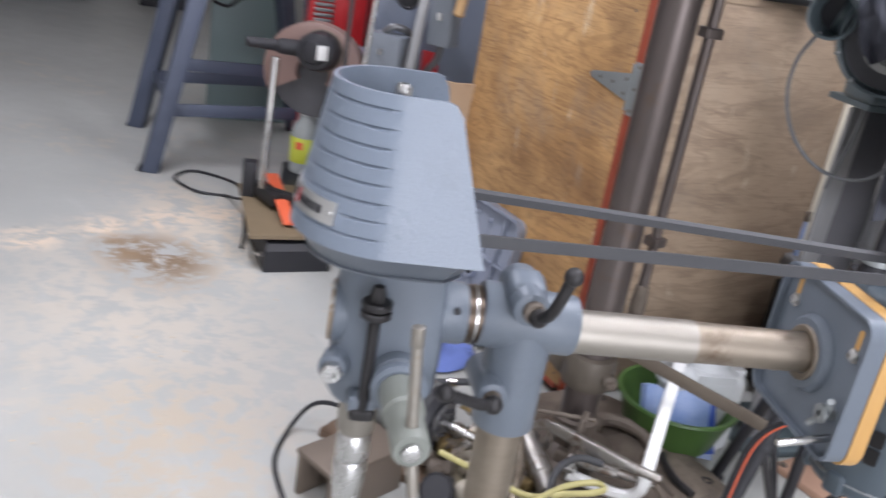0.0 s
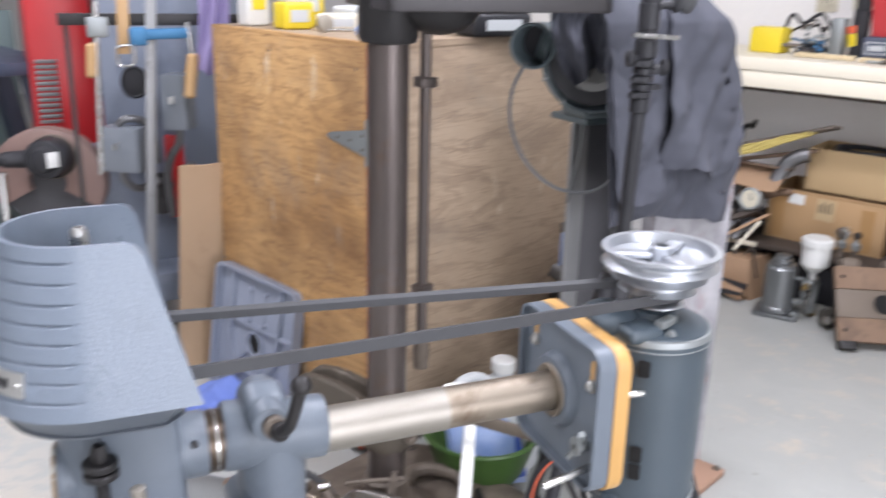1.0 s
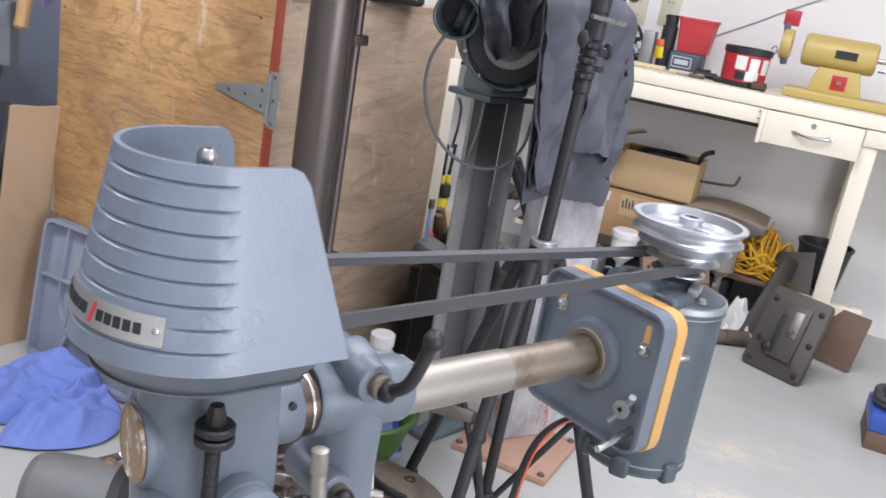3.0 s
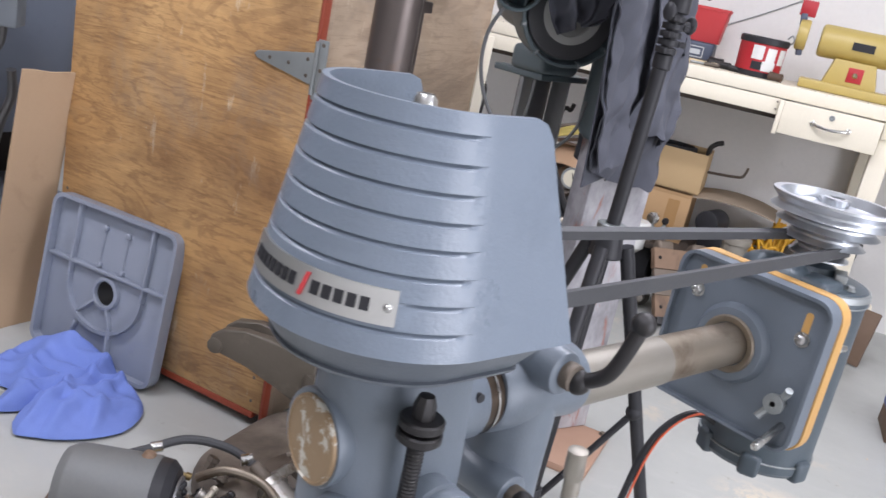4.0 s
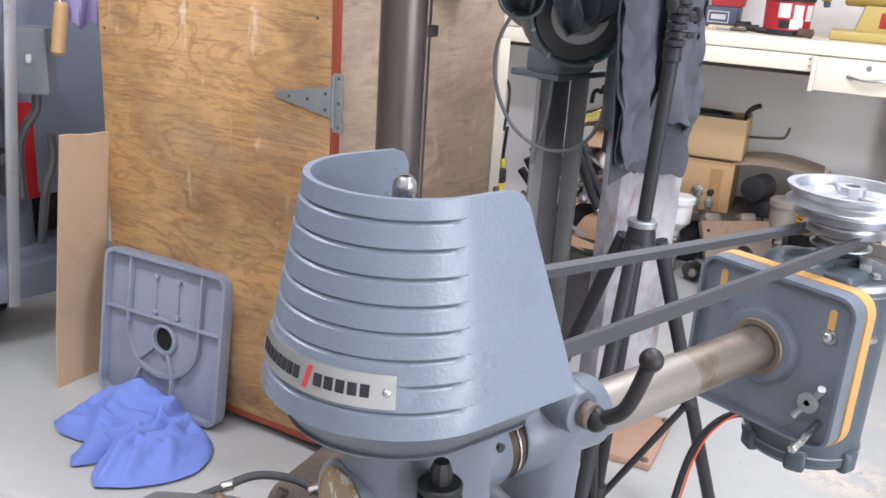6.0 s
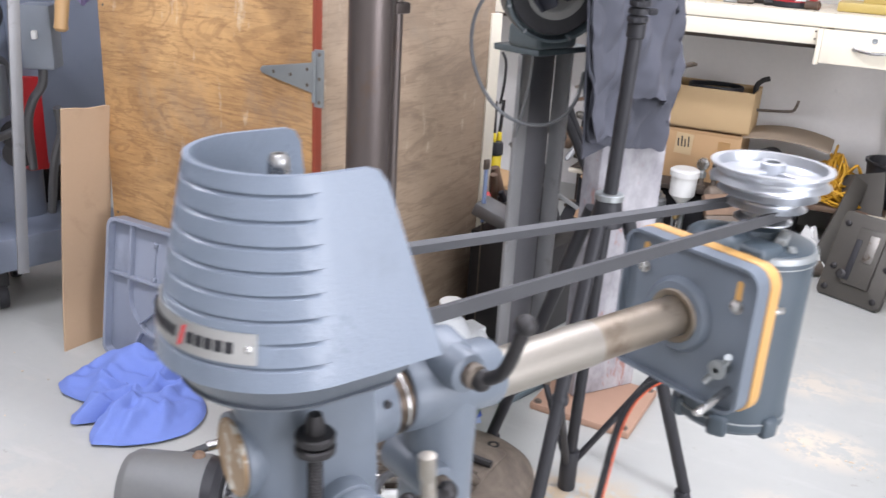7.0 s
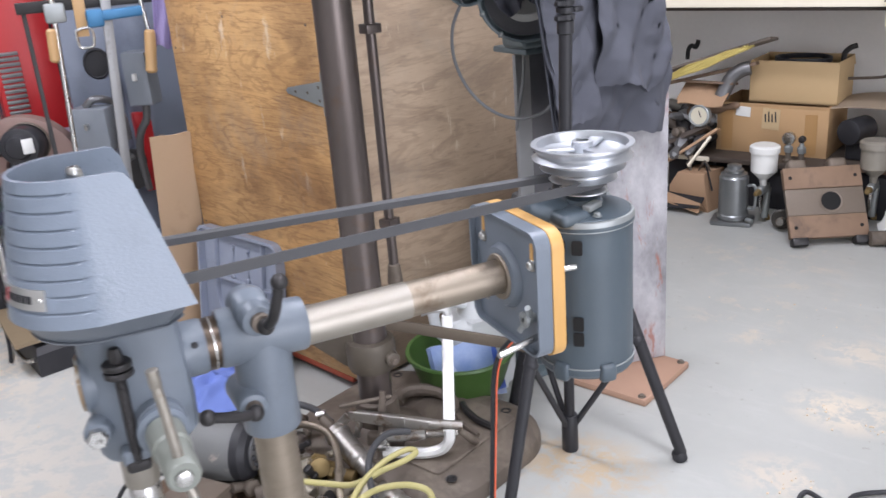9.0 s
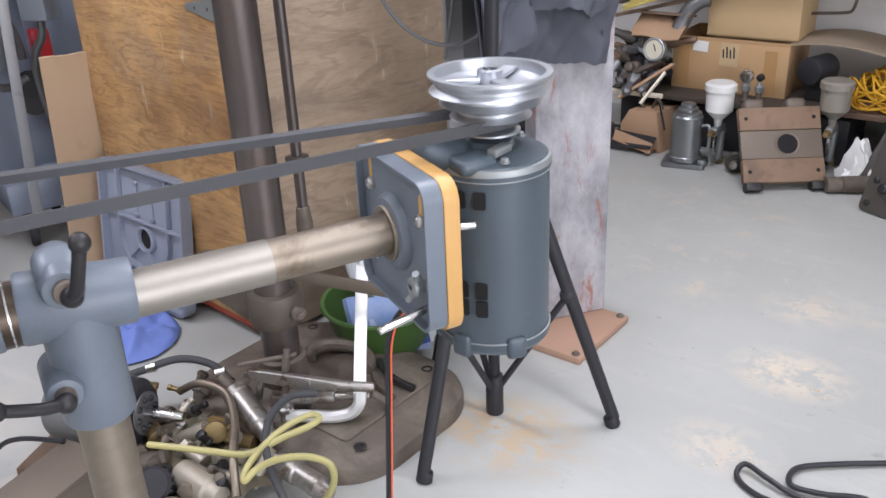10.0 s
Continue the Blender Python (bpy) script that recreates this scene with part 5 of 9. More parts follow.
def shirt():
    """A worn cotton shirt hung over the pedestal's head: a body all round, two loose panels before it."""
    d = thing("work_shirt", (1.40, 1.60, 0), "faded dark grey cotton shirt, torn and holed, over the pedestal", "shirt")
    u, n, base = Vector((1.150, 0.256, 0)), Vector((0.217, -0.976, 0)), Vector((1.160, 1.537, 0))
    left = ((0.72, 0.80, 1.03, 1.22, 1.30), (0.005, 0.0, -0.025, -0.05, -0.03))
    right = ((0.72, 0.78, 0.94, 1.05, 1.15, 1.24, 1.30), (0.385, 0.393, 0.372, 0.345, 0.325, 0.24, 0.10))

    def crease(p, q, seed):
        return noise.noise(Vector((p * 10 + q * 3, q * 2.4, seed))) * 0.050 + noise.noise(Vector((p * 22 - q * 9, q * 7, seed + 2))) * 0.024 + noise.noise(Vector((p * 22, q * 30, seed + 4))) * 0.006

    def torn(bm, holes):
        gone = []
        for f in bm.faces:
            c = f.calc_center_median()
            if any(math.hypot((c - base).dot(u) / u.length_squared - hs, 0.7 * (c.z - hz)) < r * (0.75 + 0.5 * noise.noise(c * 160)) for hs, hz, r in holes):
                gone.append(f)
        bmesh.ops.delete(bm, geom=gone, context="FACES")
        return bm

    # body: flat front outlined to the camera's view, back pulled in out of sight
    low = ((-0.06, 0.0, 0.046, 0.12, 0.20, 0.30, 0.345, 0.40), (0.80, 0.80, 0.788, 0.765, 0.745, 0.728, 0.718, 0.785))
    grid = []
    for i in range(90):
        t = i / 89
        row = []
        for j in range(151):
            k = j / 150
            zt = 1.30 - 0.56 * t
            a, b = reading(*left, zt), reading(*right, zt)
            if k < 0.6:
                q = k / 0.6
                p = a + (b - a) * q
                out = crease(p, zt, 3.0) * (0.4 + 0.6 * t) - 0.045 * max(0.0, (q - 0.8) / 0.2) ** 2 - 0.9 * max(0.0, zt - 1.20) ** 1.2
                hem = reading(*low, p) + 0.006 * noise.noise(Vector((p * 70, 1, 0)))
            else:
                q = (k - 0.6) / 0.4
                p = b + (max(a, 0.21) - b) * min(1.0, q / 0.9) if q < 0.9 else max(a, 0.21) + (a - max(a, 0.21)) * (q - 0.9) / 0.1
                out = -0.045 - 0.15 * math.sin(math.pi * min(1.0, q / 0.9)) ** 0.6 if q < 0.9 else -0.045 * (1 - (q - 0.9) / 0.1)
                out -= 0.4 * max(0.0, zt - 1.20)
                hem = 0.76
            z = 1.30 - (1.30 - hem) * t
            row.append(base + u * p + n * out + Vector((0, 0, z)))
        grid.append(row)
    part("body", torn(sheet(nb(), grid, 0.003), ((0.30, 0.80, 0.006), (0.154, 0.899, 0.006))), SHIRT, d, world=True)
    # two loose panels in front
    for seed, lo, hi, lift, hems, holes in (
            (1.0, left, ((0.72, 1.30), (0.125, 0.11)), 0.020, ((-0.06, 0.0, 0.06, 0.112, 0.14), (0.80, 0.802, 0.806, 0.828, 0.84)), ((0.119, 0.963, 0.007), (0.10, 0.90, 0.005))),
            (5.0, ((0.72, 1.30), (0.118, 0.10)), right, 0.028, ((0.10, 0.15, 0.204, 0.253, 0.262, 0.309, 0.35, 0.386), (0.88, 0.884, 0.871, 0.846, 0.840, 0.862, 0.90, 0.95)), ((0.274, 1.065, 0.010), (0.241, 1.037, 0.009), (0.247, 1.096, 0.008), (0.288, 0.925, 0.008), (0.17, 1.02, 0.006), (0.30, 1.0, 0.005), (0.21, 0.96, 0.006)))):
        grid = []
        for i in range(90):
            t = i / 89
            row = []
            for j in range(71):
                q = j / 70
                zt = 1.30 - 0.50 * t
                a, b = reading(*lo, zt), reading(*hi, zt)
                p = a + (b - a) * q
                hem = reading(*hems, p) + 0.008 * noise.noise(Vector((p * 55, seed, 0)))
                z = 1.30 - (1.30 - hem) * t
                out = lift * (0.35 + 0.65 * t) + crease(p, z, seed) * (0.4 + 0.6 * t) - 0.04 * max(0.0, (q - 0.8) / 0.2) ** 2 - 0.9 * max(0.0, z - 1.20) ** 1.2
                row.append(base + u * p + n * out + Vector((0, 0, z)))
            grid.append(row)
        part("front_panel", torn(sheet(nb(), grid, 0.003), holes), SHIRT, d, world=True)
    return d


lay(0, 0, 0.97)
shirt()


def grinder():
    d = thing("pedestal_grinder", (1.275, 1.81, 0), "teal-grey bench grinder on a steel stand", "grinder")
    w = dict(world=True)
    c = Vector((1.215, 1.675, 1.105))
    ax = Vector((-0.42, -0.88, -0.06)).normalized()
    side = ax.cross(Vector((0, 0, 1))).normalized()
    f = along(c, c + ax)
    # one channel in two tones: the recessed web darker than the flanges
    part("stand_web", box(nb(), (0.13, 0.010, 0.93), at(1.365, 1.872, 0.475, 0, 0, 8), 0.003), SHINY_DARK, d, "inside of the steel channel, coloured darker than its flanges", **w)
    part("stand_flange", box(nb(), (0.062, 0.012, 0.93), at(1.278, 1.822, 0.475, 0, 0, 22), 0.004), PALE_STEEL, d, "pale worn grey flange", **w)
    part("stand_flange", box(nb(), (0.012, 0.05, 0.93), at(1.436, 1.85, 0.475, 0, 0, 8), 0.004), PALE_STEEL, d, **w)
    part("stand_foot", box(nb(), (0.24, 0.24, 0.02), at(1.34, 1.88, 0.01, 0, 0, 8), 0.004), TEAL_IRON, d, **w)
    part("stand_top", box(nb(), (0.20, 0.14, 0.016), at(1.345, 1.84, 0.95, 0, 0, 8), 0.004), TEAL_IRON, d, **w)
    for x, y in ((1.27, 1.79), (1.39, 1.80)):
        part("bolt", bolt(nb(), at(x, y, 0.958), 0.007, 0.008), ZINC, d, **w)
    bm = box(nb(), (0.15, 0.10, 0.06), at(1.315, 1.81, 0.986, 0, 0, 8), 0.015, 3)
    rod(bm, c - ax * 0.30, c - ax * 0.06, 0.080, seg=40, soft=0.012)
    part("motor_body", bm, TEAL_IRON, d, **w)
    bm = lathe(nb(), [(0.060, -0.085), (0.098, -0.080), (0.114, -0.062), (0.117, -0.03), (0.117, 0.008), (0.1145, 0.011), (0.110, 0.010), (0.108, 0.0), (0.104, -0.012), (0.03, -0.014)], f, 64)
    part("wheel_guard", bm, TEAL_IRON, d, "teal-grey cast wheel guard", **w)
    part("grinding_wheel", lathe(nb(), [(0.100, -0.010), (0.100, 0.000), (0.097, 0.002), (0.060, 0.002), (0.058, 0.000), (0.03, 0.000)], f, 56), DARK_WHEEL, d, "dark grinding wheel", **w)
    part("wheel_flange", lathe(nb(), [(0.067, 0.002), (0.067, 0.0035), (0.050, 0.004), (0.048, 0.002)], f, 48), WHEEL, d, "pale paper blotter ring", **w)
    e = c + side * 0.116 + Vector((0, 0, 0.034)) - ax * 0.05
    bm = lathe(nb(), [(0.040, 0.0), (0.046, 0.002), (0.048, 0.03), (0.052, 0.075), (0.049, 0.079), (0.045, 0.077), (0.041, 0.03), (0.040, 0.0)], along(e, e + ax + side * 0.35), 36)
    rod(bm, e - ax * 0.02, c - ax * 0.05, 0.046, 0.075, 28)
    part("spark_chute", bm, TEAL_IRON, d, "short round dust outlet", **w)
    # black disc puts the outlet's shaded depth into the colour
    part("chute_shade_disc", lathe(nb(), [(0.0415, 0.010), (0.001, 0.012)], along(e, e + ax + side * 0.35), 24, False), BLACK, d, **w)
    for a in (200, 235, 290, 325):
        q = f @ Vector((0.1125 * math.cos(radians(a)), 0.1125 * math.sin(radians(a)), 0.0))
        part("guard_lug", box(nb(), (0.014, 0.016, 0.012), along(q, q + ax) @ at(0, 0, 0.002), 0.003), TEAL_IRON, d, **w)
        part("guard_bolt", bolt(nb(), along(q + ax * 0.008, q + ax), 0.0035, 0.003), ZINC, d, **w)
    # cloth tucked into the guard
    grid = []
    for i in range(40):
        t = i / 39
        row = []
        for j in range(41):
            s = j / 40 * 2 - 1
            half = 0.100 - 0.040 * t - 0.016 * max(0.0, t - 0.9) / 0.1
            x = half * s + 0.012 * math.sin(4 * t) + 0.018 * t
            up = 0.165 - 0.185 * t + 0.012 * math.cos(5 * s) - 0.018 * s * t
            out = 0.034 + 0.034 * math.sin(min(1, t * 1.6) * 1.6) + 0.055 * noise.noise(Vector((2.2 * s + 0.8 * t, 1.5 * t, 7.1))) + 0.022 * noise.noise(Vector((5 * s - 2 * t, 4 * t, 2.1))) - 0.022 * s * s
            row.append(c + side * x + Vector((0, 0, up)) + ax * out)
        grid.append(row)
    single("dust_cloth", sheet(nb(), grid, 0.003), SHIRT, "dark grey cotton cloth draped over the grinding wheel", "cloth")
    part("flex", sweep(nb(), [(1.075, 1.735, 1.10), (1.052, 1.748, 1.04), (1.049, 1.748, 0.97), (1.070, 1.74, 0.90), (1.108, 1.728, 0.844), (1.155, 1.705, 0.808), (1.209, 1.683, 0.798), (1.25, 1.66, 0.815), (1.285, 1.65, 0.86), (1.31, 1.66, 0.92)], 0.0042), FLEX, d, "looped thin grey flex", **w)
    part("flex", sweep(nb(), [(1.262, 1.785, 0.985), (1.262, 1.78, 0.93), (1.255, 1.78, 0.86), (1.245, 1.785, 0.80), (1.243, 1.80, 0.74)], 0.0042), FLEX, d, **w)
    return d


FLEX = surf("grey_flex_sheath", (0.13, 0.135, 0.14), (0.17, 0.175, 0.18), (0.5, 0.65), 0.0, 20, 200, 0.08)
SHINY_DARK = surf("channel_inside_grey", (0.13, 0.13, 0.142), (0.19, 0.188, 0.195), (0.3, 0.45), 0.35, 5, 90, 0.1, (0.12, 0.06, 0.045), (0.6, 0.75), 6)
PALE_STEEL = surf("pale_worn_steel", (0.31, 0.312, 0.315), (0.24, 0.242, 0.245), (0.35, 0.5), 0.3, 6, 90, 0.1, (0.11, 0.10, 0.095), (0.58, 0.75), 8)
DARK_WHEEL = surf("dark_grinding_wheel", (0.085, 0.085, 0.09), (0.065, 0.065, 0.07), (0.85, 0.95), 0.0, 30, 400, 0.4)
SHINY_GREY = surf("worn_grey_steel", (0.155, 0.155, 0.16), (0.22, 0.22, 0.225), (0.28, 0.45), 0.6, 5, 90, 0.1, stretch=(3, 3, 0.6))
WHEEL = surf("grinding_wheel_grit", (0.50, 0.50, 0.48), (0.42, 0.42, 0.41), (0.85, 0.95), 0.0, 30, 400, 0.4)
lay(-0.02, 0.02, 0.97)
grinder()

# ---- workbench and the wall behind it ----
lay()
BP = Vector((2.859, 2.07, 0))
TOP = 0.962  # height of the bench


def bench_at(s, n, z, rx=0, ry=0, rz=0):
    """A pose by metres along the bench, metres in from its front edge, and height."""
    return Matrix.Translation(BP + B * s + N * n + Vector((0, 0, z))) @ RB @ pose(0, 0, 0, rx, ry, rz)


def bp(s, n, z):
    return BP + B * s + N * n + Vector((0, 0, z))


def workbench():
    d = thing("workbench", bench_at(0, 0, 0), "cream-painted wooden workbench with a small drawer", "workbench")
    L0, L1, D = -1.1, 3.0, 0.595
    for y0, y1 in ((0.0, 0.19), (0.192, 0.39), (0.392, D)):
        part("top_plank", box(nb(), (L1 - L0, y1 - y0, 0.048), at((L0 + L1) / 2, -(y0 + y1) / 2, TOP - 0.024), 0.003), CREAM, d)
    part("apron", box(nb(), (L1 + 0.022, 0.03, 0.060), at((L1 - 0.022) / 2, -0.020, 0.8805), 0.002), CREAM, d)
    part("apron_backing", box(nb(), (L1 + 0.02, 0.03, 0.075), at((L1 - 0.022) / 2, -0.080, 0.868), 0.002), DARK_BOARD, d, "dark batten behind the apron")
    part("apron", box(nb(), (-0.39 - L0, 0.03, 0.060), at((L0 - 0.39) / 2, -0.020, 0.8805), 0.002), CREAM, d)
    for x in (-0.412, 2.02, 2.9):
        for y in (-0.05, -0.54):
            part("leg", box(nb(), (0.066, 0.066, 0.690), at(x, y, 0.565), 0.004), CREAM, d)
            part("leg_block", box(nb(), (0.07, 0.075, 0.218), at(x + 0.004, y - 0.004, 0.109), 0.006), GREY_IRON, d, "dark iron block under the leg")
    part("low_rail", box(nb(), (0.30, 0.04, 0.045), at(-0.42, -0.115, 0.20), 0.003), CREAM, d, "cream rail between the legs")
    part("low_rail", box(nb(), (0.04, 0.44, 0.045), at(-0.412, -0.295, 0.245), 0.003), CREAM, d)
    drawer = part("drawer", box(nb(), (0.345, 0.022, 0.120), at(-0.213, 0.004, 0.849), 0.003), CREAM, d)
    part("drawer_stile", box(nb(), (0.017, 0.028, 0.126), at(-0.0315, 0.001, 0.846), 0.002), CREAM, d)
    part("drawer_side", box(nb(), (0.02, 0.30, 0.11), at(-0.05, -0.16, 0.848), 0.002), CREAM, d)
    part("drawer_bottom", box(nb(), (0.33, 0.3, 0.012), at(-0.213, -0.16, 0.797)), CREAM, d)
    bm = sweep(nb(), [(-0.154, 0.015, 0.850), (-0.162, 0.030, 0.848), (-0.216, 0.040, 0.842), (-0.270, 0.030, 0.847), (-0.278, 0.015, 0.849)], 0.0058, 10)
    for x in (-0.154, -0.278):
        lathe(bm, [(0.010, 0), (0.010, 0.003), (0.006, 0.005)], at(x, 0.015, 0.850, -90), 16)
    part("pull", bm, CHROME, drawer, "bright metal drawer pull")
    part("lock", lathe(nb(), [(0.010, 0), (0.010, 0.003), (0.007, 0.0035), (0.005, 0.002)], at(-0.213, 0.015, 0.884, -90), 18), ZINC, drawer)
    nails = random.Random(3)
    for k in range(26):
        part("nail", lathe(nb(), [(0.0035, 0), (0.003, 0.001)], at(-0.6 + 0.075 * k + nails.uniform(-0.03, 0.03), -nails.uniform(0.01, 0.06), TOP + 0.0002), 8), IRON, d)
    for z in (0.87, 0.897):
        part("nail", lathe(nb(), [(0.004, 0), (0.003, 0.001)], at(-0.014, -0.0045, z, -90), 8), IRON, d)
    return d


workbench()


def outlet(s, z):
    d = thing("wall_outlet", bench_at(s, 0.5995, z), "ivory double wall socket on the white wall", "socket", "wall sockets")
    part("cover_plate", prism(nb(), rounded(0.088, 0.145, 0.006, 3), 0.006, at(0, 0, 0, -90), 0.0015), IVORY, d)
    for k in (-1, 1):
        part("receptacle", prism(nb(), rounded(0.042, 0.036, 0.012, 4), 0.003, at(0, 0.006, 0.031 * k, -90), 0.0006), IVORY, d)
        for x in (-0.009, 0.009):
            part("slot", box(nb(), (0.004, 0.001, 0.012), at(x, 0.0095, 0.031 * k + 0.004)), BLACK, d)
    return d


outlet(0.668, 1.192)
outlet(0.520, 1.204)


def red_bin():
    d = thing("red_bin", bench_at(0.350, 0.42, TOP + 0.0845), "small red plastic parts bin", "bin")
    bm, rings = nb(), []
    for s, z in ((0.82, 0.0), (1.0, 0.13), (1.06, 0.131), (1.06, 0.142), (0.97, 0.142), (0.80, 0.006)):
        rings.append([bm.verts.new((x * s, y * s, z)) for x, y in rounded(0.152, 0.12, 0.012, 4)])
    n = len(rings[0])
    for a, b in zip(rings, rings[1:]):
        for k in range(n):
            bm.faces.new((a[k], a[(k + 1) % n], b[(k + 1) % n], b[k]))
    bm.faces.new(rings[0][::-1])
    bm.faces.new(rings[-1])
    part("bin_body", bm, PLASTIC_RED, d)
    return d


red_bin()


def index_box():
    d = thing("drill_index", bench_at(0.362, 0.40, TOP + 0.0005), "dark blue-grey metal drill index box with a pale label", "tool box")
    part("case", box(nb(), (0.135, 0.13, 0.083), at(0, 0, 0.0415), 0.010, 3), BLUE_STEEL, d)
    for z in (0.020, 0.062):
        part("label_bar", box(nb(), (0.084, 0.002, 0.004), at(0.012, 0.0652, z)), CLOUDY, d, "thin white label outline")
    for x in (-0.028, 0.052):
        part("label_bar", box(nb(), (0.004, 0.002, 0.038), at(x, 0.0652, 0.041)), CLOUDY, d, "thin white label outline")
    part("logo_bar", box(nb(), (0.058, 0.002, 0.020), at(0.012, 0.0652, 0.041)), CLOUDY, d, "white printed bar")
    return d


index_box()


def tub():
    d = thing("hand_cleaner_tub", bench_at(0.100, 0.20, TOP + 0.0005) @ Matrix.Diagonal((0.94, 0.94, 0.95, 1)), "red and white labelled tub with a black lid", "tub")
    part("tub_body", lathe(nb(), [(0.084, 0.0), (0.090, 0.004), (0.094, 0.135), (0.088, 0.14)], Matrix(), 40), LABEL_RED, d)
    part("lid", lathe(nb(), [(0.0945, 0.132), (0.099, 0.134), (0.099, 0.155), (0.094, 0.160), (0.086, 0.156), (0.01, 0.156)], Matrix(), 40), BLACK, d)
    part("base_band", lathe(nb(), [(0.0862, 0.0), (0.0915, 0.003), (0.0925, 0.022), (0.0905, 0.022)], Matrix(), 40, False), BLACK, d)
    for a0, a1, z0, z1, mm in ((70, 98, 0.07, 0.125, WHITE), (106, 130, 0.04, 0.12, WHITE), (140, 165, 0.06, 0.122, WHITE), (100, 134, 0.028, 0.066, WHITE), (74, 100, 0.03, 0.062, BLACK)):
        grid = [[Vector(((0.0915 + 0.03 * z + 0.0002) * math.cos(radians(a0 + (a1 - a0) * k / 8)), (0.0915 + 0.03 * z + 0.0002) * math.sin(radians(a0 + (a1 - a0) * k / 8)), z)) for k in range(9)] for z in (z0, z1)]
        part("label_patch", sheet(nb(), grid, 0.001), mm, d)
    part("bail", sweep(nb(), [(-0.095, 0, 0.145), (-0.11, 0.02, 0.165), (-0.10, 0.03, 0.185), (-0.085, 0.02, 0.17)], 0.003, 8), ZINC, d)
    return d


tub()


def spray_can():
    d = thing("spray_can", bench_at(0.462, 0.40, TOP + 0.0005) @ Matrix.Diagonal((0.95, 0.95, 0.90, 1)), "black spray can with orange and yellow bands", "spray can")
    part("can_body", lathe(nb(), [(0.030, 0), (0.034, 0.003), (0.034, 0.10), (0.034, 0.195), (0.024, 0.205)], Matrix(), 28), BLACK, d)
    part("band", lathe(nb(), [(0.0342, 0.045), (0.0349, 0.046), (0.0349, 0.098), (0.0342, 0.099)], pose(0, 0, 0, 0, 9, 0), 28, False), YELLOW_PAINT, d, "yellow printed band")
    part("band", lathe(nb(), [(0.0342, 0.102), (0.0349, 0.103), (0.0349, 0.132), (0.0342, 0.133)], pose(0, 0, 0, 0, 9, 0), 28, False), ORANGE, d, "orange printed band")
    part("cap", lathe(nb(), [(0.028, 0.203), (0.029, 0.245), (0.026, 0.25)], Matrix(), 24), BLACK, d)
    return d


spray_can()


def bench_clutter():
    rng = random.Random(8)
    d = thing("drill_block", bench_at(0.535, 0.38, TOP + 0.0005) @ Matrix.Diagonal((0.6, 0.8, 0.85, 1)), "grey metal block stuffed with small tools", "tool block")
    part("block", box(nb(), (0.085, 0.085, 0.17), at(0, 0, 0.085), 0.006), ZINC, d)
    d2 = thing("tool_heap", bench_at(0.645, 0.38, TOP + 0.0005) @ Matrix.Diagonal((0.85, 0.9, 0.75, 1)), "heap of dark hand tools and cables on the bench", "tools")
    for k in range(34):
        a = Vector((rng.uniform(-0.11, 0.11), rng.uniform(-0.1, 0.1), rng.uniform(0.01, 0.15) * (1 - 0.3 * (k % 2))))
        b = a + Vector((rng.uniform(-0.09, 0.09), rng.uniform(-0.05, 0.05), rng.uniform(-0.01, 0.02)))
        b.z = max(b.z, 0.008)
        part("tool", rod(nb(), a, b, rng.uniform(0.006, 0.014), seg=10, soft=0.002), rng.choice([BLACK, BLACK_IRON, IRON, ZINC, CLAMP_BLUE]), d2)
    part("cable", sweep(nb(), [(-0.10, 0.0, 0.12), (-0.06, 0.06, 0.21), (0.02, 0.05, 0.16), (0.09, 0.02, 0.20), (0.11, 0.05, 0.10)], 0.009, 8), BLACK, d2)
    part("cable", sweep(nb(), [(-0.08, 0.05, 0.10), (-0.04, 0.07, 0.18), (0.03, 0.06, 0.14), (0.08, 0.03, 0.11), (0.10, 0.06, 0.05)], 0.007, 8), BLACK, d2)
    single("yellow_bin", box(nb(), (0.13, 0.11, 0.10), Matrix(), 0.008), YELLOW_PAINT, "yellow plastic parts bin on the bench", "bin", m=bench_at(0.775, 0.30, TOP + 0.0505))
    single("wooden_stick", box(nb(), (0.14, 0.024, 0.016), Matrix(), 0.003), STICK, "pale wooden stick along the bench edge", "stick", "wooden sticks", m=bench_at(0.318, 0.19, TOP + 0.0085, 0, 0, 4))
    single("wooden_stick", box(nb(), (0.22, 0.022, 0.018), Matrix(), 0.003), STICK, "pale wooden stick along the bench edge", "stick", "wooden sticks", m=bench_at(0.515, 0.19, TOP + 0.0095, 0, 0, 1))
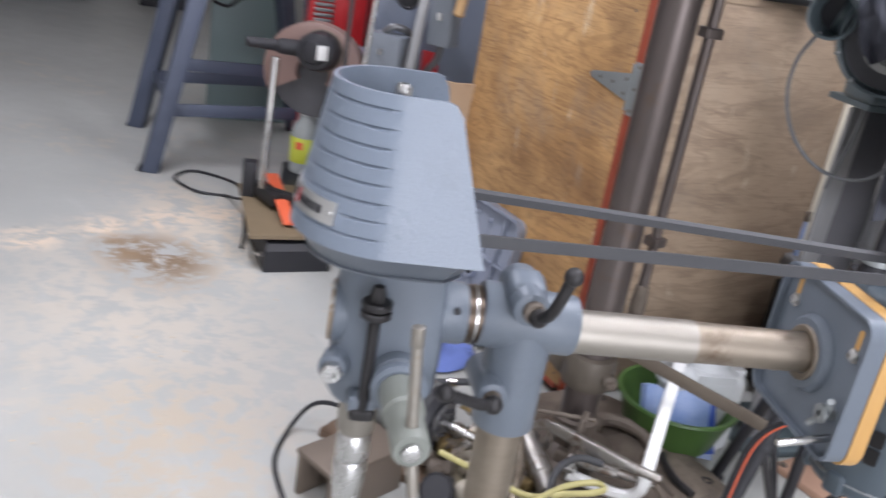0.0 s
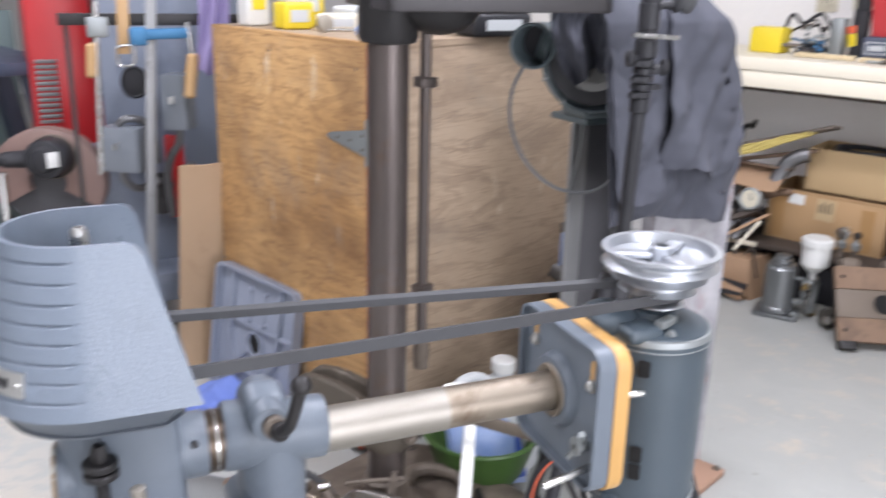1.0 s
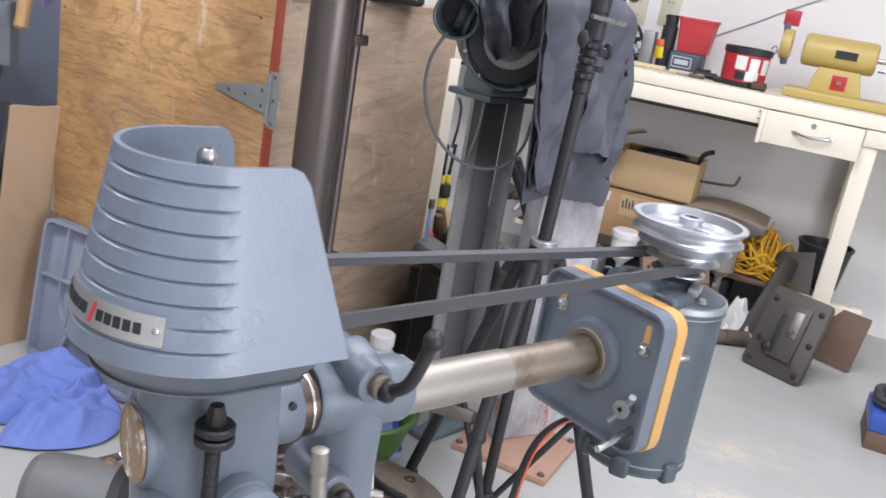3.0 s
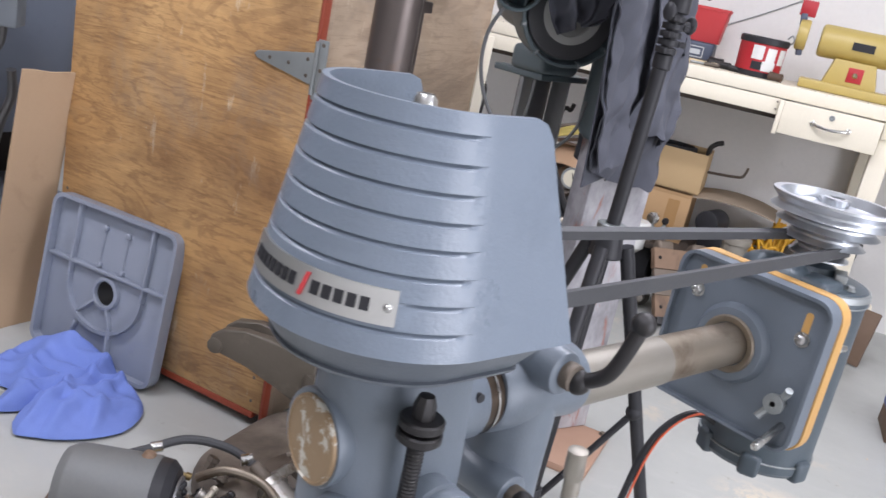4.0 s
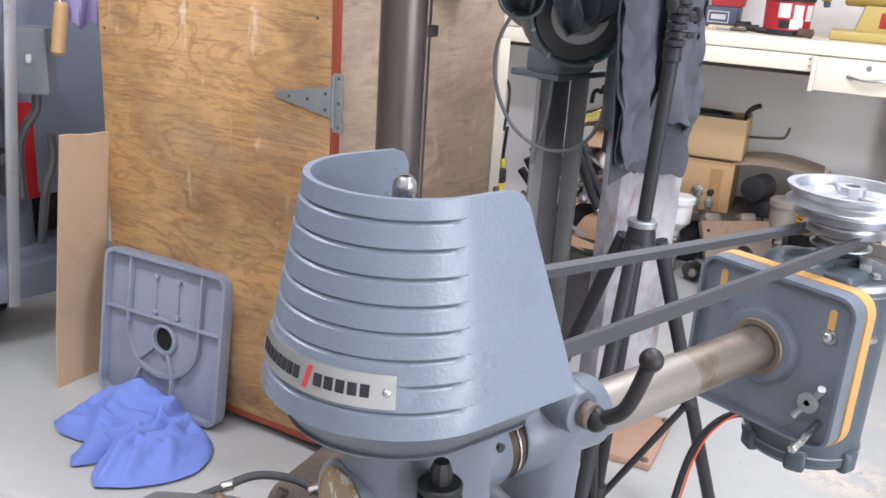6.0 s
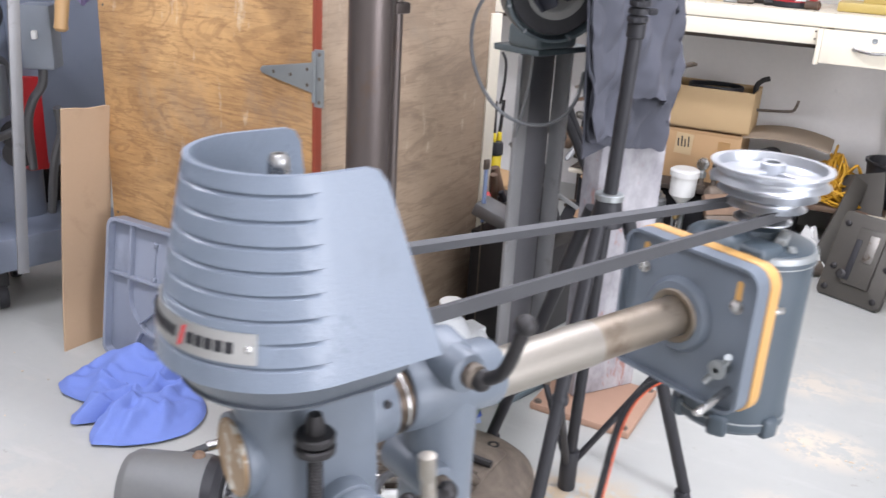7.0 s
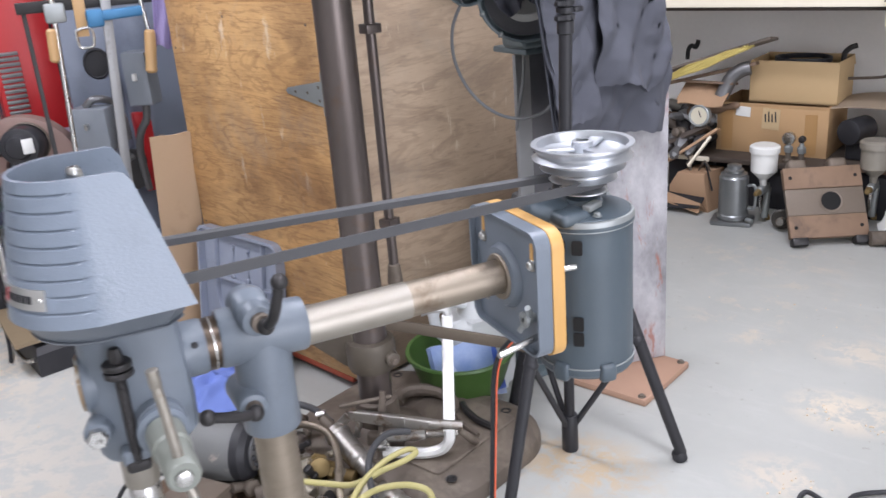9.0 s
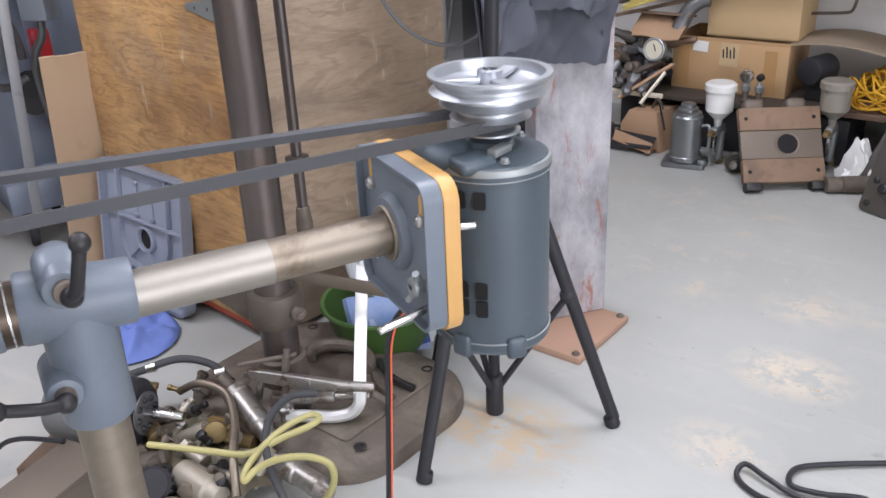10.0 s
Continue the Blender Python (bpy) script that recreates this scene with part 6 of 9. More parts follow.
    for s, n, r, length, mm, lab in ((0.62, 0.22, 0.020, 0.16, BLACK_IRON, "black tool holder on the bench"), (0.70, 0.26, 0.026, 0.10, BLACK_IRON, "black cast tool on the bench"), (0.74, 0.16, 0.008, 0.16, ZINC, "grey steel rod on the bench"), (0.24, 0.16, 0.022, 0.16, BLACK_IRON, "black tool handle on the bench"), (0.16, 0.10, 0.024, 0.09, BROWN_LEATHER, "brown worn tool grip on the bench"), (0.70, 0.14, 0.012, 0.10, IRON, "dark steel tool bit on the bench"), (0.46, 0.15, 0.017, 0.12, BLACK_IRON, "black tool handle on the bench"), (0.34, 0.13, 0.020, 0.07, BROWN_LEATHER, "brown worn tool grip on the bench"), (0.82, 0.20, 0.014, 0.14, BLACK_IRON, "black hand tool on the bench")):
        single("hand_tool", lathe(nb(), [(r * 0.6, 0), (r, 0.006), (r * 0.85, length * 0.5), (r, length - 0.006), (r * 0.5, length)], pose(0, 0, 0, 0, 90, 0), 16), mm, lab, "tool", m=bench_at(0.10 + 0.445 * (s - 0.395), n, TOP + 0.0005 + 0.7 * r, 0, 0, rng.uniform(-20, 20)) @ Matrix.Diagonal((0.62, 0.7, 0.7, 1)))


STICK = surf("pale_bare_wood", (0.68, 0.56, 0.36), (0.60, 0.48, 0.29), (0.6, 0.8), 0.0, 10, 150, 0.2, (0.40, 0.29, 0.16), (0.6, 0.72), 14, (0.6, 6, 6))
BROWN_LEATHER = surf("brown_worn_rubber", (0.10, 0.06, 0.04), (0.07, 0.045, 0.03), (0.6, 0.8), 0.0, 30, 200, 0.3)
bench_clutter()


def small_lathe():
    d = thing("bench_grinder", bench_at(-0.22, 0.26, TOP + 0.0005), "gold-painted small bench grinder with a red switch plate", "grinder")
    part("base", box(nb(), (0.42, 0.20, 0.035), at(-0.05, 0, 0.0175), 0.006), GOLD, d)
    part("pedestal", prism(nb(), [(-0.10, 0.03), (0.10, 0.03), (0.075, 0.13), (-0.075, 0.13)], 0.13, at(-0.02, 0.065, 0, 90), 0.008), GOLD, d)
    part("switch_plate", box(nb(), (0.055, 0.004, 0.055), at(-0.03, 0.067, 0.08), 0.002), LABEL_RED, d)
    part("switch", lathe(nb(), [(0.010, 0), (0.010, 0.006), (0.004, 0.014)], at(-0.03, 0.069, 0.08, -90), 16), CHROME, d)
    part("motor", rod(nb(), (0.13, 0, 0.185), (-0.14, 0, 0.185), 0.062, seg=36, soft=0.014), GOLD, d, "round gold motor housing")
    part("rating_plate", box(nb(), (0.08, 0.002, 0.03), at(-0.03, 0.0625, 0.185)), BLACK, d)
    part("shaft", rod(nb(), (-0.13, 0, 0.185), (-0.24, 0, 0.185), 0.010, seg=14), CHROME, d)
    part("wheel", rod(nb(), (-0.20, 0, 0.20), (-0.235, 0, 0.20), 0.062, seg=32, soft=0.004), BLACK_IRON, d, "dark grinding wheel")
    part("wheel_arm", box(nb(), (0.025, 0.03, 0.16), at(0.20, 0, 0.19, 0, 8, 0), 0.006), BLUE_STEEL, d)
    part("guard", rod(nb(), (0.175, 0, 0.19), (0.215, 0, 0.19), 0.058, seg=28, soft=0.006), GOLD, d)
    part("arm_plate", box(nb(), (0.06, 0.012, 0.06), at(0.20, -0.02, 0.29), 0.004), LABEL_RED, d)
    part("tool_rest", box(nb(), (0.10, 0.03, 0.012), at(-0.20, 0.085, 0.15), 0.003), CHROME, d)
    return d


small_lathe()


def wall_tools():
    single("tool_rail", rod(nb(), bp(0.33, 0.578, 1.462), bp(-0.35, 0.578, 1.462), 0.007, seg=12), ZINC, "bright steel tool rail on the wall", "rail")
    for k, s in enumerate((0.060, 0.090, 0.118, 0.146)):
        d = thing("pliers", bench_at(s, 0.568, 1.395, 0, 6 - 4 * k, 0), "pliers with dark grey grips hanging on the rail", "pliers", "pliers on the rail")
        for q in (-1, 1):
            part("grip", sweep(nb(), [(0.003 * q, 0, 0.075), (0.009 * q, 0, 0.045), (0.0085 * q, 0, 0.0), (0.005 * q, 0, -0.04)], 0.0065, 10), BLUE_STEEL, d)
        part("jaw", box(nb(), (0.02, 0.012, 0.035), at(0, 0, 0.088), 0.004), ORANGE if k % 2 else ZINC, d)
    for k, s in enumerate((0.425, 0.462, 0.498)):
        d = thing("long_pliers", bench_at(s, 0.580, 1.41, 0, 9 - 9 * k, 0), "long bare steel pliers hanging on the wall", "pliers", "long pliers on the wall")
        for q in (-1, 1):
            part("handle", sweep(nb(), [(0.003 * q, 0, 0.06), (0.008 * q, 0, 0.0), (0.007 * q, 0, -0.07), (0.003 * q, 0, -0.11)], 0.0045, 8), CHROME, d)
        part("jaw", box(nb(), (0.016, 0.010, 0.05), at(0, 0, 0.085), 0.003), ZINC, d)
    single("screwdriver", rod(nb(), bp(0.535, 0.58, 1.362), bp(0.515, 0.58, 1.48), 0.011, seg=14, soft=0.004), ORANGE, "orange-handled screwdriver hanging on the wall", "screwdriver")
    single("hanging_disc", lathe(nb(), [(0.075, 0), (0.075, 0.01), (0.02, 0.012)], bench_at(0.345, 0.596, 1.485, -90), 32), BLUE_STEEL, "dark blue round pan hanging on the wall", "pan")
    for k in range(5):
        single("wire_hook", sweep(nb(), [bp(0.30 + 0.02 * k, 0.585, 1.44), bp(0.302 + 0.02 * k, 0.57, 1.405), bp(0.296 + 0.02 * k, 0.57, 1.385), bp(0.29 + 0.02 * k, 0.58, 1.40)], 0.0025, 8), CHROME, "small bright wire hook on the wall", "hook", "wire hooks on the wall")
    single("wall_wire", sweep(nb(), [bp(0.318, 0.594, 1.120), bp(0.15, 0.594, 1.212), bp(-0.02, 0.594, 1.312), bp(-0.25, 0.594, 1.43)], 0.0028, 8), ZINC, "thin grey wire across the wall", "wire")


wall_tools()

# ---- under the bench ----


def open_box(name, m, w, dp, h, label, flaps=(), mat=None, t=0.006):
    """A cardboard carton without a top: four walls, floor and open flaps."""
    mat = mat or CARD
    d = thing(name, m, label, "cardboard box")
    part("bottom", box(nb(), (w, dp, t), at(0, 0, t / 2)), mat, d)
    for y in (-1, 1):
        part("wall", box(nb(), (w, t, h), at(0, y * (dp - t) / 2, h / 2), 0.001), mat, d)
    for x in (-1, 1):
        part("wall", box(nb(), (t, dp - 2 * t, h), at(x * (w - t) / 2, 0, h / 2), 0.001), mat, d)
    for kind, size, angle in flaps:
        if kind in "fb":
            y = (dp / 2) * (1 if kind == "f" else -1)
            part("flap", box(nb(), (w - 0.004, size, t * 0.8), at(0, y, h, angle if kind == "f" else -angle) @ at(0, size / 2 * (1 if kind == "f" else -1), 0)), mat, d)
        else:
            x = (w / 2) * (1 if kind == "r" else -1)
            part("flap", box(nb(), (size, dp - 0.004, t * 0.8), at(x, 0, h, 0, -angle if kind == "r" else angle) @ at(size / 2 * (1 if kind == "r" else -1), 0, 0)), mat, d)
    return d


def under_bench():
    rng = random.Random(21)
    d = thing("low_shelf", bench_at(0, 0, 0), "dark low shelf board on blocks under the bench", "shelf")
    part("board", box(nb(), (0.82, 0.48, 0.022), at(0.47, -0.33, 0.209), 0.003), DARK_BOARD, d)
    part("board", box(nb(), (0.46, 0.42, 0.022), at(-0.175, -0.36, 0.209), 0.003), BROWN_BOARD, d)
    part("edge_strip", box(nb(), (0.24, 0.012, 0.020), at(0.76, -0.083, 0.2105), 0.002), CREAM, d, "cream edge of the shelf")
    for x in (-0.36, 0.24, 0.86):
        part("block", box(nb(), (0.04, 0.3, 0.197), at(x, -0.36, 0.0985), 0.003), DARK_BOARD, d)
    # carton on the shelf, a second one set on it
    m = bench_at(0.432, 0.22, 0.2205) @ at(0, -0.14, 0)
    big = open_box("large_carton", m, 0.462, 0.28, 0.212, "worn open cardboard carton with a taped label", (("f", 0.03, -100),), CARD_BIG)
    grid = [[Vector((-0.231 - 0.031 * i, -0.13 + 0.026 * j + 0.004 * i, 0.214 + 0.007 * i - 0.0007 * i * i + 0.006 * math.sin(0.4 * j + 0.2 * i))) for j in range(11)] for i in range(12)]
    part("flap", sheet(nb(), grid, 0.004), CARD_GREY, big, "bent grey-brown carton flap")
    for x in (-0.165, 0.185):
        part("packing_tape", box(nb(), (0.05, 0.0015, 0.17), at(x, 0.1412, 0.095)), TAPE, big, "shiny brown tape")
    part("white_label", box(nb(), (0.062, 0.0015, 0.042), at(0.117, 0.1418, 0.176, 0, -4, 0)), WHITE, big)
    part("paper_label", box(nb(), (0.072, 0.0015, 0.088), at(-0.001, 0.1418, 0.150, 0, -3, 0)), TAPE_PALE, big)
    for k in range(4):
        part("ink_bar", box(nb(), (0.006, 0.001, 0.034 + 0.010 * (k % 2)), at(0.022 - 0.014 * k, 0.1428, 0.154 + 0.006 * (k % 2), 0, 4, 0)), BLACK, big)
    up = bench_at(0.360, 0.245, 0.436) @ at(0, -0.115, 0)
    open_box("small_carton", up, 0.355, 0.225, 0.172, "plain open cardboard carton set on a larger one", (("b", 0.05, -60),))
    single("wire_coil", sweep(nb(), [Vector((0.11 * math.cos(0.5 * k), 0.08 * math.sin(0.5 * k), 0.006 * math.sin(0.37 * k))) for k in range(40)], 0.006, 8, 3), BLACK, "coil of black cable in a carton", "cable", m=up @ at(0.0, -0.01, 0.165))
    single("bent_rod", sweep(nb(), [(0, 0, 0), (0.06, 0, 0.005), (0.13, 0, 0.012), (0.16, 0, 0.022), (0.172, 0, 0.062)], 0.006, 8), IRON, "dark bent steel rod sticking out of a carton", "rod", m=up @ at(-0.165, -0.03, 0.085, 0, 0, 176))
    single("hook_tool", sweep(nb(), [(0, 0, 0), (0.0, 0.01, 0.05), (-0.02, 0.01, 0.075), (-0.045, 0.0, 0.085)], 0.011, 8), BLACK_IRON, "dark hooked tool standing in a carton", "tool", m=up @ at(-0.165, 0.0, 0.14))
    # left of the cartons: boards, cords and scrap, piled on the shelf
    def plank(a, b, wdt, thick, mat, label, roll=0):
        a, b = Vector(a), Vector(b)
        single("scrap_board", box(nb(), (thick, wdt, (b - a).length), at(0, 0, (b - a).length / 2), 0.002), mat, label, "board", "scrap boards", m=along(a, b) @ pose(0, 0, 0, 0, 0, roll))
    plank(bp(0.92, 0.22, 0.545), bp(0.435, 0.22, 0.705), 0.09, 0.012, GREY_BOARD, "grey weathered board lying across the heap", 80)
    plank(bp(0.90, 0.20, 0.50), bp(0.50, 0.24, 0.60), 0.10, 0.014, BROWN_BOARD, "brown scrap board on the heap under the bench", 85)
    plank(bp(0.82, 0.17, 0.525), bp(0.58, 0.20, 0.515), 0.10, 0.010, BROWN_BOARD, "brown scrap board lying flat on the heap", 80)
    plank(bp(0.81, 0.05, 0.195), bp(0.62, 0.13, 0.335), 0.11, 0.012, CARD_DARK, "brown cardboard strip slanting out of the heap", 75)
    plank(bp(0.83, 0.07, 0.25), bp(0.66, 0.12, 0.34), 0.08, 0.02, DARK_BOARD, "dark scrap board slanting out of the heap", 60)
    plank(bp(0.690, -0.02, 0.20), bp(0.622, 0.05, 0.32), 0.016, 0.010, CREAM, "cream painted stick leaning on the heap", 40)
    for k in range(16):
        j1, j2, j3 = rng.uniform(-0.011, 0.011), rng.uniform(-0.011, 0.011), rng.uniform(-0.011, 0.011)
        single("straw_cord", sweep(nb(), [bp(0.84, 0.11 + j1, 0.545 + j2), bp(0.75 + j3, 0.10 + j2, 0.582 + 1.6 * j1), bp(0.67, 0.12 + j1, 0.615 + 1.6 * j3), bp(0.59 + j2, 0.13 + j3, 0.648 + j1), bp(0.515 - 2 * j1, 0.15 + j2, 0.675 + j3)], 0.0040, 6), CORD_PALE, "pale yellow cord bundled over the heap", "cord", "pale yellow cords")
    single("card_scrap", sheet(nb(), [[bp(0.80 - 0.03 * i, 0.08 + 0.018 * j, 0.44 + 0.010 * j + 0.006 * math.sin(0.9 * i)) for j in range(8)] for i in range(8)], 0.005), CARD_DARK, "torn piece of brown cardboard in the heap", "cardboard")
    single("card_scrap", sheet(nb(), [[bp(0.86 - 0.03 * i, -0.06 + 0.02 * j, 0.008 + 0.010 * j + 0.003 * i) for j in range(7)] for i in range(9)], 0.005), BLACK, "thin black tray lying on the floor", "tray")
    single("pipe_elbow", sweep(nb(), [bp(0.625, 0.16, 0.465), bp(0.612, 0.17, 0.50), bp(0.590, 0.18, 0.545), bp(0.555, 0.19, 0.575), bp(0.52, 0.20, 0.585)], 0.030, 14), SHINY_GREY, "grey steel pipe elbow on the heap", "pipe")
    disc = thing("gauge_disc", along(bp(0.686, 0.08, 0.397), bp(0.72, -0.6, 0.50)), "pale grey round gauge in the heap", "gauge")
    part("dial", lathe(nb(), [(0.044, -0.02), (0.047, -0.016), (0.047, 0.008), (0.042, 0.011), (0.038, 0.007), (0.001, 0.007)], Matrix(), 32), ZINC, disc)
    part("dial_face", lathe(nb(), [(0.036, 0.0072), (0.001, 0.0082)], Matrix(), 28, False), IVORY, disc)
    part("needle", box(nb(), (0.004, 0.03, 0.002), at(0.004, 0.008, 0.0095, 0, 0, 25)), BLACK, disc)
    single("toggle_tool", sweep(nb(), [bp(0.865, 0.36, 0.585), bp(0.860, 0.36, 0.63), bp(0.845, 0.36, 0.645), bp(0.825, 0.36, 0.64), bp(0.815, 0.36, 0.67)], 0.010, 8), BLACK_IRON, "black forked tool standing in the heap", "tool")
    for k in range(46):
        sx, nx = rng.uniform(0.66, 0.93), rng.uniform(0.10, 0.36)
        top = 0.26 + 0.22 * (1 - abs(sx - 0.76) / 0.24)
        z = rng.uniform(0.26, max(0.29, top))
        r, l = rng.uniform(0.016, 0.042), rng.uniform(0.05, 0.14)
        mm, lab = rng.choice(((BLACK_IRON, "black machine part in the heap"), (IRON, "brown iron part in the heap"), (GREY_IRON, "greasy grey iron part in the heap"), (SHINY_GREY, "grey steel part in the heap"), (RUST, "rusty steel part in the heap"), (PALE_STEEL, "pale worn steel part in the heap")))
        single("machine_part", lathe(nb(), [(r * 0.5, 0), (r, 0.006), (r, l * rng.uniform(0.2, 0.5)), (r * rng.uniform(0.5, 0.8), l * 0.55), (r * 0.75, l * 0.9), (r * 0.4, l)], pose(0, 0, 0, 0, 90, 0), rng.choice((6, 16, 20))), mm, lab, "machine part", "machine parts in the heap", m=bench_at(sx, nx, z, rng.uniform(-30, 30), rng.uniform(-40, 40), rng.uniform(0, 360)))
    for k in range(5):
        sx, nx = rng.uniform(0.62, 0.84), rng.uniform(0.0, 0.07)
        pts = [bp(sx + rng.uniform(-0.09, 0.09), nx + rng.uniform(-0.03, 0.03), rng.uniform(0.02, 0.24)) for q in range(4)]
        single("loose_wire", sweep(nb(), pts, rng.uniform(0.003, 0.005), 6), rng.choice((BLACK, RUBBER, IRON)), "dark wire tangled in the heap", "wire", "tangled wires")
    c = thing("floor_carton", bench_at(0.69, 0.09, 0.0, 0, 0, -10) @ Matrix.Diagonal((0.86, 1, 0.95, 1)), "crushed brown cardboard box lying on the floor", "cardboard box")
    bm = prism(nb(), [(-0.12, 0.0), (0.115, 0.0), (0.105, 0.10), (0.06, 0.165), (-0.09, 0.175)], 0.16, at(0, 0.08, 0, 90), 0.004)
    part("body", bm, CARD_DARK, c)
    part("flap", sheet(nb(), [[Vector((-0.11 + 0.03 * i, 0.085 + 0.012 * j, 0.015 + 0.012 * j * (j < 4) + 0.004 * i)) for j in range(6)] for i in range(8)], 0.004), CARD_DARK, c)
    g = thing("pulley_casting", bench_at(0.265, -0.09, 0.0), "small grey iron pulley casting on the floor", "casting")
    part("wheel", lathe(nb(), [(0.012, 0), (0.040, 0.004), (0.034, 0.014), (0.040, 0.024), (0.012, 0.028)], at(0.0, 0.0, 0.0405, 80, 0, 20), 28), GREY_IRON, g)
    part("hub", rod(nb(), (0.0, 0.035, 0.045), (0.0, -0.05, 0.035), 0.016, seg=18, soft=0.003), WORN_STEEL, g)
    # bottle jack
    j = thing("bottle_jack", bench_at(0.470, -0.075, 0.0, 0, 0, 12), "grey-green hydraulic bottle jack on the floor", "jack")
    part("foot", prism(nb(), rounded(0.165, 0.12, 0.015, 4), 0.02, Matrix(), 0.004), JACK, j)
    part("cylinder", lathe(nb(), [(0.055, 0.02), (0.062, 0.024), (0.062, 0.04), (0.058, 0.045), (0.058, 0.195), (0.052, 0.203), (0.052, 0.21), (0.040, 0.214)], Matrix(), 40), JACK, j)
    part("ram_head", lathe(nb(), [(0.030, 0.212), (0.038, 0.216), (0.038, 0.226), (0.028, 0.230), (0.028, 0.243), (0.022, 0.246)], Matrix(), 28), JACK, j)
    part("handle", sweep(nb(), [(-0.058, 0.02, 0.165), (-0.085, 0.03, 0.168), (-0.09, 0.03, 0.12), (-0.085, 0.03, 0.075), (-0.06, 0.02, 0.07)], 0.006, 8), ZINC, j)
    part("valve", rod(nb(), (-0.06, 0.045, 0.03), (-0.085, 0.06, 0.03), 0.010, seg=12, soft=0.002), ZINC, j)
    # two spray guns
    for s, n, z, cup, lab in ((0.360, -0.05, 0.0, WHITE, "paint spray gun with a white plastic cup"), (-0.022, 0.05, 0.028, SMOKY, "paint spray gun with a smoky plastic cup")):
        g = thing("spray_gun", bench_at(s, n, z), lab, "spray gun", "paint spray guns")
        part("cup", lathe(nb(), [(0.012, 0.165), (0.016, 0.19), (0.050, 0.225), (0.052, 0.30), (0.058, 0.302), (0.058, 0.325), (0.048, 0.332)], Matrix(), 32), cup, g)
        part("gun_body", box(nb(), (0.028, 0.10, 0.032), at(0, 0.0, 0.15), 0.008, 3), ZINC, g)
        part("grip", box(nb(), (0.025, 0.032, 0.13), at(0, -0.045, 0.08, 14), 0.009, 3), ZINC, g)
        part("nozzle", rod(nb(), (0, 0.05, 0.15), (0, 0.085, 0.15), 0.014, 0.009, 16, 0.002), BRASS, g)
        part("air_fitting", rod(nb(), (0, -0.062, 0.018), (0, -0.07, 0.0), 0.012, seg=12), BRASS, g)
        part("trigger", sweep(nb(), [(0, 0.02, 0.145), (0, 0.028, 0.10), (0, 0.012, 0.06)], 0.006, 8), CHROME, g)
    for s, n, lab in ((0.322, 0.12, "small air regulator with a bright gauge"), (0.270, 0.12, "dark brass air fitting standing up")):
        g = thing("air_fitting", bench_at(s, n, 0.2205), lab, "air fitting", "air fittings")
        part("stem", lathe(nb(), [(0.02, 0), (0.02, 0.012), (0.012, 0.016), (0.011, 0.05)], Matrix(), 14), IRON, g)
        part("nut", lathe(nb(), [(0.016, 0.042), (0.018, 0.046), (0.018, 0.066), (0.012, 0.07), (0.008, 0.085)], Matrix(), 6), ZINC, g)
        part("gauge", rod(nb(), (0, 0.012, 0.10), (0, -0.012, 0.10), 0.026 if s > 0.3 else 0.014, seg=24, soft=0.003), CHROME if s > 0.3 else BLACK_IRON, g)
    # rusty bored plate leaning on the shelf
    bl, br = Vector((2.548, 2.116, 0.03)), Vector((2.800, 1.979, 0.03))
    u = (br - bl).normalized()
    back = Vector((-u.y, u.x, 0))
    if back.dot(N) < 0:
        back = -back
    v = (Vector((0, 0, 1)) * 0.84 + back * 0.54).normalized()
    m = Matrix.Translation((bl + br) / 2) @ Matrix((u, v, u.cross(v))).transposed().to_4x4()
    g = thing("bored_plate", m, "rusty steel plate with a large bore, leaning under the bench", "steel plate")
    n_out = -1 if (u.cross(v)).dot(back) > 0 else 1
    for y0, y1, mm in ((0.0, 0.0865, RUST), (0.0875, 0.1905, RUST_DARK), (0.1915, 0.275, RUST)):
        part("plank", box(nb(), (0.288, y1 - y0, 0.03 if mm is RUST else 0.024), at(0, (y0 + y1) / 2, 0), 0.003), mm, g)
    part("bore_ring", lathe(nb(), [(0.036, 0.010), (0.046, 0.0145), (0.044, 0.0155), (0.034, 0.013)], at(0.02, 0.139, 0, 0 if n_out > 0 else 180), 32, False), RUST_DARK, g)
    # bore and bolt holes are black discs coloured as shaded hollows
    part("bore", lathe(nb(), [(0.036, 0.0122), (0.036, 0.0138), (0.001, 0.0138)], at(0.02, 0.139, 0, 0 if n_out > 0 else 180), 32), VOID, g)
    for x in (-0.12, 0.12):
        for y in (0.04, 0.235):
            part("bolt_hole", lathe(nb(), [(0.007, 0.0145), (0.007, 0.0156), (0.001, 0.0156)], at(x, y, 0, 0 if n_out > 0 else 180), 14), VOID, g)
    for x in (-0.08, 0.07):
        part("lug", box(nb(), (0.07, 0.05, 0.06), at(x, 0.29, -0.03 * n_out), 0.016, 3), RUST_DARK, g)
    for x in (-0.11, 0.12):
        part("foot_bar", box(nb(), (0.06, 0.03, 0.05), at(x, -0.014, 0.0), 0.006), BLACK_IRON, g)
    single("pipe_stub", lathe(nb(), [(0.018, 0), (0.028, 0.003), (0.028, 0.05), (0.024, 0.055), (0.030, 0.06), (0.030, 0.15), (0.024, 0.155)], pose(0, 0, 0, 0, 90, 0), 24), IRON, "brown iron pipe stub on the floor", "pipe", m=Matrix.Translation((2.775, 1.955, 0.031)) @ pose(0, 0, 0, 0, 0, -32))
    # leaning machined cover with slots, a board behind it
    bl, br = Vector((2.752, 1.785, 0.0)), Vector((2.756, 1.562, 0.0))
    u = (br - bl).normalized()
    back = Vector((-u.y, u.x, 0))
    if back.dot(N) < 0:
        back = -back
    v = (Vector((0, 0, 1)) * 0.94 + back * 0.34).normalized()
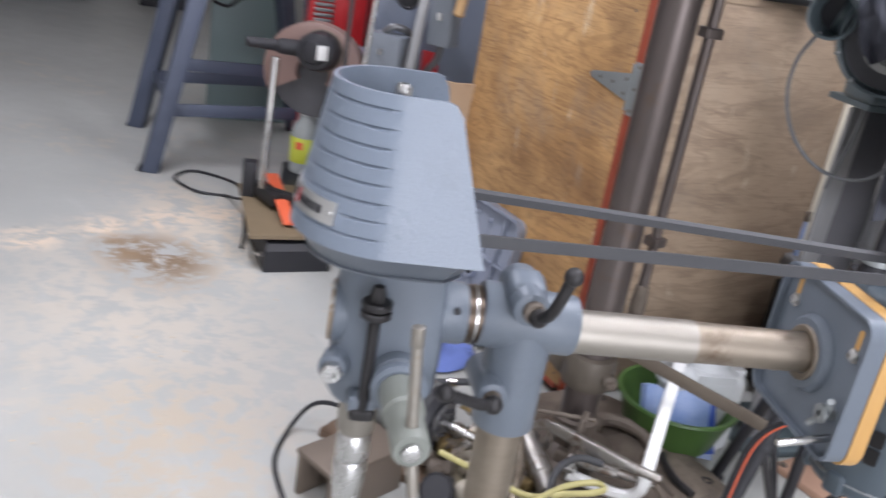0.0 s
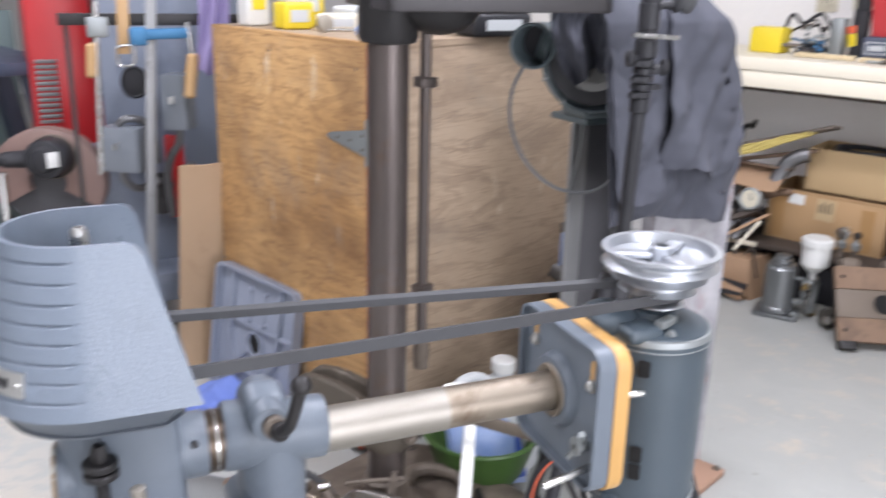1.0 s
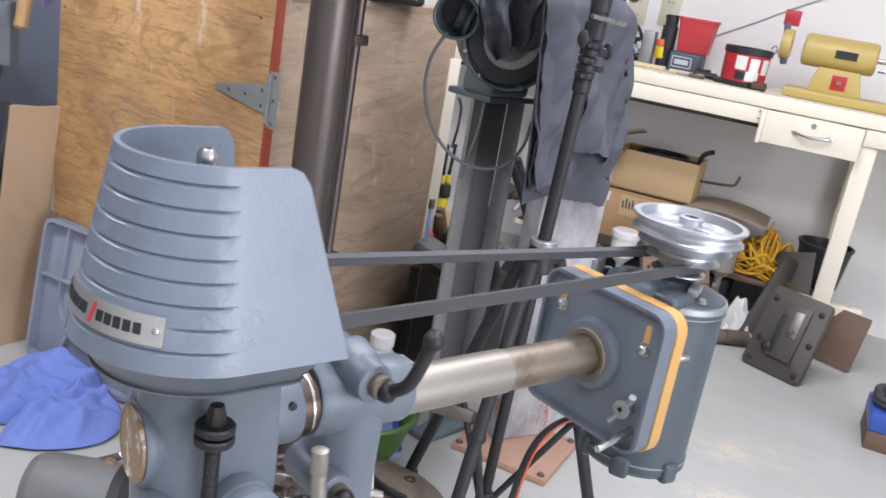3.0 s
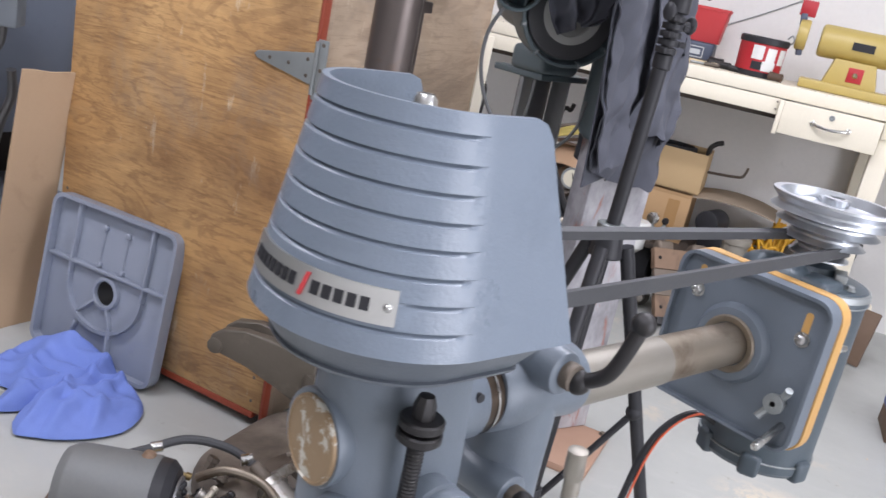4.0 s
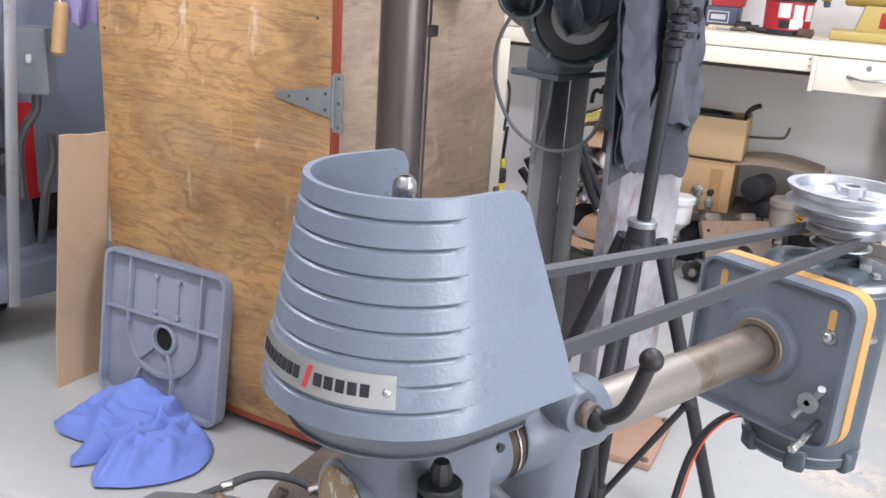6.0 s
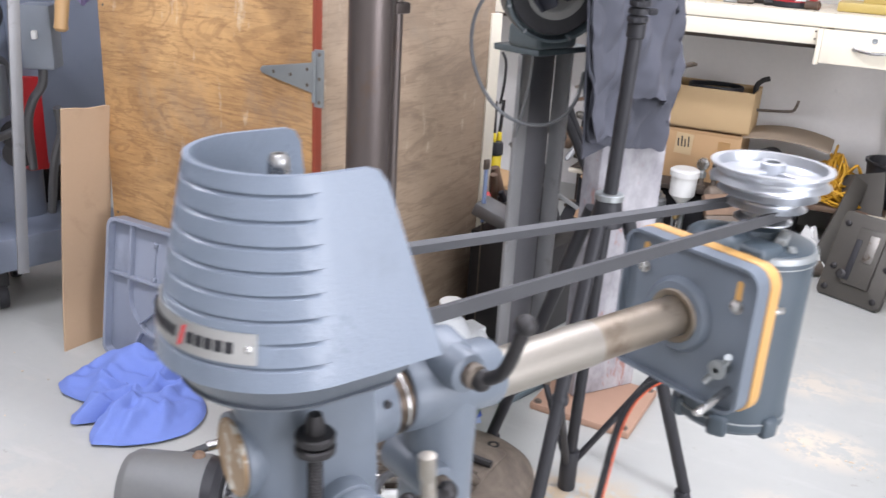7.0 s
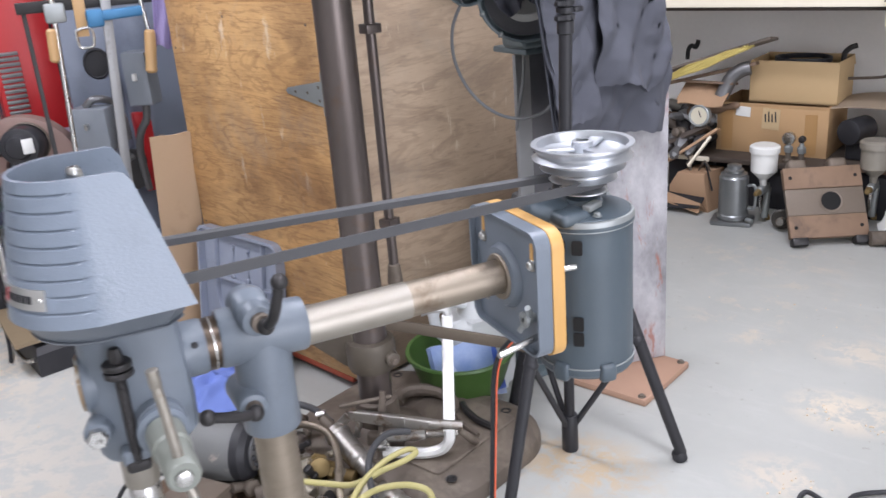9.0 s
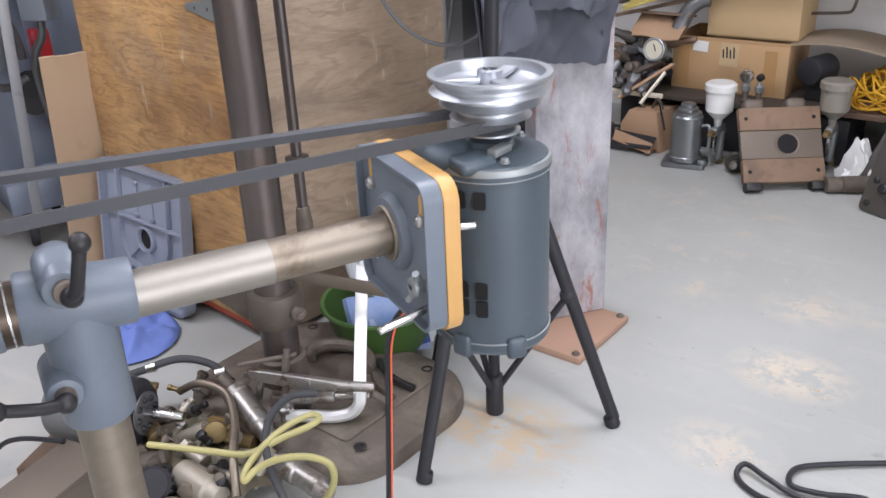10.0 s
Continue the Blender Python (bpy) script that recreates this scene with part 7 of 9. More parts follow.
    m = Matrix.Translation((bl + br) / 2) @ Matrix((u, v, u.cross(v))).transposed().to_4x4()
    sg = -1 if (u.cross(v)).dot(back) > 0 else 1
    g = thing("slotted_cover", m, "dark grey machined iron cover with slots and screws, leaning", "machine cover")
    part("plate", prism(nb(), rounded(0.235, 0.315, 0.02, 4), 0.026, at(0, 0.158, -0.013), 0.004), GREY_IRON, g)
    part("raised_pad", box(nb(), (0.10, 0.21, 0.016), at(0.01, 0.165, 0.018 * sg), 0.005), GREY_IRON, g)
    part("bright_slot", box(nb(), (0.035, 0.10, 0.006), at(0.025, 0.20, 0.028 * sg), 0.003), WORN_STEEL, g)
    part("groove", box(nb(), (0.022, 0.15, 0.006), at(-0.025, 0.15, 0.026 * sg), 0.003), BLACK, g)
    for x, y in ((-0.09, 0.03), (0.09, 0.03), (-0.09, 0.27), (0.09, 0.27), (-0.085, 0.11), (0.095, 0.15)):
        part("screw", lathe(nb(), [(0.011, 0.012), (0.011, 0.018), (0.006, 0.02)], at(x, y, 0, 0 if sg > 0 else 180), 16), BLACK_IRON, g)
    part("clamp_knob", lathe(nb(), [(0.016, 0.012), (0.018, 0.03), (0.01, 0.035)], at(-0.045, 0.09, 0, 0 if sg > 0 else 180), 18), BLACK_IRON, g)
    single("steel_sheet", box(nb(), (0.17, 0.006, 0.40), Matrix(), 0.001), GREY_IRON, "dark steel sheet leaning under the bench", "steel sheet", m=Matrix.Translation(bp(-0.30, 0.16, 0.175)) @ pose(0, 0, 0, 0, 0, math.degrees(math.atan2(u.y, u.x))) @ pose(0, 0, 0, -20, -18, 0))
    single("flat_bar", box(nb(), (0.075, 0.010, 0.44), Matrix(), 0.002), GREY_IRON, "dark flat steel bar leaning on the low shelf", "steel bar", m=along(bp(-0.175, -0.03, 0.004), bp(-0.265, 0.19, 0.31)) @ at(0, 0, 0.20, 0, 0, 60))
    single("brown_board", box(nb(), (0.16, 0.018, 0.22), Matrix(), 0.003), BROWN_BOARD, "dark brown board leaning under the bench", "board", m=Matrix.Translation(bp(-0.52, 0.06, 0.108)) @ pose(0, 0, 0, 0, 0, math.degrees(math.atan2(u.y, u.x))) @ pose(0, 0, 0, -18, 0, 0))
    # yellow cord heap, motor can, bucket, white bag
    path = []
    for k in range(230):
        a = 0.62 * k + 0.9 * math.sin(0.21 * k)
        r = 0.085 + 0.070 * math.sin(0.37 * k + 1) + 0.02 * math.sin(1.3 * k)
        lift = 0.085 * (1 + math.sin(0.83 * k + 0.5)) * (1 - abs(r) / 0.21) + 0.03 * (1 + math.sin(1.7 * k))* (k % 3 == 0)
        path.append(bp(-0.165, 0.30, 0.232) + B * (0.95 * r * math.cos(a)) + N * (1.0 * r * math.sin(a)) + Vector((0, 0, lift)))
    single("extension_lead", sweep(nb(), path, 0.0048, 6, 3), CORD_YELLOW, "tangled heap of yellow extension lead", "extension lead")
    single("motor_can", rod(nb(), (0, 0, 0), (0, 0.12, 0), 0.052, seg=28, soft=0.006), BLACK, "black round motor can lying on the shelf", "motor", m=bench_at(0.075, 0.30, 0.345, 0, 0, -20))
    b = thing("plastic_bucket", bench_at(-0.38, 0.33, 0.2205), "small black plastic bucket on the shelf", "bucket")
    part("bucket_body", lathe(nb(), [(0.075, 0), (0.085, 0.004), (0.105, 0.17), (0.112, 0.172), (0.112, 0.182), (0.100, 0.182), (0.078, 0.01), (0.01, 0.01)], Matrix(), 36), BLACK, b)
    grid = [[Vector((0.13 * (i / 14 - 0.5) + 0.012 * math.sin(j), 0.13 * (j / 14 - 0.5), 0.16 * math.exp(-((i - 7) ** 2 + (j - 7) ** 2) / 26) + 0.012 * math.sin(2.1 * i + 1.3 * j))) for j in range(15)] for i in range(15)]
    single("white_bag", sheet(nb(), grid, 0.003), WHITE, "crumpled white plastic bag on the floor", "bag", m=bench_at(-0.135, 0.03, 0.006))
    # added black boxes fill the dark deep under the shelf
    for s, n, w, dp, h in ((0.05, 0.32, 0.22, 0.30, 0.18), (0.42, 0.30, 0.25, 0.3, 0.18), (0.75, 0.32, 0.22, 0.3, 0.18)):
        single("filler_box", box(nb(), (w, dp, h), Matrix(), 0.01), BLACK, "added black box filling the dark under the low shelf", "crate", "black crates", m=bench_at(s, n, h / 2))
    # added block that holds the motor can up
    single("support_box", box(nb(), (0.12, 0.16, 0.07), Matrix(), 0.008), BLACK, "added flat black box holding up the motor can", "tool case", m=bench_at(0.075, 0.32, 0.2555))


GREY_BOARD = surf("grey_weathered_board", (0.20, 0.165, 0.135), (0.15, 0.12, 0.10), (0.6, 0.8), 0.0, 8, 120, 0.25, stretch=(3, 3, 0.5))
BROWN_BOARD = surf("brown_stained_board", (0.16, 0.10, 0.065), (0.12, 0.078, 0.05), (0.6, 0.8), 0.0, 8, 120, 0.2, stretch=(3, 0.5, 3))
TAPE = surf("brown_packing_tape", (0.40, 0.235, 0.10), (0.36, 0.21, 0.09), (0.25, 0.4), 0.0, 8, 120, 0.05)
TAPE_PALE = surf("pale_paper_label", (0.50, 0.37, 0.21), (0.46, 0.34, 0.19), (0.6, 0.8), 0.0, 8, 120, 0.05)
CORD_PALE = surf("pale_yellow_cord", (0.52, 0.42, 0.13), (0.44, 0.35, 0.11), (0.6, 0.8), 0.0, 20, 200, 0.05)
JACK = surf("jack_grey_enamel", (0.20, 0.21, 0.215), (0.26, 0.27, 0.275), (0.25, 0.4), 0.7, 10, 150, 0.08)
SMOKY = surf("smoky_plastic", (0.20, 0.18, 0.15), (0.26, 0.24, 0.2), (0.3, 0.45), 0.0, 10, 150, 0.05)
BRASS = surf("worn_brass", (0.33, 0.24, 0.11), (0.25, 0.18, 0.085), (0.4, 0.6), 0.8, 20, 150, 0.05)
RUST_DARK = surf("dark_rusted_steel", (0.155, 0.125, 0.10), (0.20, 0.16, 0.125), (0.5, 0.7), 0.4, 9, 120, 0.3)
under_bench()

# ---- on and round the base of the floor drill ----


def bowl_and_packet():
    c = Vector((1.0, 1.79, 0))
    d = thing("plastic_bowl", c, "deep green plastic bowl on the floor", "bowl")
    part("bowl_body", lathe(nb(), [(0.075, 0.0), (0.082, 0.003), (0.115, 0.06), (0.138, 0.13), (0.146, 0.150), (0.152, 0.152), (0.150, 0.158), (0.141, 0.157), (0.110, 0.062), (0.07, 0.008), (0.01, 0.006)], Matrix(), 56), GREEN, d)
    p = thing("detergent_packet", c + Vector((-0.005, -0.02, 0.02)), "blue and white printed packet in the bowl", "packet")
    grid = [[Vector((0.19 * (i / 12 - 0.5), -0.045 + 0.07 * j / 12 + 0.008 * math.sin(0.6 * i), 0.15 * j / 12 + 0.008 * math.sin(0.8 * i + 1))) for j in range(13)] for i in range(13)]
    part("pouch", sheet(nb(), grid, 0.02), BLUE_BAG, p)
    grid = [[Vector((0.13 * (i / 10 - 0.5) + 0.02, -0.058 + 0.045 * j / 10 + 0.008 * math.sin(0.72 * i), 0.035 + 0.06 * j / 10 + 0.008 * math.sin(0.96 * i + 1))) for j in range(11)] for i in range(11)]
    part("print_panel", sheet(nb(), grid, 0.002), PALE_PRINT, p, "pale printed panel")
    for x, wide in ((-0.075, 0.03), (0.082, 0.035)):
        grid = [[Vector((x + wide * (i / 6 - 0.5), -0.060 + 0.066 * j / 10 + 0.008 * math.sin(0.6 * (12 * (x / 0.19 + 0.5))), 0.02 + 0.125 * j / 10)) for j in range(11)] for i in range(7)]
        part("print_band", sheet(nb(), grid, 0.002), DEEP_BLUE, p, "deep blue printed band")
    # white jug behind the bowl
    j = thing("bleach_jug", Matrix.Translation((1.082, 1.845, 0)) @ Matrix.Diagonal((1.12, 1.12, 0.95, 1)), "cloudy white plastic jug with a screw cap", "jug")
    part("jug_body", prism(nb(), rounded(0.17, 0.13, 0.04, 6), 0.235, Matrix(), 0.03, 4), CLOUDY, j)
    part("neck", lathe(nb(), [(0.055, 0.225), (0.035, 0.265), (0.024, 0.28), (0.024, 0.30)], Matrix(), 28), CLOUDY, j)
    part("cap", lathe(nb(), [(0.027, 0.292), (0.028, 0.294), (0.028, 0.322), (0.025, 0.325)], Matrix(), 28), WHITE, j)
    part("handle", sweep(nb(), [(-0.03, 0, 0.262), (-0.075, 0, 0.285), (-0.115, 0, 0.262), (-0.105, 0, 0.20), (-0.078, 0, 0.16)], 0.014, 10), CLOUDY, j)


DEEP_BLUE = surf("deep_blue_print", (0.035, 0.08, 0.38), (0.05, 0.11, 0.44), (0.3, 0.45), 0.0, 25, 150, 0.03)
PALE_PRINT = surf("pale_blue_print", (0.48, 0.54, 0.70), (0.36, 0.44, 0.66), (0.35, 0.5), 0.0, 25, 150, 0.03)
lay()
bowl_and_packet()


def bar_clamp():
    """Aluminium F-clamp standing on the iron base."""
    d = thing("aluminium_clamp", (0.83, 1.52, 0.062), "large aluminium bar clamp standing on the iron base", "clamp")
    w = dict(world=True)
    a, b = Vector((0.800, 1.455, 0.135)), Vector((0.905, 1.650, 0.330))
    bm = box(nb(), (0.027, 0.013, (b - a).length), along(a, b) @ at(0, 0, (b - a).length / 2, 0, 0, 8), 0.002)
    for k in (-1, 1):
        box(bm, (0.004, 0.002, (b - a).length - 0.02), along(a, b) @ at(0, 0, (b - a).length / 2, 0, 0, 8) @ at(0.010 * k, -0.007, 0), 0.0006)
    part("bar", bm, CLAMP_ALU, d, "pale ribbed aluminium bar", **w)
    bm = sweep(nb(), [a + Vector((0.004, 0.008, 0.008)), a + Vector((-0.002, -0.002, -0.018)), a + Vector((-0.018, 0.006, -0.042)), a + Vector((-0.050, 0.024, -0.052)), a + Vector((-0.090, 0.046, -0.050)), a + Vector((-0.140, 0.075, -0.048))], 0.0135, 8)
    part("fixed_jaw", bm, CLAMP_ALU, d, "pale curved jaw", **w)
    part("top_hook", sweep(nb(), [b, b + Vector((0.0, 0.006, 0.014)), b + Vector((-0.025, 0.018, 0.018)), b + Vector((-0.055, 0.035, 0.010))], 0.011, 8), CLAMP_ALU, d, **w)
    q = a + Vector((-0.140, 0.075, -0.036))
    part("jaw_pad", lathe(nb(), [(0.016, 0), (0.018, 0.004), (0.018, 0.010), (0.010, 0.013), (0.008, 0.03)], Matrix.Translation(q), 8), CHROME, d, **w)
    part("stamp_bar", box(nb(), (0.030, 0.004, 0.006), Matrix.Translation(a + Vector((-0.068, 0.024, -0.049))) @ pose(0, 0, 0, 0, 0, -27)), BLACK, d, **w)
    return d


CLAMP_ALU = surf("pale_aluminium", (0.78, 0.78, 0.76), (0.68, 0.68, 0.66), (0.4, 0.55), 0.5, 20, 200, 0.05)
lay()
bar_clamp()


def pile():
    rng = random.Random(12)
    # toggle clamp: two worn handles, a screw with its bar
    d = thing("toggle_clamp", (0.72, 1.56, 0.062), "worn steel toggle clamp with two handles", "clamp")
    w = dict(world=True)
    head, mid, tail = Vector((0.614, 1.616, 0.160)), Vector((0.717, 1.508, 0.160)), Vector((0.829, 1.441, 0.150))

    def blade(p, q, high0, high1, thick):
        v = (q - p).normalized()
        up = (Vector((0, 0, 1)) - v * v.z).normalized()
        m = Matrix.Translation(p) @ Matrix((v, up, v.cross(up))).transposed().to_4x4()
        k = (q - p).length
        return [(0, -high0), (k, -high1), (k, high1), (0, high0)], thick, m @ at(0, 0, -thick / 2)

    bm = prism(nb(), *blade(head, mid, 0.013, 0.017, 0.016), 0.004, 3)
    prism(bm, *blade(mid - (mid - head) * 0.03, mid.lerp(tail, 0.45), 0.0165, 0.011, 0.018), 0.005, 3)
    rod(bm, mid.lerp(tail, 0.40), tail, 0.0115, 0.0105, 18, 0.002)
    part("upper_handle", bm, WORN_STEEL, d, "worn pressed-steel handle", **w)
    part("lower_handle", rod(rod(nb(), (0.666, 1.555, 0.112), (0.760, 1.500, 0.117), 0.013, 0.0125, 16, 0.002), (0.760, 1.500, 0.117), (0.826, 1.462, 0.120), 0.008, 0.008, 16, 0.002), WORN_STEEL, d, "worn round handle", **w)
    part("body", box(nb(), (0.09, 0.026, 0.035), at(0.685, 1.575, 0.088, 0, 8, -32), 0.008, 3), IRON, d, **w)
    bm = prism(nb(), *blade(head, Vector((0.588, 1.655, 0.105)), 0.010, 0.013, 0.014), 0.004, 2)
    prism(bm, *blade(Vector((0.634, 1.600, 0.150)), Vector((0.625, 1.612, 0.098)), 0.007, 0.008, 0.010), 0.003, 2)
    part("link", bm, WORN_STEEL, d, **w)
    bm = rod(nb(), (0.656, 1.547, 0.062), (0.692, 1.582, 0.215), 0.0075, seg=14)
    for k in range(14):
        p = Vector((0.656, 1.547, 0.062)).lerp(Vector((0.692, 1.582, 0.215)), 0.58 + 0.024 * k)
        lathe(bm, [(0.007, -0.0012), (0.0095, 0), (0.007, 0.0012)], along(p, (0.692, 1.582, 0.5)), 12, False)
    part("screw", bm, IRON, d, "dark threaded screw", **w)
    part("tommy_bar", rod(nb(), (0.594, 1.623, 0.185), (0.710, 1.574, 0.200), 0.0052, seg=12, soft=0.001), IRON, d, **w)
    part("screw_foot", rod(nb(), (0.832, 1.470, 0.120), (0.876, 1.470, 0.074), 0.008, 0.011, 12, 0.002), IRON, d, **w)
    # second, dark clamp behind
    bm = sweep(nb(), [(0.777, 1.724, 0.080), (0.800, 1.760, 0.084), (0.845, 1.765, 0.084), (0.895, 1.722, 0.084), (0.905, 1.660, 0.080), (0.88, 1.62, 0.078)], 0.017, 10)
    single("c_clamp", bm, IRON, "dark brown C-clamp lying on the iron base", "clamp")
    single("steel_lever", sweep(nb(), [(0.925, 1.640, 0.078), (0.915, 1.595, 0.082), (0.922, 1.545, 0.078), (0.945, 1.500, 0.074)], 0.009, 8), BLACK_IRON, "dark steel lever lying on the iron base", "lever")
    single("steel_lever", sweep(nb(), [(0.890, 1.600, 0.076), (0.880, 1.545, 0.080), (0.890, 1.490, 0.076)], 0.007, 8), IRON, "thin brown steel lever lying on the iron base", "lever")
    # air tool: barrel with its hose tail
    d = thing("air_tool", (0.62, 1.60, 0.03), "scuffed steel air tool with a hose", "air tool")
    a, b = Vector((0.582, 1.648, 0.108)), Vector((0.612, 1.510, 0.066))
    part("barrel", lathe(nb(), [(0.018, 0), (0.030, 0.004), (0.032, 0.02), (0.027, 0.024), (0.027, 0.115), (0.022, 0.12), (0.021, 0.16), (0.014, 0.165)], along(a, b), 24), WORN_STEEL, d, "scratched bright barrel", **w)
    part("tail", rod(nb(), a, a + Vector((-0.02, 0.03, 0.03)), 0.016, 0.012, 14, 0.003), IRON, d, **w)
    single("black_hose", sweep(nb(), [(0.36, 1.85, 0.10), (0.42, 1.84, 0.11), (0.50, 1.83, 0.12), (0.56, 1.77, 0.12), (0.585, 1.68, 0.115)], 0.009, 10), RUBBER, "short black air hose", "hose")
    for p in ((0.44, 1.838, 0.112), (0.573, 1.72, 0.12)):
        single("hose_ferrule", lathe(nb(), [(0.010, -0.012), (0.0115, -0.011), (0.0115, 0.011), (0.010, 0.012)], Matrix.Translation(p) @ pose(0, 0, 0, 0, 80, -20), 16), CHROME, "bright steel ferrule on the hose", "ferrule")
    # second steel barrel, nearer
    single("steel_barrel", lathe(nb(), [(0.018, 0), (0.026, 0.004), (0.026, 0.06), (0.022, 0.064), (0.024, 0.12), (0.020, 0.125), (0.012, 0.15)], along((0.60, 1.42, 0.07), (0.67, 1.27, 0.05)), 24), WORN_STEEL, "worn steel tool barrel in the heap", "tool")
    # brass and steel pipe fittings
    for k, (x, y, z) in enumerate(((0.40, 1.66, 0.07), (0.43, 1.72, 0.06), (0.47, 1.62, 0.05), (0.39, 1.57, 0.05), (0.46, 1.55, 0.05), (0.52, 1.60, 0.06), (0.50, 1.70, 0.05), (0.53, 1.50, 0.05), (0.44, 1.46, 0.05), (0.37, 1.74, 0.05), (0.56, 1.55, 0.05), (0.41, 1.78, 0.05), (0.50, 1.44, 0.05), (0.35, 1.63, 0.05), (0.57, 1.44, 0.045))):
        r, l = rng.uniform(0.014, 0.024), rng.uniform(0.05, 0.10)
        mm = (BRASS, WORN_STEEL, PALE_METAL, IRON, PALE_METAL)[k % 5]
        d = thing("pipe_fitting", Matrix.Translation((x, y, z)) @ pose(0, 0, 0, rng.uniform(60, 110), rng.uniform(-20, 20), rng.uniform(0, 360)), ("dull brass pipe fitting in the heap", "worn steel pipe fitting in the heap", "pale metal pipe fitting in the heap", "brown iron pipe fitting in the heap", "pale metal pipe fitting in the heap")[k % 5], "fitting", "pipe fittings")
        part("nut", lathe(nb(), [(r * 0.8, -l / 2), (r * 1.15, -l / 2 + 0.003), (r * 1.15, -l / 4), (r * 0.8, -l / 4)], Matrix(), 6), mm, d)
        part("body", lathe(nb(), [(r * 0.75, -l / 4), (r * 0.85, 0), (r, l / 4), (r, l / 2), (r * 0.7, l / 2 + 0.002)], Matrix(), 18), mm, d)
        if k % 2:
            part("branch", rod(nb(), (0, 0, 0), (r * 2.1, 0, 0), r * 0.7, seg=14, soft=0.002), mm, d)
    for k in range(34):
        r, l = rng.uniform(0.007, 0.017), rng.uniform(0.02, 0.06)
        mm, lab = rng.choice(((PALE_METAL, "small pale metal fitting in the heap"), (BRASS, "small dull brass fitting in the heap"), (IRON, "small brown iron fitting in the heap"), (BLACK_IRON, "small black fitting in the heap"), (WORN_STEEL, "small worn steel fitting in the heap")))
        single("small_fitting", lathe(nb(), [(r * 0.6, -l / 2), (r, -l / 2 + 0.002), (r, -l / 6), (r * 0.7, -l / 6 + 0.001), (r * 0.7, l / 4), (r * 0.9, l / 4 + 0.002), (r * 0.9, l / 2), (r * 0.4, l / 2 + 0.001)], Matrix(), rng.choice((6, 8, 16))), mm, lab, "fitting", "small pipe fittings", m=Matrix.Translation((rng.uniform(0.35, 0.58), rng.uniform(1.40, 1.80), rng.uniform(0.035, 0.085))) @ pose(0, 0, 0, rng.uniform(0, 180), rng.uniform(-60, 60), rng.uniform(0, 360)))
    # ribbed black cap and a pale cylinder on the near side of the heap
    c = thing("ribbed_cap", along((0.372, 1.489, 0.052), (0.32, 1.38, 0.16)), "black ribbed plastic cap in the heap", "cap")
    part("cap_body", lathe(nb(), [(0.012, -0.03), (0.036, -0.028), (0.036, 0.020), (0.030, 0.026), (0.010, 0.026)], Matrix(), 32), BLACK, c)
    for k in range(16):
        part("rib", box(nb(), (0.005, 0.004, 0.044), at(0.0365 * math.cos(k * math.pi / 8), 0.0365 * math.sin(k * math.pi / 8), -0.004, 0, 0, 22.5 * k), 0.001), BLACK, c)
    single("pale_cylinder", lathe(nb(), [(0.014, 0), (0.030, 0.003), (0.032, 0.01), (0.032, 0.09), (0.026, 0.096), (0.022, 0.12), (0.012, 0.123)], Matrix(), 28), PALE_METAL, "dull pale metal cylinder in the heap", "cylinder", m=along((0.425, 1.505, 0.050), (0.475, 1.40, 0.042)))
    # sheet under the heap, coloured dark in place of the shadow there
    grid = [[Vector((0.36 + 0.24 * i / 20, 1.40 + 0.36 * j / 20, 0.016 + 0.02 * abs(math.sin(0.5 * i + 0.3 * j)) + 0.012 * math.sin(0.9 * j))) for j in range(21)] for i in range(21)]
    single("heap_shade_sheet", sheet(nb(), grid, 0.004), HEAP_SHADE, "crumpled sheet under the fittings, darkened for the shadow there", "canvas")
    # yellow air hose in loops
    single("yellow_hose", sweep(nb(), [(0.379, 1.565, 0.098), (0.459, 1.495, 0.100), (0.498, 1.454, 0.105), (0.533, 1.418, 0.110), (0.566, 1.401, 0.120), (0.608, 1.394, 0.135), (0.660, 1.389, 0.145), (0.690, 1.397, 0.150), (0.678, 1.415, 0.152), (0.625, 1.412, 0.145), (0.572, 1.395, 0.130), (0.528, 1.360, 0.120), (0.514, 1.331, 0.115), (0.544, 1.347, 0.120), (0.583, 1.328, 0.140), (0.627, 1.295, 0.150), (0.659, 1.270, 0.140), (0.666, 1.263, 0.110), (0.658, 1.280, 0.060), (0.635, 1.294, 0.030)], 0.0068, 10), YELLOW, "looped translucent yellow air hose", "hose")
    single("grey_hose", sweep(nb(), [(0.48, 1.74, 0.09), (0.52, 1.70, 0.12), (0.56, 1.63, 0.12), (0.55, 1.53, 0.11), (0.52, 1.44, 0.10), (0.50, 1.36, 0.06)], 0.009, 10), BROWNED, "grey-brown hose in the heap", "hose")
    single("dark_hose", sweep(nb(), [(0.72, 1.50, 0.14), (0.66, 1.50, 0.15), (0.60, 1.45, 0.14), (0.57, 1.36, 0.11), (0.58, 1.26, 0.05)], 0.008, 10), RUBBER, "dark rubber hose in the heap", "hose")
    # grey electric motor on its board
    a, b = Vector((0.235, 1.785, 0.118)), Vector((0.405, 1.640, 0.118))
    d = thing("spare_motor", Matrix.Translation((0.30, 1.73, 0)), "old grey electric motor on a plank, paint flaked", "motor")
    part("mount_board", box(nb(), (0.30, 0.22, 0.022), at(0.31, 1.725, 0.011, 0, 0, -40), 0.003), BROWN_BOARD, d, **w)
    part("cradle", box(nb(), (0.12, 0.14, 0.03), at(0.31, 1.725, 0.036, 0, 0, -40), 0.006), IRON, d, **w)
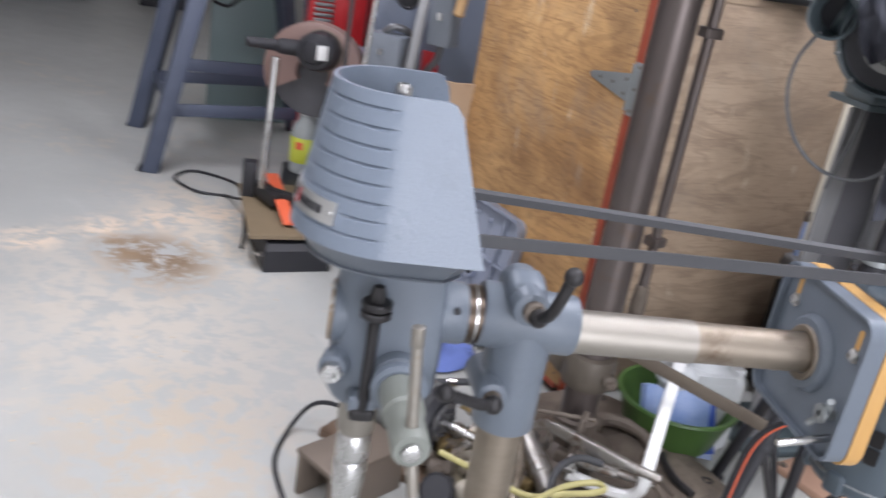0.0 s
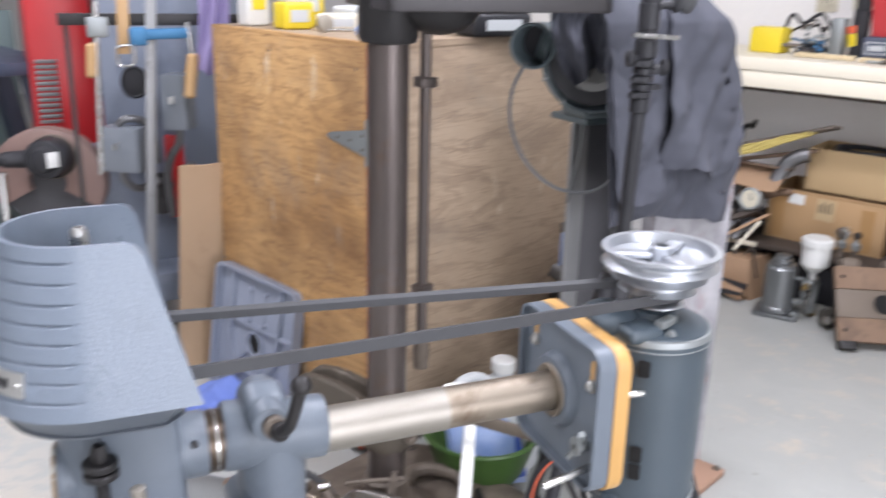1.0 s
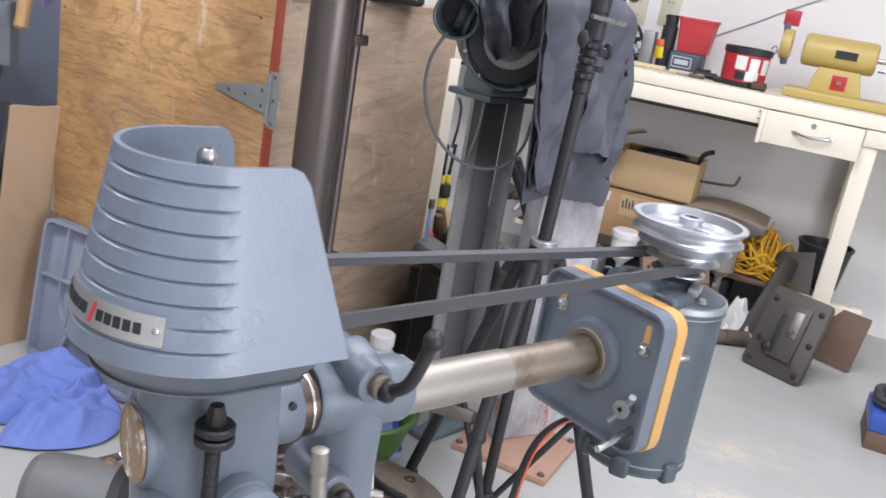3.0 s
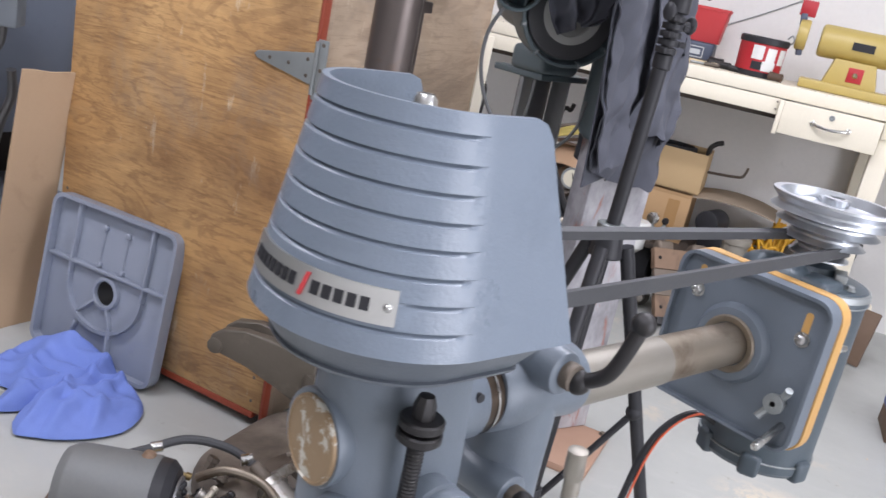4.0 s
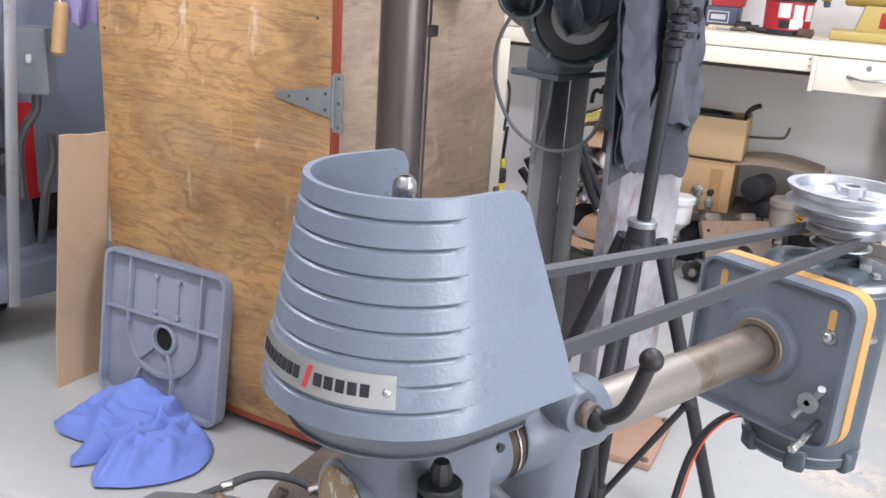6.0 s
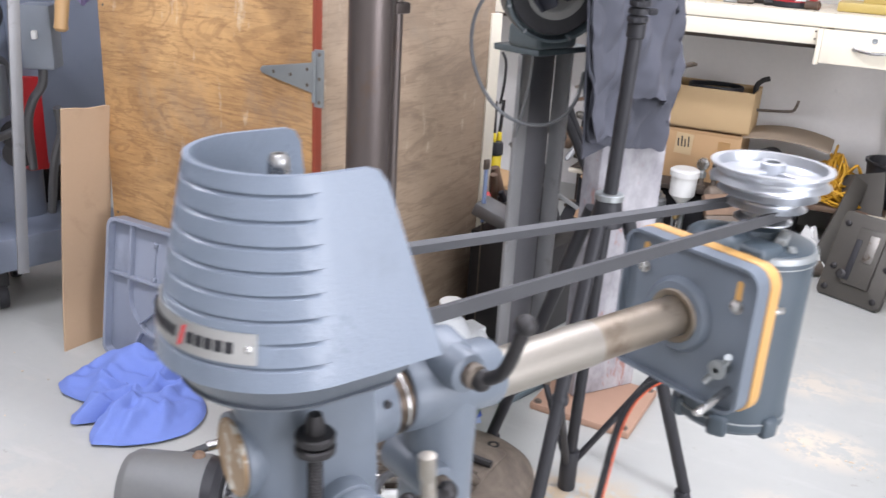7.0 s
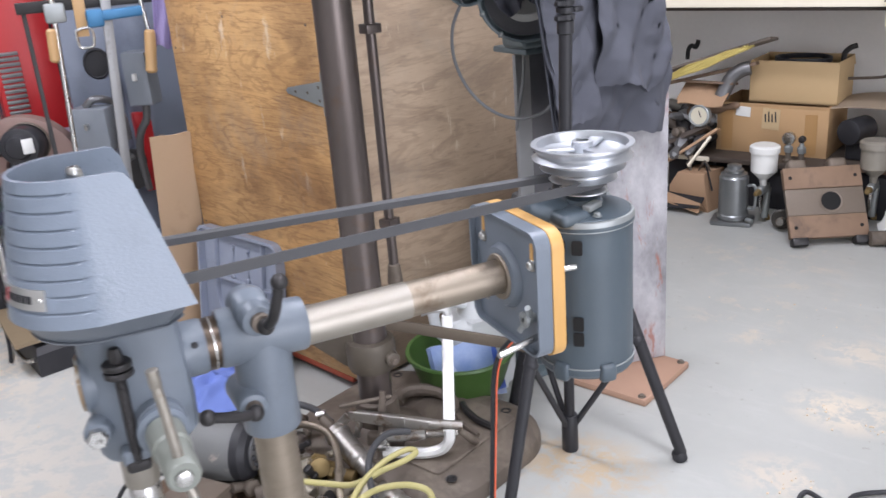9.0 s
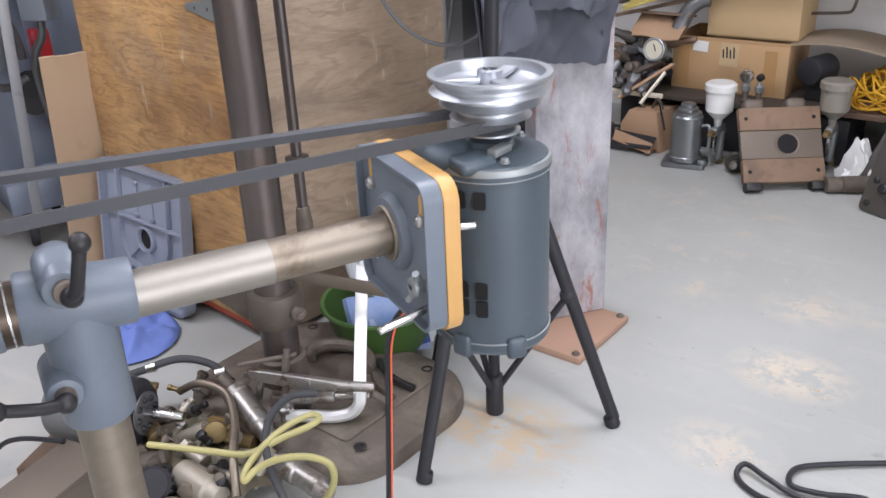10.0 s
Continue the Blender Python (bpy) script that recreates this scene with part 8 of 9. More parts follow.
    part("shell", lathe(nb(), [(0.040, 0), (0.066, 0.006), (0.074, 0.02), (0.076, 0.026), (0.076, 0.165), (0.074, 0.17)], along(a, b), 40), OLD_GREY, d, "flaked dull grey shell", **w)
    part("end_bell", lathe(nb(), [(0.074, 0.17), (0.072, 0.19), (0.060, 0.203), (0.035, 0.206), (0.02, 0.206)], along(a, b), 40), BLACK, d, "black slotted end bell", **w)
    dirn = (b - a).normalized()
    part("bearing_ring", lathe(nb(), [(0.040, 0.0), (0.046, 0.002), (0.046, 0.006), (0.040, 0.007), (0.018, 0.004)], along(b - dirn * 0.018, b + dirn), 32), SHINY_GREY, d, **w)
    for k in range(8):
        q = along(b - dirn * 0.016, b + dirn) @ Vector((0.032 * math.cos(k * 0.785), 0.032 * math.sin(k * 0.785), 0.004))
        part("vent_slot", ball(nb(), q, 0.0075, 10, (1, 1, 1)), BLACK, d, **w)
    part("shaft", rod(nb(), b - dirn * 0.02, b + dirn * 0.075, 0.011, 0.011, 18, 0.002), CHROME, d, **w)
    part("screw_boss", rod(nb(), (0.355, 1.70, 0.185), (0.36, 1.70, 0.20), 0.014, 0.011, 14, 0.003), RUST, d, **w)
    # brown steel angle block under the head
    d = thing("angle_block", at(0.19, 1.545, 0, 0, 0, 38), "brown steel angle block on the floor", "steel block")
    part("web", box(nb(), (0.20, 0.014, 0.10), at(0, 0.05, 0.05), 0.002), RUST_DARK, d)
    part("web", box(nb(), (0.20, 0.014, 0.10), at(0, -0.05, 0.05), 0.002), RUST_DARK, d)
    part("top_plate", box(nb(), (0.205, 0.12, 0.012), at(0, 0, 0.104), 0.002), RUST_DARK, d)
    single("mains_lead", sweep(nb(), [(0.23, 1.64, 0.115), (0.15, 1.72, 0.10), (0.10, 1.77, 0.06), (0.055, 1.74, 0.01), (0.03, 1.62, 0.007), (0.06, 1.48, 0.007), (0.10, 1.36, 0.007)], 0.0055, 8), BLACK, "thin black mains lead on the floor", "mains lead")
    single("black_cable", sweep(nb(), [(2.1, 0.66, 0.008), (1.9, 0.74, 0.008), (1.72, 0.835, 0.008), (1.60, 0.90, 0.009), (1.52, 0.93, 0.010), (1.47, 0.90, 0.012), (1.50, 0.85, 0.012), (1.56, 0.80, 0.010), (1.53, 0.77, 0.009), (1.46, 0.86, 0.009), (1.44, 0.93, 0.018), (1.435, 0.985, 0.018), (1.40, 0.97, 0.009), (1.40, 0.90, 0.008), (1.46, 0.80, 0.008), (1.5, 0.7, 0.008)], 0.0058, 8), BLACK, "thick black cable in loose loops on the floor", "cable")


PALE_METAL = surf("dull_pale_metal", (0.44, 0.40, 0.33), (0.36, 0.32, 0.26), (0.4, 0.6), 0.6, 30, 200, 0.15)
# brown darkened to give the shadow under the fittings
HEAP_SHADE = surf("heap_shadow_brown", (0.17, 0.145, 0.095), (0.12, 0.10, 0.07), (0.8, 0.95), 0.0, 20, 250, 0.3)
OLD_GREY = surf("flaked_grey_paint", (0.135, 0.14, 0.14), (0.17, 0.17, 0.165), (0.45, 0.65), 0.1, 9, 150, 0.2, (0.30, 0.27, 0.24), (0.62, 0.68), 14)
pile()

# ---- the far side: saw, stand, red cabinet, grey machine, clamps ----


def chop_saw():
    d = thing("chop_saw", (0.05, 2.97, 0), "abrasive cut-off saw with a red-brown guard on a black base", "chop saw")
    w = dict(world=True)
    o = [(-0.117, 3.155), (-0.015, 2.735), (0.193, 2.794), (0.105, 3.21)]
    bm = nb()
    rings = [[bm.verts.new((x + (0.04 - x) * s, y + (2.97 - y) * s, z)) for x, y in o] for s, z in ((0, 0), (0.02, 0.075), (0.10, 0.095))]
    for a, b in zip(rings, rings[1:]):
        for k in range(4):
            bm.faces.new((a[k], a[(k + 1) % 4], b[(k + 1) % 4], b[k]))
    bm.faces.new(rings[0][::-1])
    bm.faces.new(rings[-1])
    part("base", bm, BLACK, d, "black pressed-steel base", **w)
    bm = nb()
    q = [(-0.150, 3.25), (-0.068, 2.75), (0.138, 2.795), (0.062, 3.30)]
    lo, hi = [bm.verts.new((x, y, 0.110)) for x, y in q], [bm.verts.new((x, y, 0.122)) for x, y in q]
    bm.faces.new(lo[::-1])
    bm.faces.new(hi)
    for k in range(4):
        bm.faces.new((lo[k], lo[(k + 1) % 4], hi[(k + 1) % 4], hi[k]))
    part("table_board", bm, TAN_BOARD, d, "tan hardboard table", **w)
    part("spacer", box(nb(), (0.10, 0.3, 0.016), at(0.02, 2.97, 0.1025, 0, 0, 10)), BLACK, d, **w)
    part("handle_loop", sweep(nb(), [(-0.055, 2.93, 0.10), (-0.075, 2.86, 0.075), (-0.05, 2.79, 0.05), (-0.02, 2.75, 0.06)], 0.008, 10), CHROME, d, **w)
    part("fence", box(nb(), (0.05, 0.16, 0.05), at(-0.035, 3.07, 0.16, 0, 0, 30), 0.006), BLACK_IRON, d, **w)
    part("fence", box(nb(), (0.15, 0.03, 0.05), at(0.035, 3.02, 0.165, 0, 0, -30), 0.006), BLACK_IRON, d, **w)
    part("vise_post", box(nb(), (0.05, 0.05, 0.14), at(-0.105, 3.14, 0.185), 0.006), BLACK, d, **w)
    part("vise_screw", rod(nb(), (-0.055, 3.03, 0.19), (-0.048, 3.06, 0.66), 0.010, 0.012, 16, 0.003), CHROME, d, "bright upright steel rod", **w)
    part("guard_stop", box(nb(), (0.045, 0.36, 0.008), at(0.012, 3.02, 0.165, 9, 0, 14), 0.002), ORANGE, d, "orange painted stop", **w)
    c = Vector((0.085, 3.18, 0.60))
    ax = Vector((-0.30, -0.95, 0)).normalized()
    f = along(c, c + ax)
    bm, rings = nb(), []
    for r, h in ((0.06, -0.035), (0.165, -0.035), (0.178, -0.028), (0.178, 0.028), (0.165, 0.035), (0.06, 0.035)):
        rings.append([bm.verts.new(f @ Vector((r * math.cos(radians(a)), r * math.sin(radians(a)), h))) for a in range(-30, 211, 8)])
    for a, b in zip(rings, rings[1:] + rings[:1]):
        for k in range(len(a) - 1):
            bm.faces.new((a[k], a[k + 1], b[k + 1], b[k]))
    for k in (0, -1):
        bm.faces.new([r[k] for r in rings])
    part("wheel_guard", bm, GUARD, d, "dull red-brown half guard", **w)
    part("cutting_disc", rod(nb(), c - ax * 0.003, c + ax * 0.003, 0.165, seg=48), DARK_WHEEL, d, **w)
    bm = rod(nb(), c + Vector((0.02, -0.03, 0.085)), c + ax * 0.14 + Vector((0.03, 0, 0.095)), 0.070, 0.064, 32, 0.012)
    rod(bm, c + ax * 0.135 + Vector((0.03, 0, 0.095)), c + ax * 0.16 + Vector((0.03, 0, 0.095)), 0.045, 0.038, 28, 0.006)
    part("motor", bm, BLACK, d, "black motor housing", **w)
    part("motor_band", lathe(nb(), [(0.0705, -0.012), (0.073, -0.010), (0.073, 0.010), (0.0705, 0.012)], along(c + ax * 0.035 + Vector((0.024, -0.02, 0.088)), c + ax * 1.035 + Vector((0.09, -0.02, 0.13))), 32, False), IRON, d, "brown band round the motor", **w)
    part("grip", rod(rod(nb(), c + ax * 0.08 + Vector((-0.02, 0, 0.09)), c + Vector((-0.13, -0.10, 0.095)), 0.030, 0.026, 18, 0.004), c + Vector((-0.13, -0.10, 0.095)), c + Vector((-0.23, -0.13, 0.10)), 0.020, 0.017, 18, 0.004), BLACK, d, **w)
    part("rating_label", box(nb(), (0.035, 0.002, 0.05), Matrix.Translation(c + ax * 0.10 + Vector((0.045, -0.068, 0.10))) @ pose(0, 0, 0, 0, 0, 17), 0.0005), WHITE, d, "white rating label", **w)
    # foot added under the bottle; bottle and arm placed to fit the camera's view
    part("added_rear_foot", box(nb(), (0.16, 0.46, 0.10), at(0.075, 3.43, 0.05), 0.008), BLACK, d, **w)
    bm = box(nb(), (0.10, 0.05, 0.50), at(0.090, 3.635, 0.34), 0.012, 3)
    box(bm, (0.085, 0.46, 0.07), at(0.090, 3.43, 0.58), 0.014, 3)
    part("arm", bm, ZINC, d, "grey pivot arm", **w)
    part("lead", sweep(nb(), [(-0.07, 3.2, 0.11), (-0.14, 3.25, 0.06), (-0.20, 3.40, 0.008), (-0.32, 3.42, 0.008), (-0.42, 3.55, 0.008), (-0.36, 3.66, 0.008), (-0.20, 3.58, 0.008), (-0.13, 3.40, 0.03), (-0.11, 3.15, 0.09), (-0.10, 3.0, 0.03), (-0.10, 2.9, 0.01)], 0.006, 8), BLACK, d, "black looped lead", **w)
    return d


TAN_BOARD = surf("tan_hardboard", (0.22, 0.165, 0.10), (0.18, 0.135, 0.08), (0.5, 0.7), 0.0, 8, 150, 0.1)
GUARD = surf("dull_red_brown_paint", (0.24, 0.16, 0.135), (0.19, 0.115, 0.098), (0.45, 0.65), 0.0, 8, 150, 0.15)
lay(-0.05, -0.11, 0.96)
chop_saw()


def soda_bottle():
    d = thing("plastic_bottle", (0.074, 3.54, 0.10), "clear plastic bottle with a yellow-green label on the saw's added foot", "bottle")
    part("bottle_body", lathe(nb(), [(0.044, 0), (0.053, 0.006), (0.055, 0.05), (0.055, 0.165), (0.046, 0.205), (0.026, 0.230), (0.022, 0.25)], Matrix(), 32), CLOUDY_CLEAR, d, "clear greyish plastic")
    part("wrap_label", lathe(nb(), [(0.0552, 0.05), (0.0558, 0.051), (0.0558, 0.155), (0.0552, 0.156)], Matrix(), 32, False), LABEL_GREEN, d, "yellow-green printed label")
    part("label_patch", box(nb(), (0.03, 0.003, 0.03), at(-0.02, -0.0525, 0.125, 0, 0, -20)), ORANGE, d)
    part("cap", lathe(nb(), [(0.026, 0.245), (0.0275, 0.247), (0.0275, 0.272), (0.024, 0.275)], Matrix(), 24), WHITE, d, "white screw cap")
    return d


CLOUDY_CLEAR = surf("clear_grey_plastic", (0.30, 0.32, 0.31), (0.38, 0.40, 0.39), (0.12, 0.25), 0.0, 18, 150, 0.03)
soda_bottle()


def machine_stand():
    d = thing("machine_stand", (-0.2, 4.1, 0), "blue-grey steel machine stand with splayed legs", "machine stand")
    w = dict(world=True)
    feet = [((-0.536, 3.76), (-0.345, 3.80)), ((-0.717, 4.43), (-0.52, 4.40)), ((0.22, 4.02), (0.06, 4.02)), ((0.05, 4.70), (-0.10, 4.62))]
    for (x, y), (tx, ty) in feet:
        a, b = Vector((x, y, 0.0)), Vector((tx, ty, 0.9))
        h = (b - a).length
        leg = part("leg", box(nb(), (0.10, 0.07, h), along(a, b) @ at(0, 0, h / 2), 0.004), BLUE_STEEL, d, **w)
        part("foot_pad", box(nb(), (0.09, 0.08, 0.016), at(x, y, 0.008), 0.003), BLACK, leg, **w)
    for a, b in (((-0.47, 3.775, 0.27), (0.17, 4.02, 0.27)), ((-0.64, 4.42, 0.26), (0.01, 4.67, 0.26)), ((-0.46, 3.80, 0.27), (-0.64, 4.40, 0.27)), ((-0.50, 4.0, 0.42), (0.10, 4.25, 0.40))):
        v = Vector(b) - Vector(a)
        part("cross_rail", box(nb(), (0.012, 0.055, v.length), along(a, b) @ at(0, 0, v.length / 2), 0.002), BLUE_STEEL, d, **w)
    part("top_pan", box(nb(), (0.6, 0.8, 0.05), at(-0.22, 4.2, 0.925, 0, 0, 20), 0.006), BLUE_STEEL, d, **w)
    return d


lay(-0.08, 0.0, 0.94, 0.937)
machine_stand()
single("sheet_metal_screen", box(nb(), (0.42, 0.03, 1.1), Matrix(), 0.006), TEAL, "grey-teal sheet-metal screen behind the stand", "screen", m=at(-0.22, 4.78, 0.55, 0, 0, 12))
single("panel_lead", sweep(nb(), [(-0.42, 4.68, 0.62), (-0.34, 4.70, 0.60), (-0.27, 4.71, 0.66), (-0.20, 4.72, 0.72), (-0.22, 4.72, 0.85)], 0.008, 8), BLACK, "black lead hanging on the teal panel", "lead")


def far_boxes():
    for x, y, wd, dp, h, mm, lab in ((-2.2, 7.75, 0.7, 0.5, 0.5, BLUE_STEEL, "dark blue machine cabinet by the far wall"), (-1.2, 7.9, 0.5, 0.4, 0.62, BLACK, "black machine cabinet by the far wall"), (-3.1, 7.5, 0.5, 0.5, 0.8, MACHINE, "grey machine cabinet by the far wall")):
        d = thing("machine_cabinet", at(x, y, 0, 0, 0, 8), lab, "machine cabinet", "cabinets by the far wall")
        part("carcass", box(nb(), (wd, dp, h), at(0, 0, h / 2), 0.01), mm, d)
        part("front_panel", box(nb(), (wd - 0.08, 0.012, h - 0.14), at(0, -dp / 2 - 0.006, h / 2 - 0.01), 0.004), mm, d)
        part("toe_rail", box(nb(), (wd - 0.02, 0.02, 0.05), at(0, -dp / 2 - 0.004, 0.025), 0.003), BLACK, d)


lay()
far_boxes()


def red_cabinet():
    d = thing("red_cabinet", at(0.19, 3.93, 0, 0, 0, 4), "tall glossy red steel tool cabinet with louvres", "cabinet")
    part("carcass", box(nb(), (0.31, 0.42, 1.5), at(0, 0, 0.80), 0.010), RED, d)
    part("plinth", box(nb(), (0.29, 0.40, 0.05), at(0, 0, 0.025), 0.004), BLACK, d)
    part("door_gap", box(nb(), (0.008, 0.006, 1.42), at(0.07, -0.211, 0.80)), BLACK, d, "dark gap beside the door")
    part("corner_trim", box(nb(), (0.012, 0.010, 1.46), at(0.15, -0.213, 0.80), 0.002), ZINC, d, "bright corner strip")
    for k in range(12):
        part("louvre", box(nb(), (0.075, 0.012, 0.012), at(-0.10, -0.214, 0.72 + 0.021 * k, 25), 0.003), ZINC, d)
    return d


lay(-0.06, -0.15, 0.95)
red_cabinet()


def grey_machine():
    d = thing("grey_band_saw", (0.56, 3.28, 0), "blue-grey floor machine with electrical switch boxes", "band saw")
    w = dict(world=True)
    part("column", prism(nb(), rounded(0.34, 0.28, 0.08, 8), 1.2, at(0.60, 3.30, 0.44, 0, 0, 12), 0.01), MACHINE, d, "blue-grey rounded column", **w)
    part("back_panel", box(nb(), (0.26, 0.04, 0.9), at(0.40, 3.22, 0.95, 0, 0, 5), 0.008), MACHINE, d, **w)
    part("base_plate", box(nb(), (0.46, 0.30, 0.11), at(0.48, 3.20, 0.20, 0, 0, 10), 0.01), MACHINE, d, **w)
    part("base_web", box(nb(), (0.30, 0.05, 0.26), at(0.55, 3.36, 0.36, 0, 0, 10), 0.01), BLACK_IRON, d, **w)
    part("red_base", box(nb(), (0.075, 0.04, 0.30), at(0.492, 3.16, 0.58, 0, 0, 10), 0.006), RED, d, "red painted panel", **w)
    sw = part("switch_box", box(nb(), (0.085, 0.082, 0.185), at(0.492, 2.985, 0.876, 0, 0, -33), 0.008), BOXGREY, d, "grey steel switch box", **w)
    part("toggle", box(nb(), (0.014, 0.02, 0.025), at(0.466, 2.948, 0.885, 0, 0, -33), 0.004), WHITE, sw, **w)
    part("bracket", box(nb(), (0.05, 0.22, 0.04), at(0.50, 3.10, 0.88), 0.006), MACHINE, d, **w)
    lo = part("switch_box", box(nb(), (0.13, 0.085, 0.15), at(0.318, 2.99, 0.725, 0, 0, -33), 0.008), BOXGREY, d, "grey steel switch box", **w)
    part("toggle", box(nb(), (0.012, 0.02, 0.022), at(0.290, 2.95, 0.74, 0, 0, -33), 0.004), CHROME, lo, **w)
    part("bracket", box(nb(), (0.05, 0.22, 0.04), at(0.33, 3.12, 0.74), 0.006), MACHINE, d, **w)
    bm = lathe(nb(), [(0.03, 0), (0.052, 0.004), (0.055, 0.02), (0.048, 0.03), (0.044, 0.026), (0.02, 0.03)], along((0.372, 3.06, 0.935), (0.33, 2.9, 0.935)) @ Matrix.Diagonal((0.8, 1, 1, 1)), 32)
    part("hand_knob", bm, BLACK, d, "round black knob", **w)
    part("knob_shaft", rod(nb(), (0.38, 3.2, 0.935), (0.372, 3.06, 0.935), 0.016, seg=14), BLACK, d, **w)
    for pts in ([(0.30, 2.99, 0.80), (0.33, 2.98, 0.825), (0.38, 2.99, 0.81), (0.41, 3.02, 0.75), (0.42, 3.05, 0.66)], [(0.49, 2.99, 0.785), (0.485, 3.0, 0.73), (0.46, 3.02, 0.68), (0.45, 3.06, 0.60), (0.46, 3.1, 0.45)], [(0.31, 2.99, 0.675), (0.31, 3.0, 0.62), (0.35, 3.01, 0.58), (0.42, 3.03, 0.60)], [(0.52, 3.0, 0.66), (0.53, 3.02, 0.58), (0.51, 3.05, 0.48), (0.5, 3.1, 0.3)]):
        part("conduit", sweep(nb(), pts, 0.013, 10), SHINY_GREY, d, "grey flexible conduit", **w)
    part("lower_housing", prism(nb(), rounded(0.30, 0.22, 0.04, 6), 0.42, at(0.36, 3.30, 0.25, 0, 0, 8), 0.01), MACHINE, d, **w)
    for z in (0.60, 0.66):
        part("pulley", lathe(nb(), [(0.02, 0), (0.045, 0.004), (0.036, 0.012), (0.045, 0.02), (0.02, 0.024)], along((0.43, 3.12, z - 0.1), (0.36, 2.9, z - 0.08)), 24), BLACK_IRON, d, **w)
    for x, y in ((0.33, 3.10), (0.60, 3.12), (0.42, 3.34)):
        part("caster", rod(nb(), (x - 0.015, y, 0.045), (x + 0.015, y, 0.045), 0.045, seg=24, soft=0.005), BLACK, d, **w)
        part("caster_fork", box(nb(), (0.045, 0.05, 0.07), at(x, y, 0.112), 0.006), BLACK_IRON, d, **w)
    return d


BOXGREY = hammered("switch_box_grey", (0.175, 0.195, 0.225), (0.21, 0.23, 0.255), 0.4)
lay(-0.055, -0.05, 0.953)
grey_machine()


def clamp_rack():
    d = thing("clamp_rack", (0.44, 2.99, 0), "black steel rack rail for clamps on two added posts", "rack")
    w = dict(world=True)
    part("rail", box(nb(), (0.56, 0.025, 0.035), at(0.46, 2.96, 1.125, 0, 0, -3), 0.003), BLACK_IRON, d, **w)
    # added posts: left for the red cabinet's black stripe, right hidden behind the door
    for x in (0.20, 0.72):
        part("post", box(nb(), (0.014, 0.014, 1.11), at(x, 2.985, 0.555), 0.002), BLACK_IRON, d, **w)
    # long bar clamp with a blue jaw and a wooden handle
    c = thing("bar_clamp", (0.44, 2.92, 1.1), "long galvanised bar clamp with blue jaws and a wooden handle", "clamp", "hanging bar clamps")
    a, b = Vector((0.440, 2.925, 1.21)), Vector((0.372, 2.92, 0.20))
    BAR_TURN = 90
    part("bar", box(nb(), (0.030, 0.010, (b - a).length), along(b, a) @ at(0, 0, (b - a).length / 2, 0, 0, BAR_TURN), 0.0015), PALE_STEEL, c, "galvanised steel bar", **w)
    part("jaw", box(nb(), (0.15, 0.022, 0.032), at(0.465, 2.915, 1.085, 0, -2, 0), 0.006), CLAMP_BLUE, c, "blue painted jaw", **w)
    part("jaw_head", box(nb(), (0.05, 0.03, 0.055), at(0.395, 2.915, 1.078), 0.008), CLAMP_BLUE, c, **w)
    part("screw", rod(nb(), (0.536, 2.912, 1.12), (0.545, 2.91, 1.02), 0.007, seg=12), CHROME, c, **w)
    part("handle", lathe(nb(), [(0.012, 0), (0.017, 0.006), (0.0185, 0.06), (0.0175, 0.115), (0.019, 0.13), (0.012, 0.138)], along((0.548, 2.91, 1.025), (0.530, 2.91, 0.885)), 20), WOOD_HANDLE, c, "varnished wooden handle", **w)
    c = thing("bar_clamp", (0.27, 2.92, 1.1), "thin steel bar clamp with a wooden handle", "clamp", "hanging bar clamps")
    part("bar", rod(nb(), (0.285, 2.92, 1.18), (0.258, 2.92, 0.66), 0.008, seg=12), CHROME, c, **w)
    part("jaw", box(nb(), (0.06, 0.025, 0.06), at(0.285, 2.918, 1.105), 0.008), ZINC, c, **w)
    part("handle", lathe(nb(), [(0.010, 0), (0.0145, 0.006), (0.015, 0.05), (0.0145, 0.095), (0.009, 0.102)], along((0.264, 2.905, 1.06), (0.256, 2.905, 0.955)), 20), WOOD_HANDLE, c, "varnished wooden handle", **w)
    c = thing("leather_strap", (0.355, 2.93, 1.1), "tan leather strap with a bright buckle", "strap")
    part("strap", box(nb(), (0.034, 0.006, 0.20), at(0.357, 2.925, 1.125, 0, 2, 0), 0.002), WOOD_HANDLE, c, **w)
    part("buckle", sweep(nb(), [(0.333, 2.918, 1.045), (0.335, 2.915, 0.998), (0.355, 2.915, 0.990), (0.377, 2.915, 0.998), (0.379, 2.918, 1.045), (0.356, 2.918, 1.052), (0.333, 2.918, 1.045)], 0.0045, 8), CHROME, c, **w)
    grid = [[Vector((0.575 + 0.085 * j / 16 - 0.018 * (i / 16) * (1 - j / 16), 2.91 - 0.012 * math.sin(0.9 * j + 0.3 * i), 1.20 - 0.235 * i / 16 + 0.01 * math.sin(0.8 * j))) for j in range(17)] for i in range(17)]
    single("hanging_cloth", sheet(nb(), grid, 0.003), PURPLE, "lilac cloth hanging from the clamp rack", "cloth")


lay(-0.075, -0.11, 0.972)
clamp_rack()

# ---- things on top of the plywood cabinet, and beside it ----


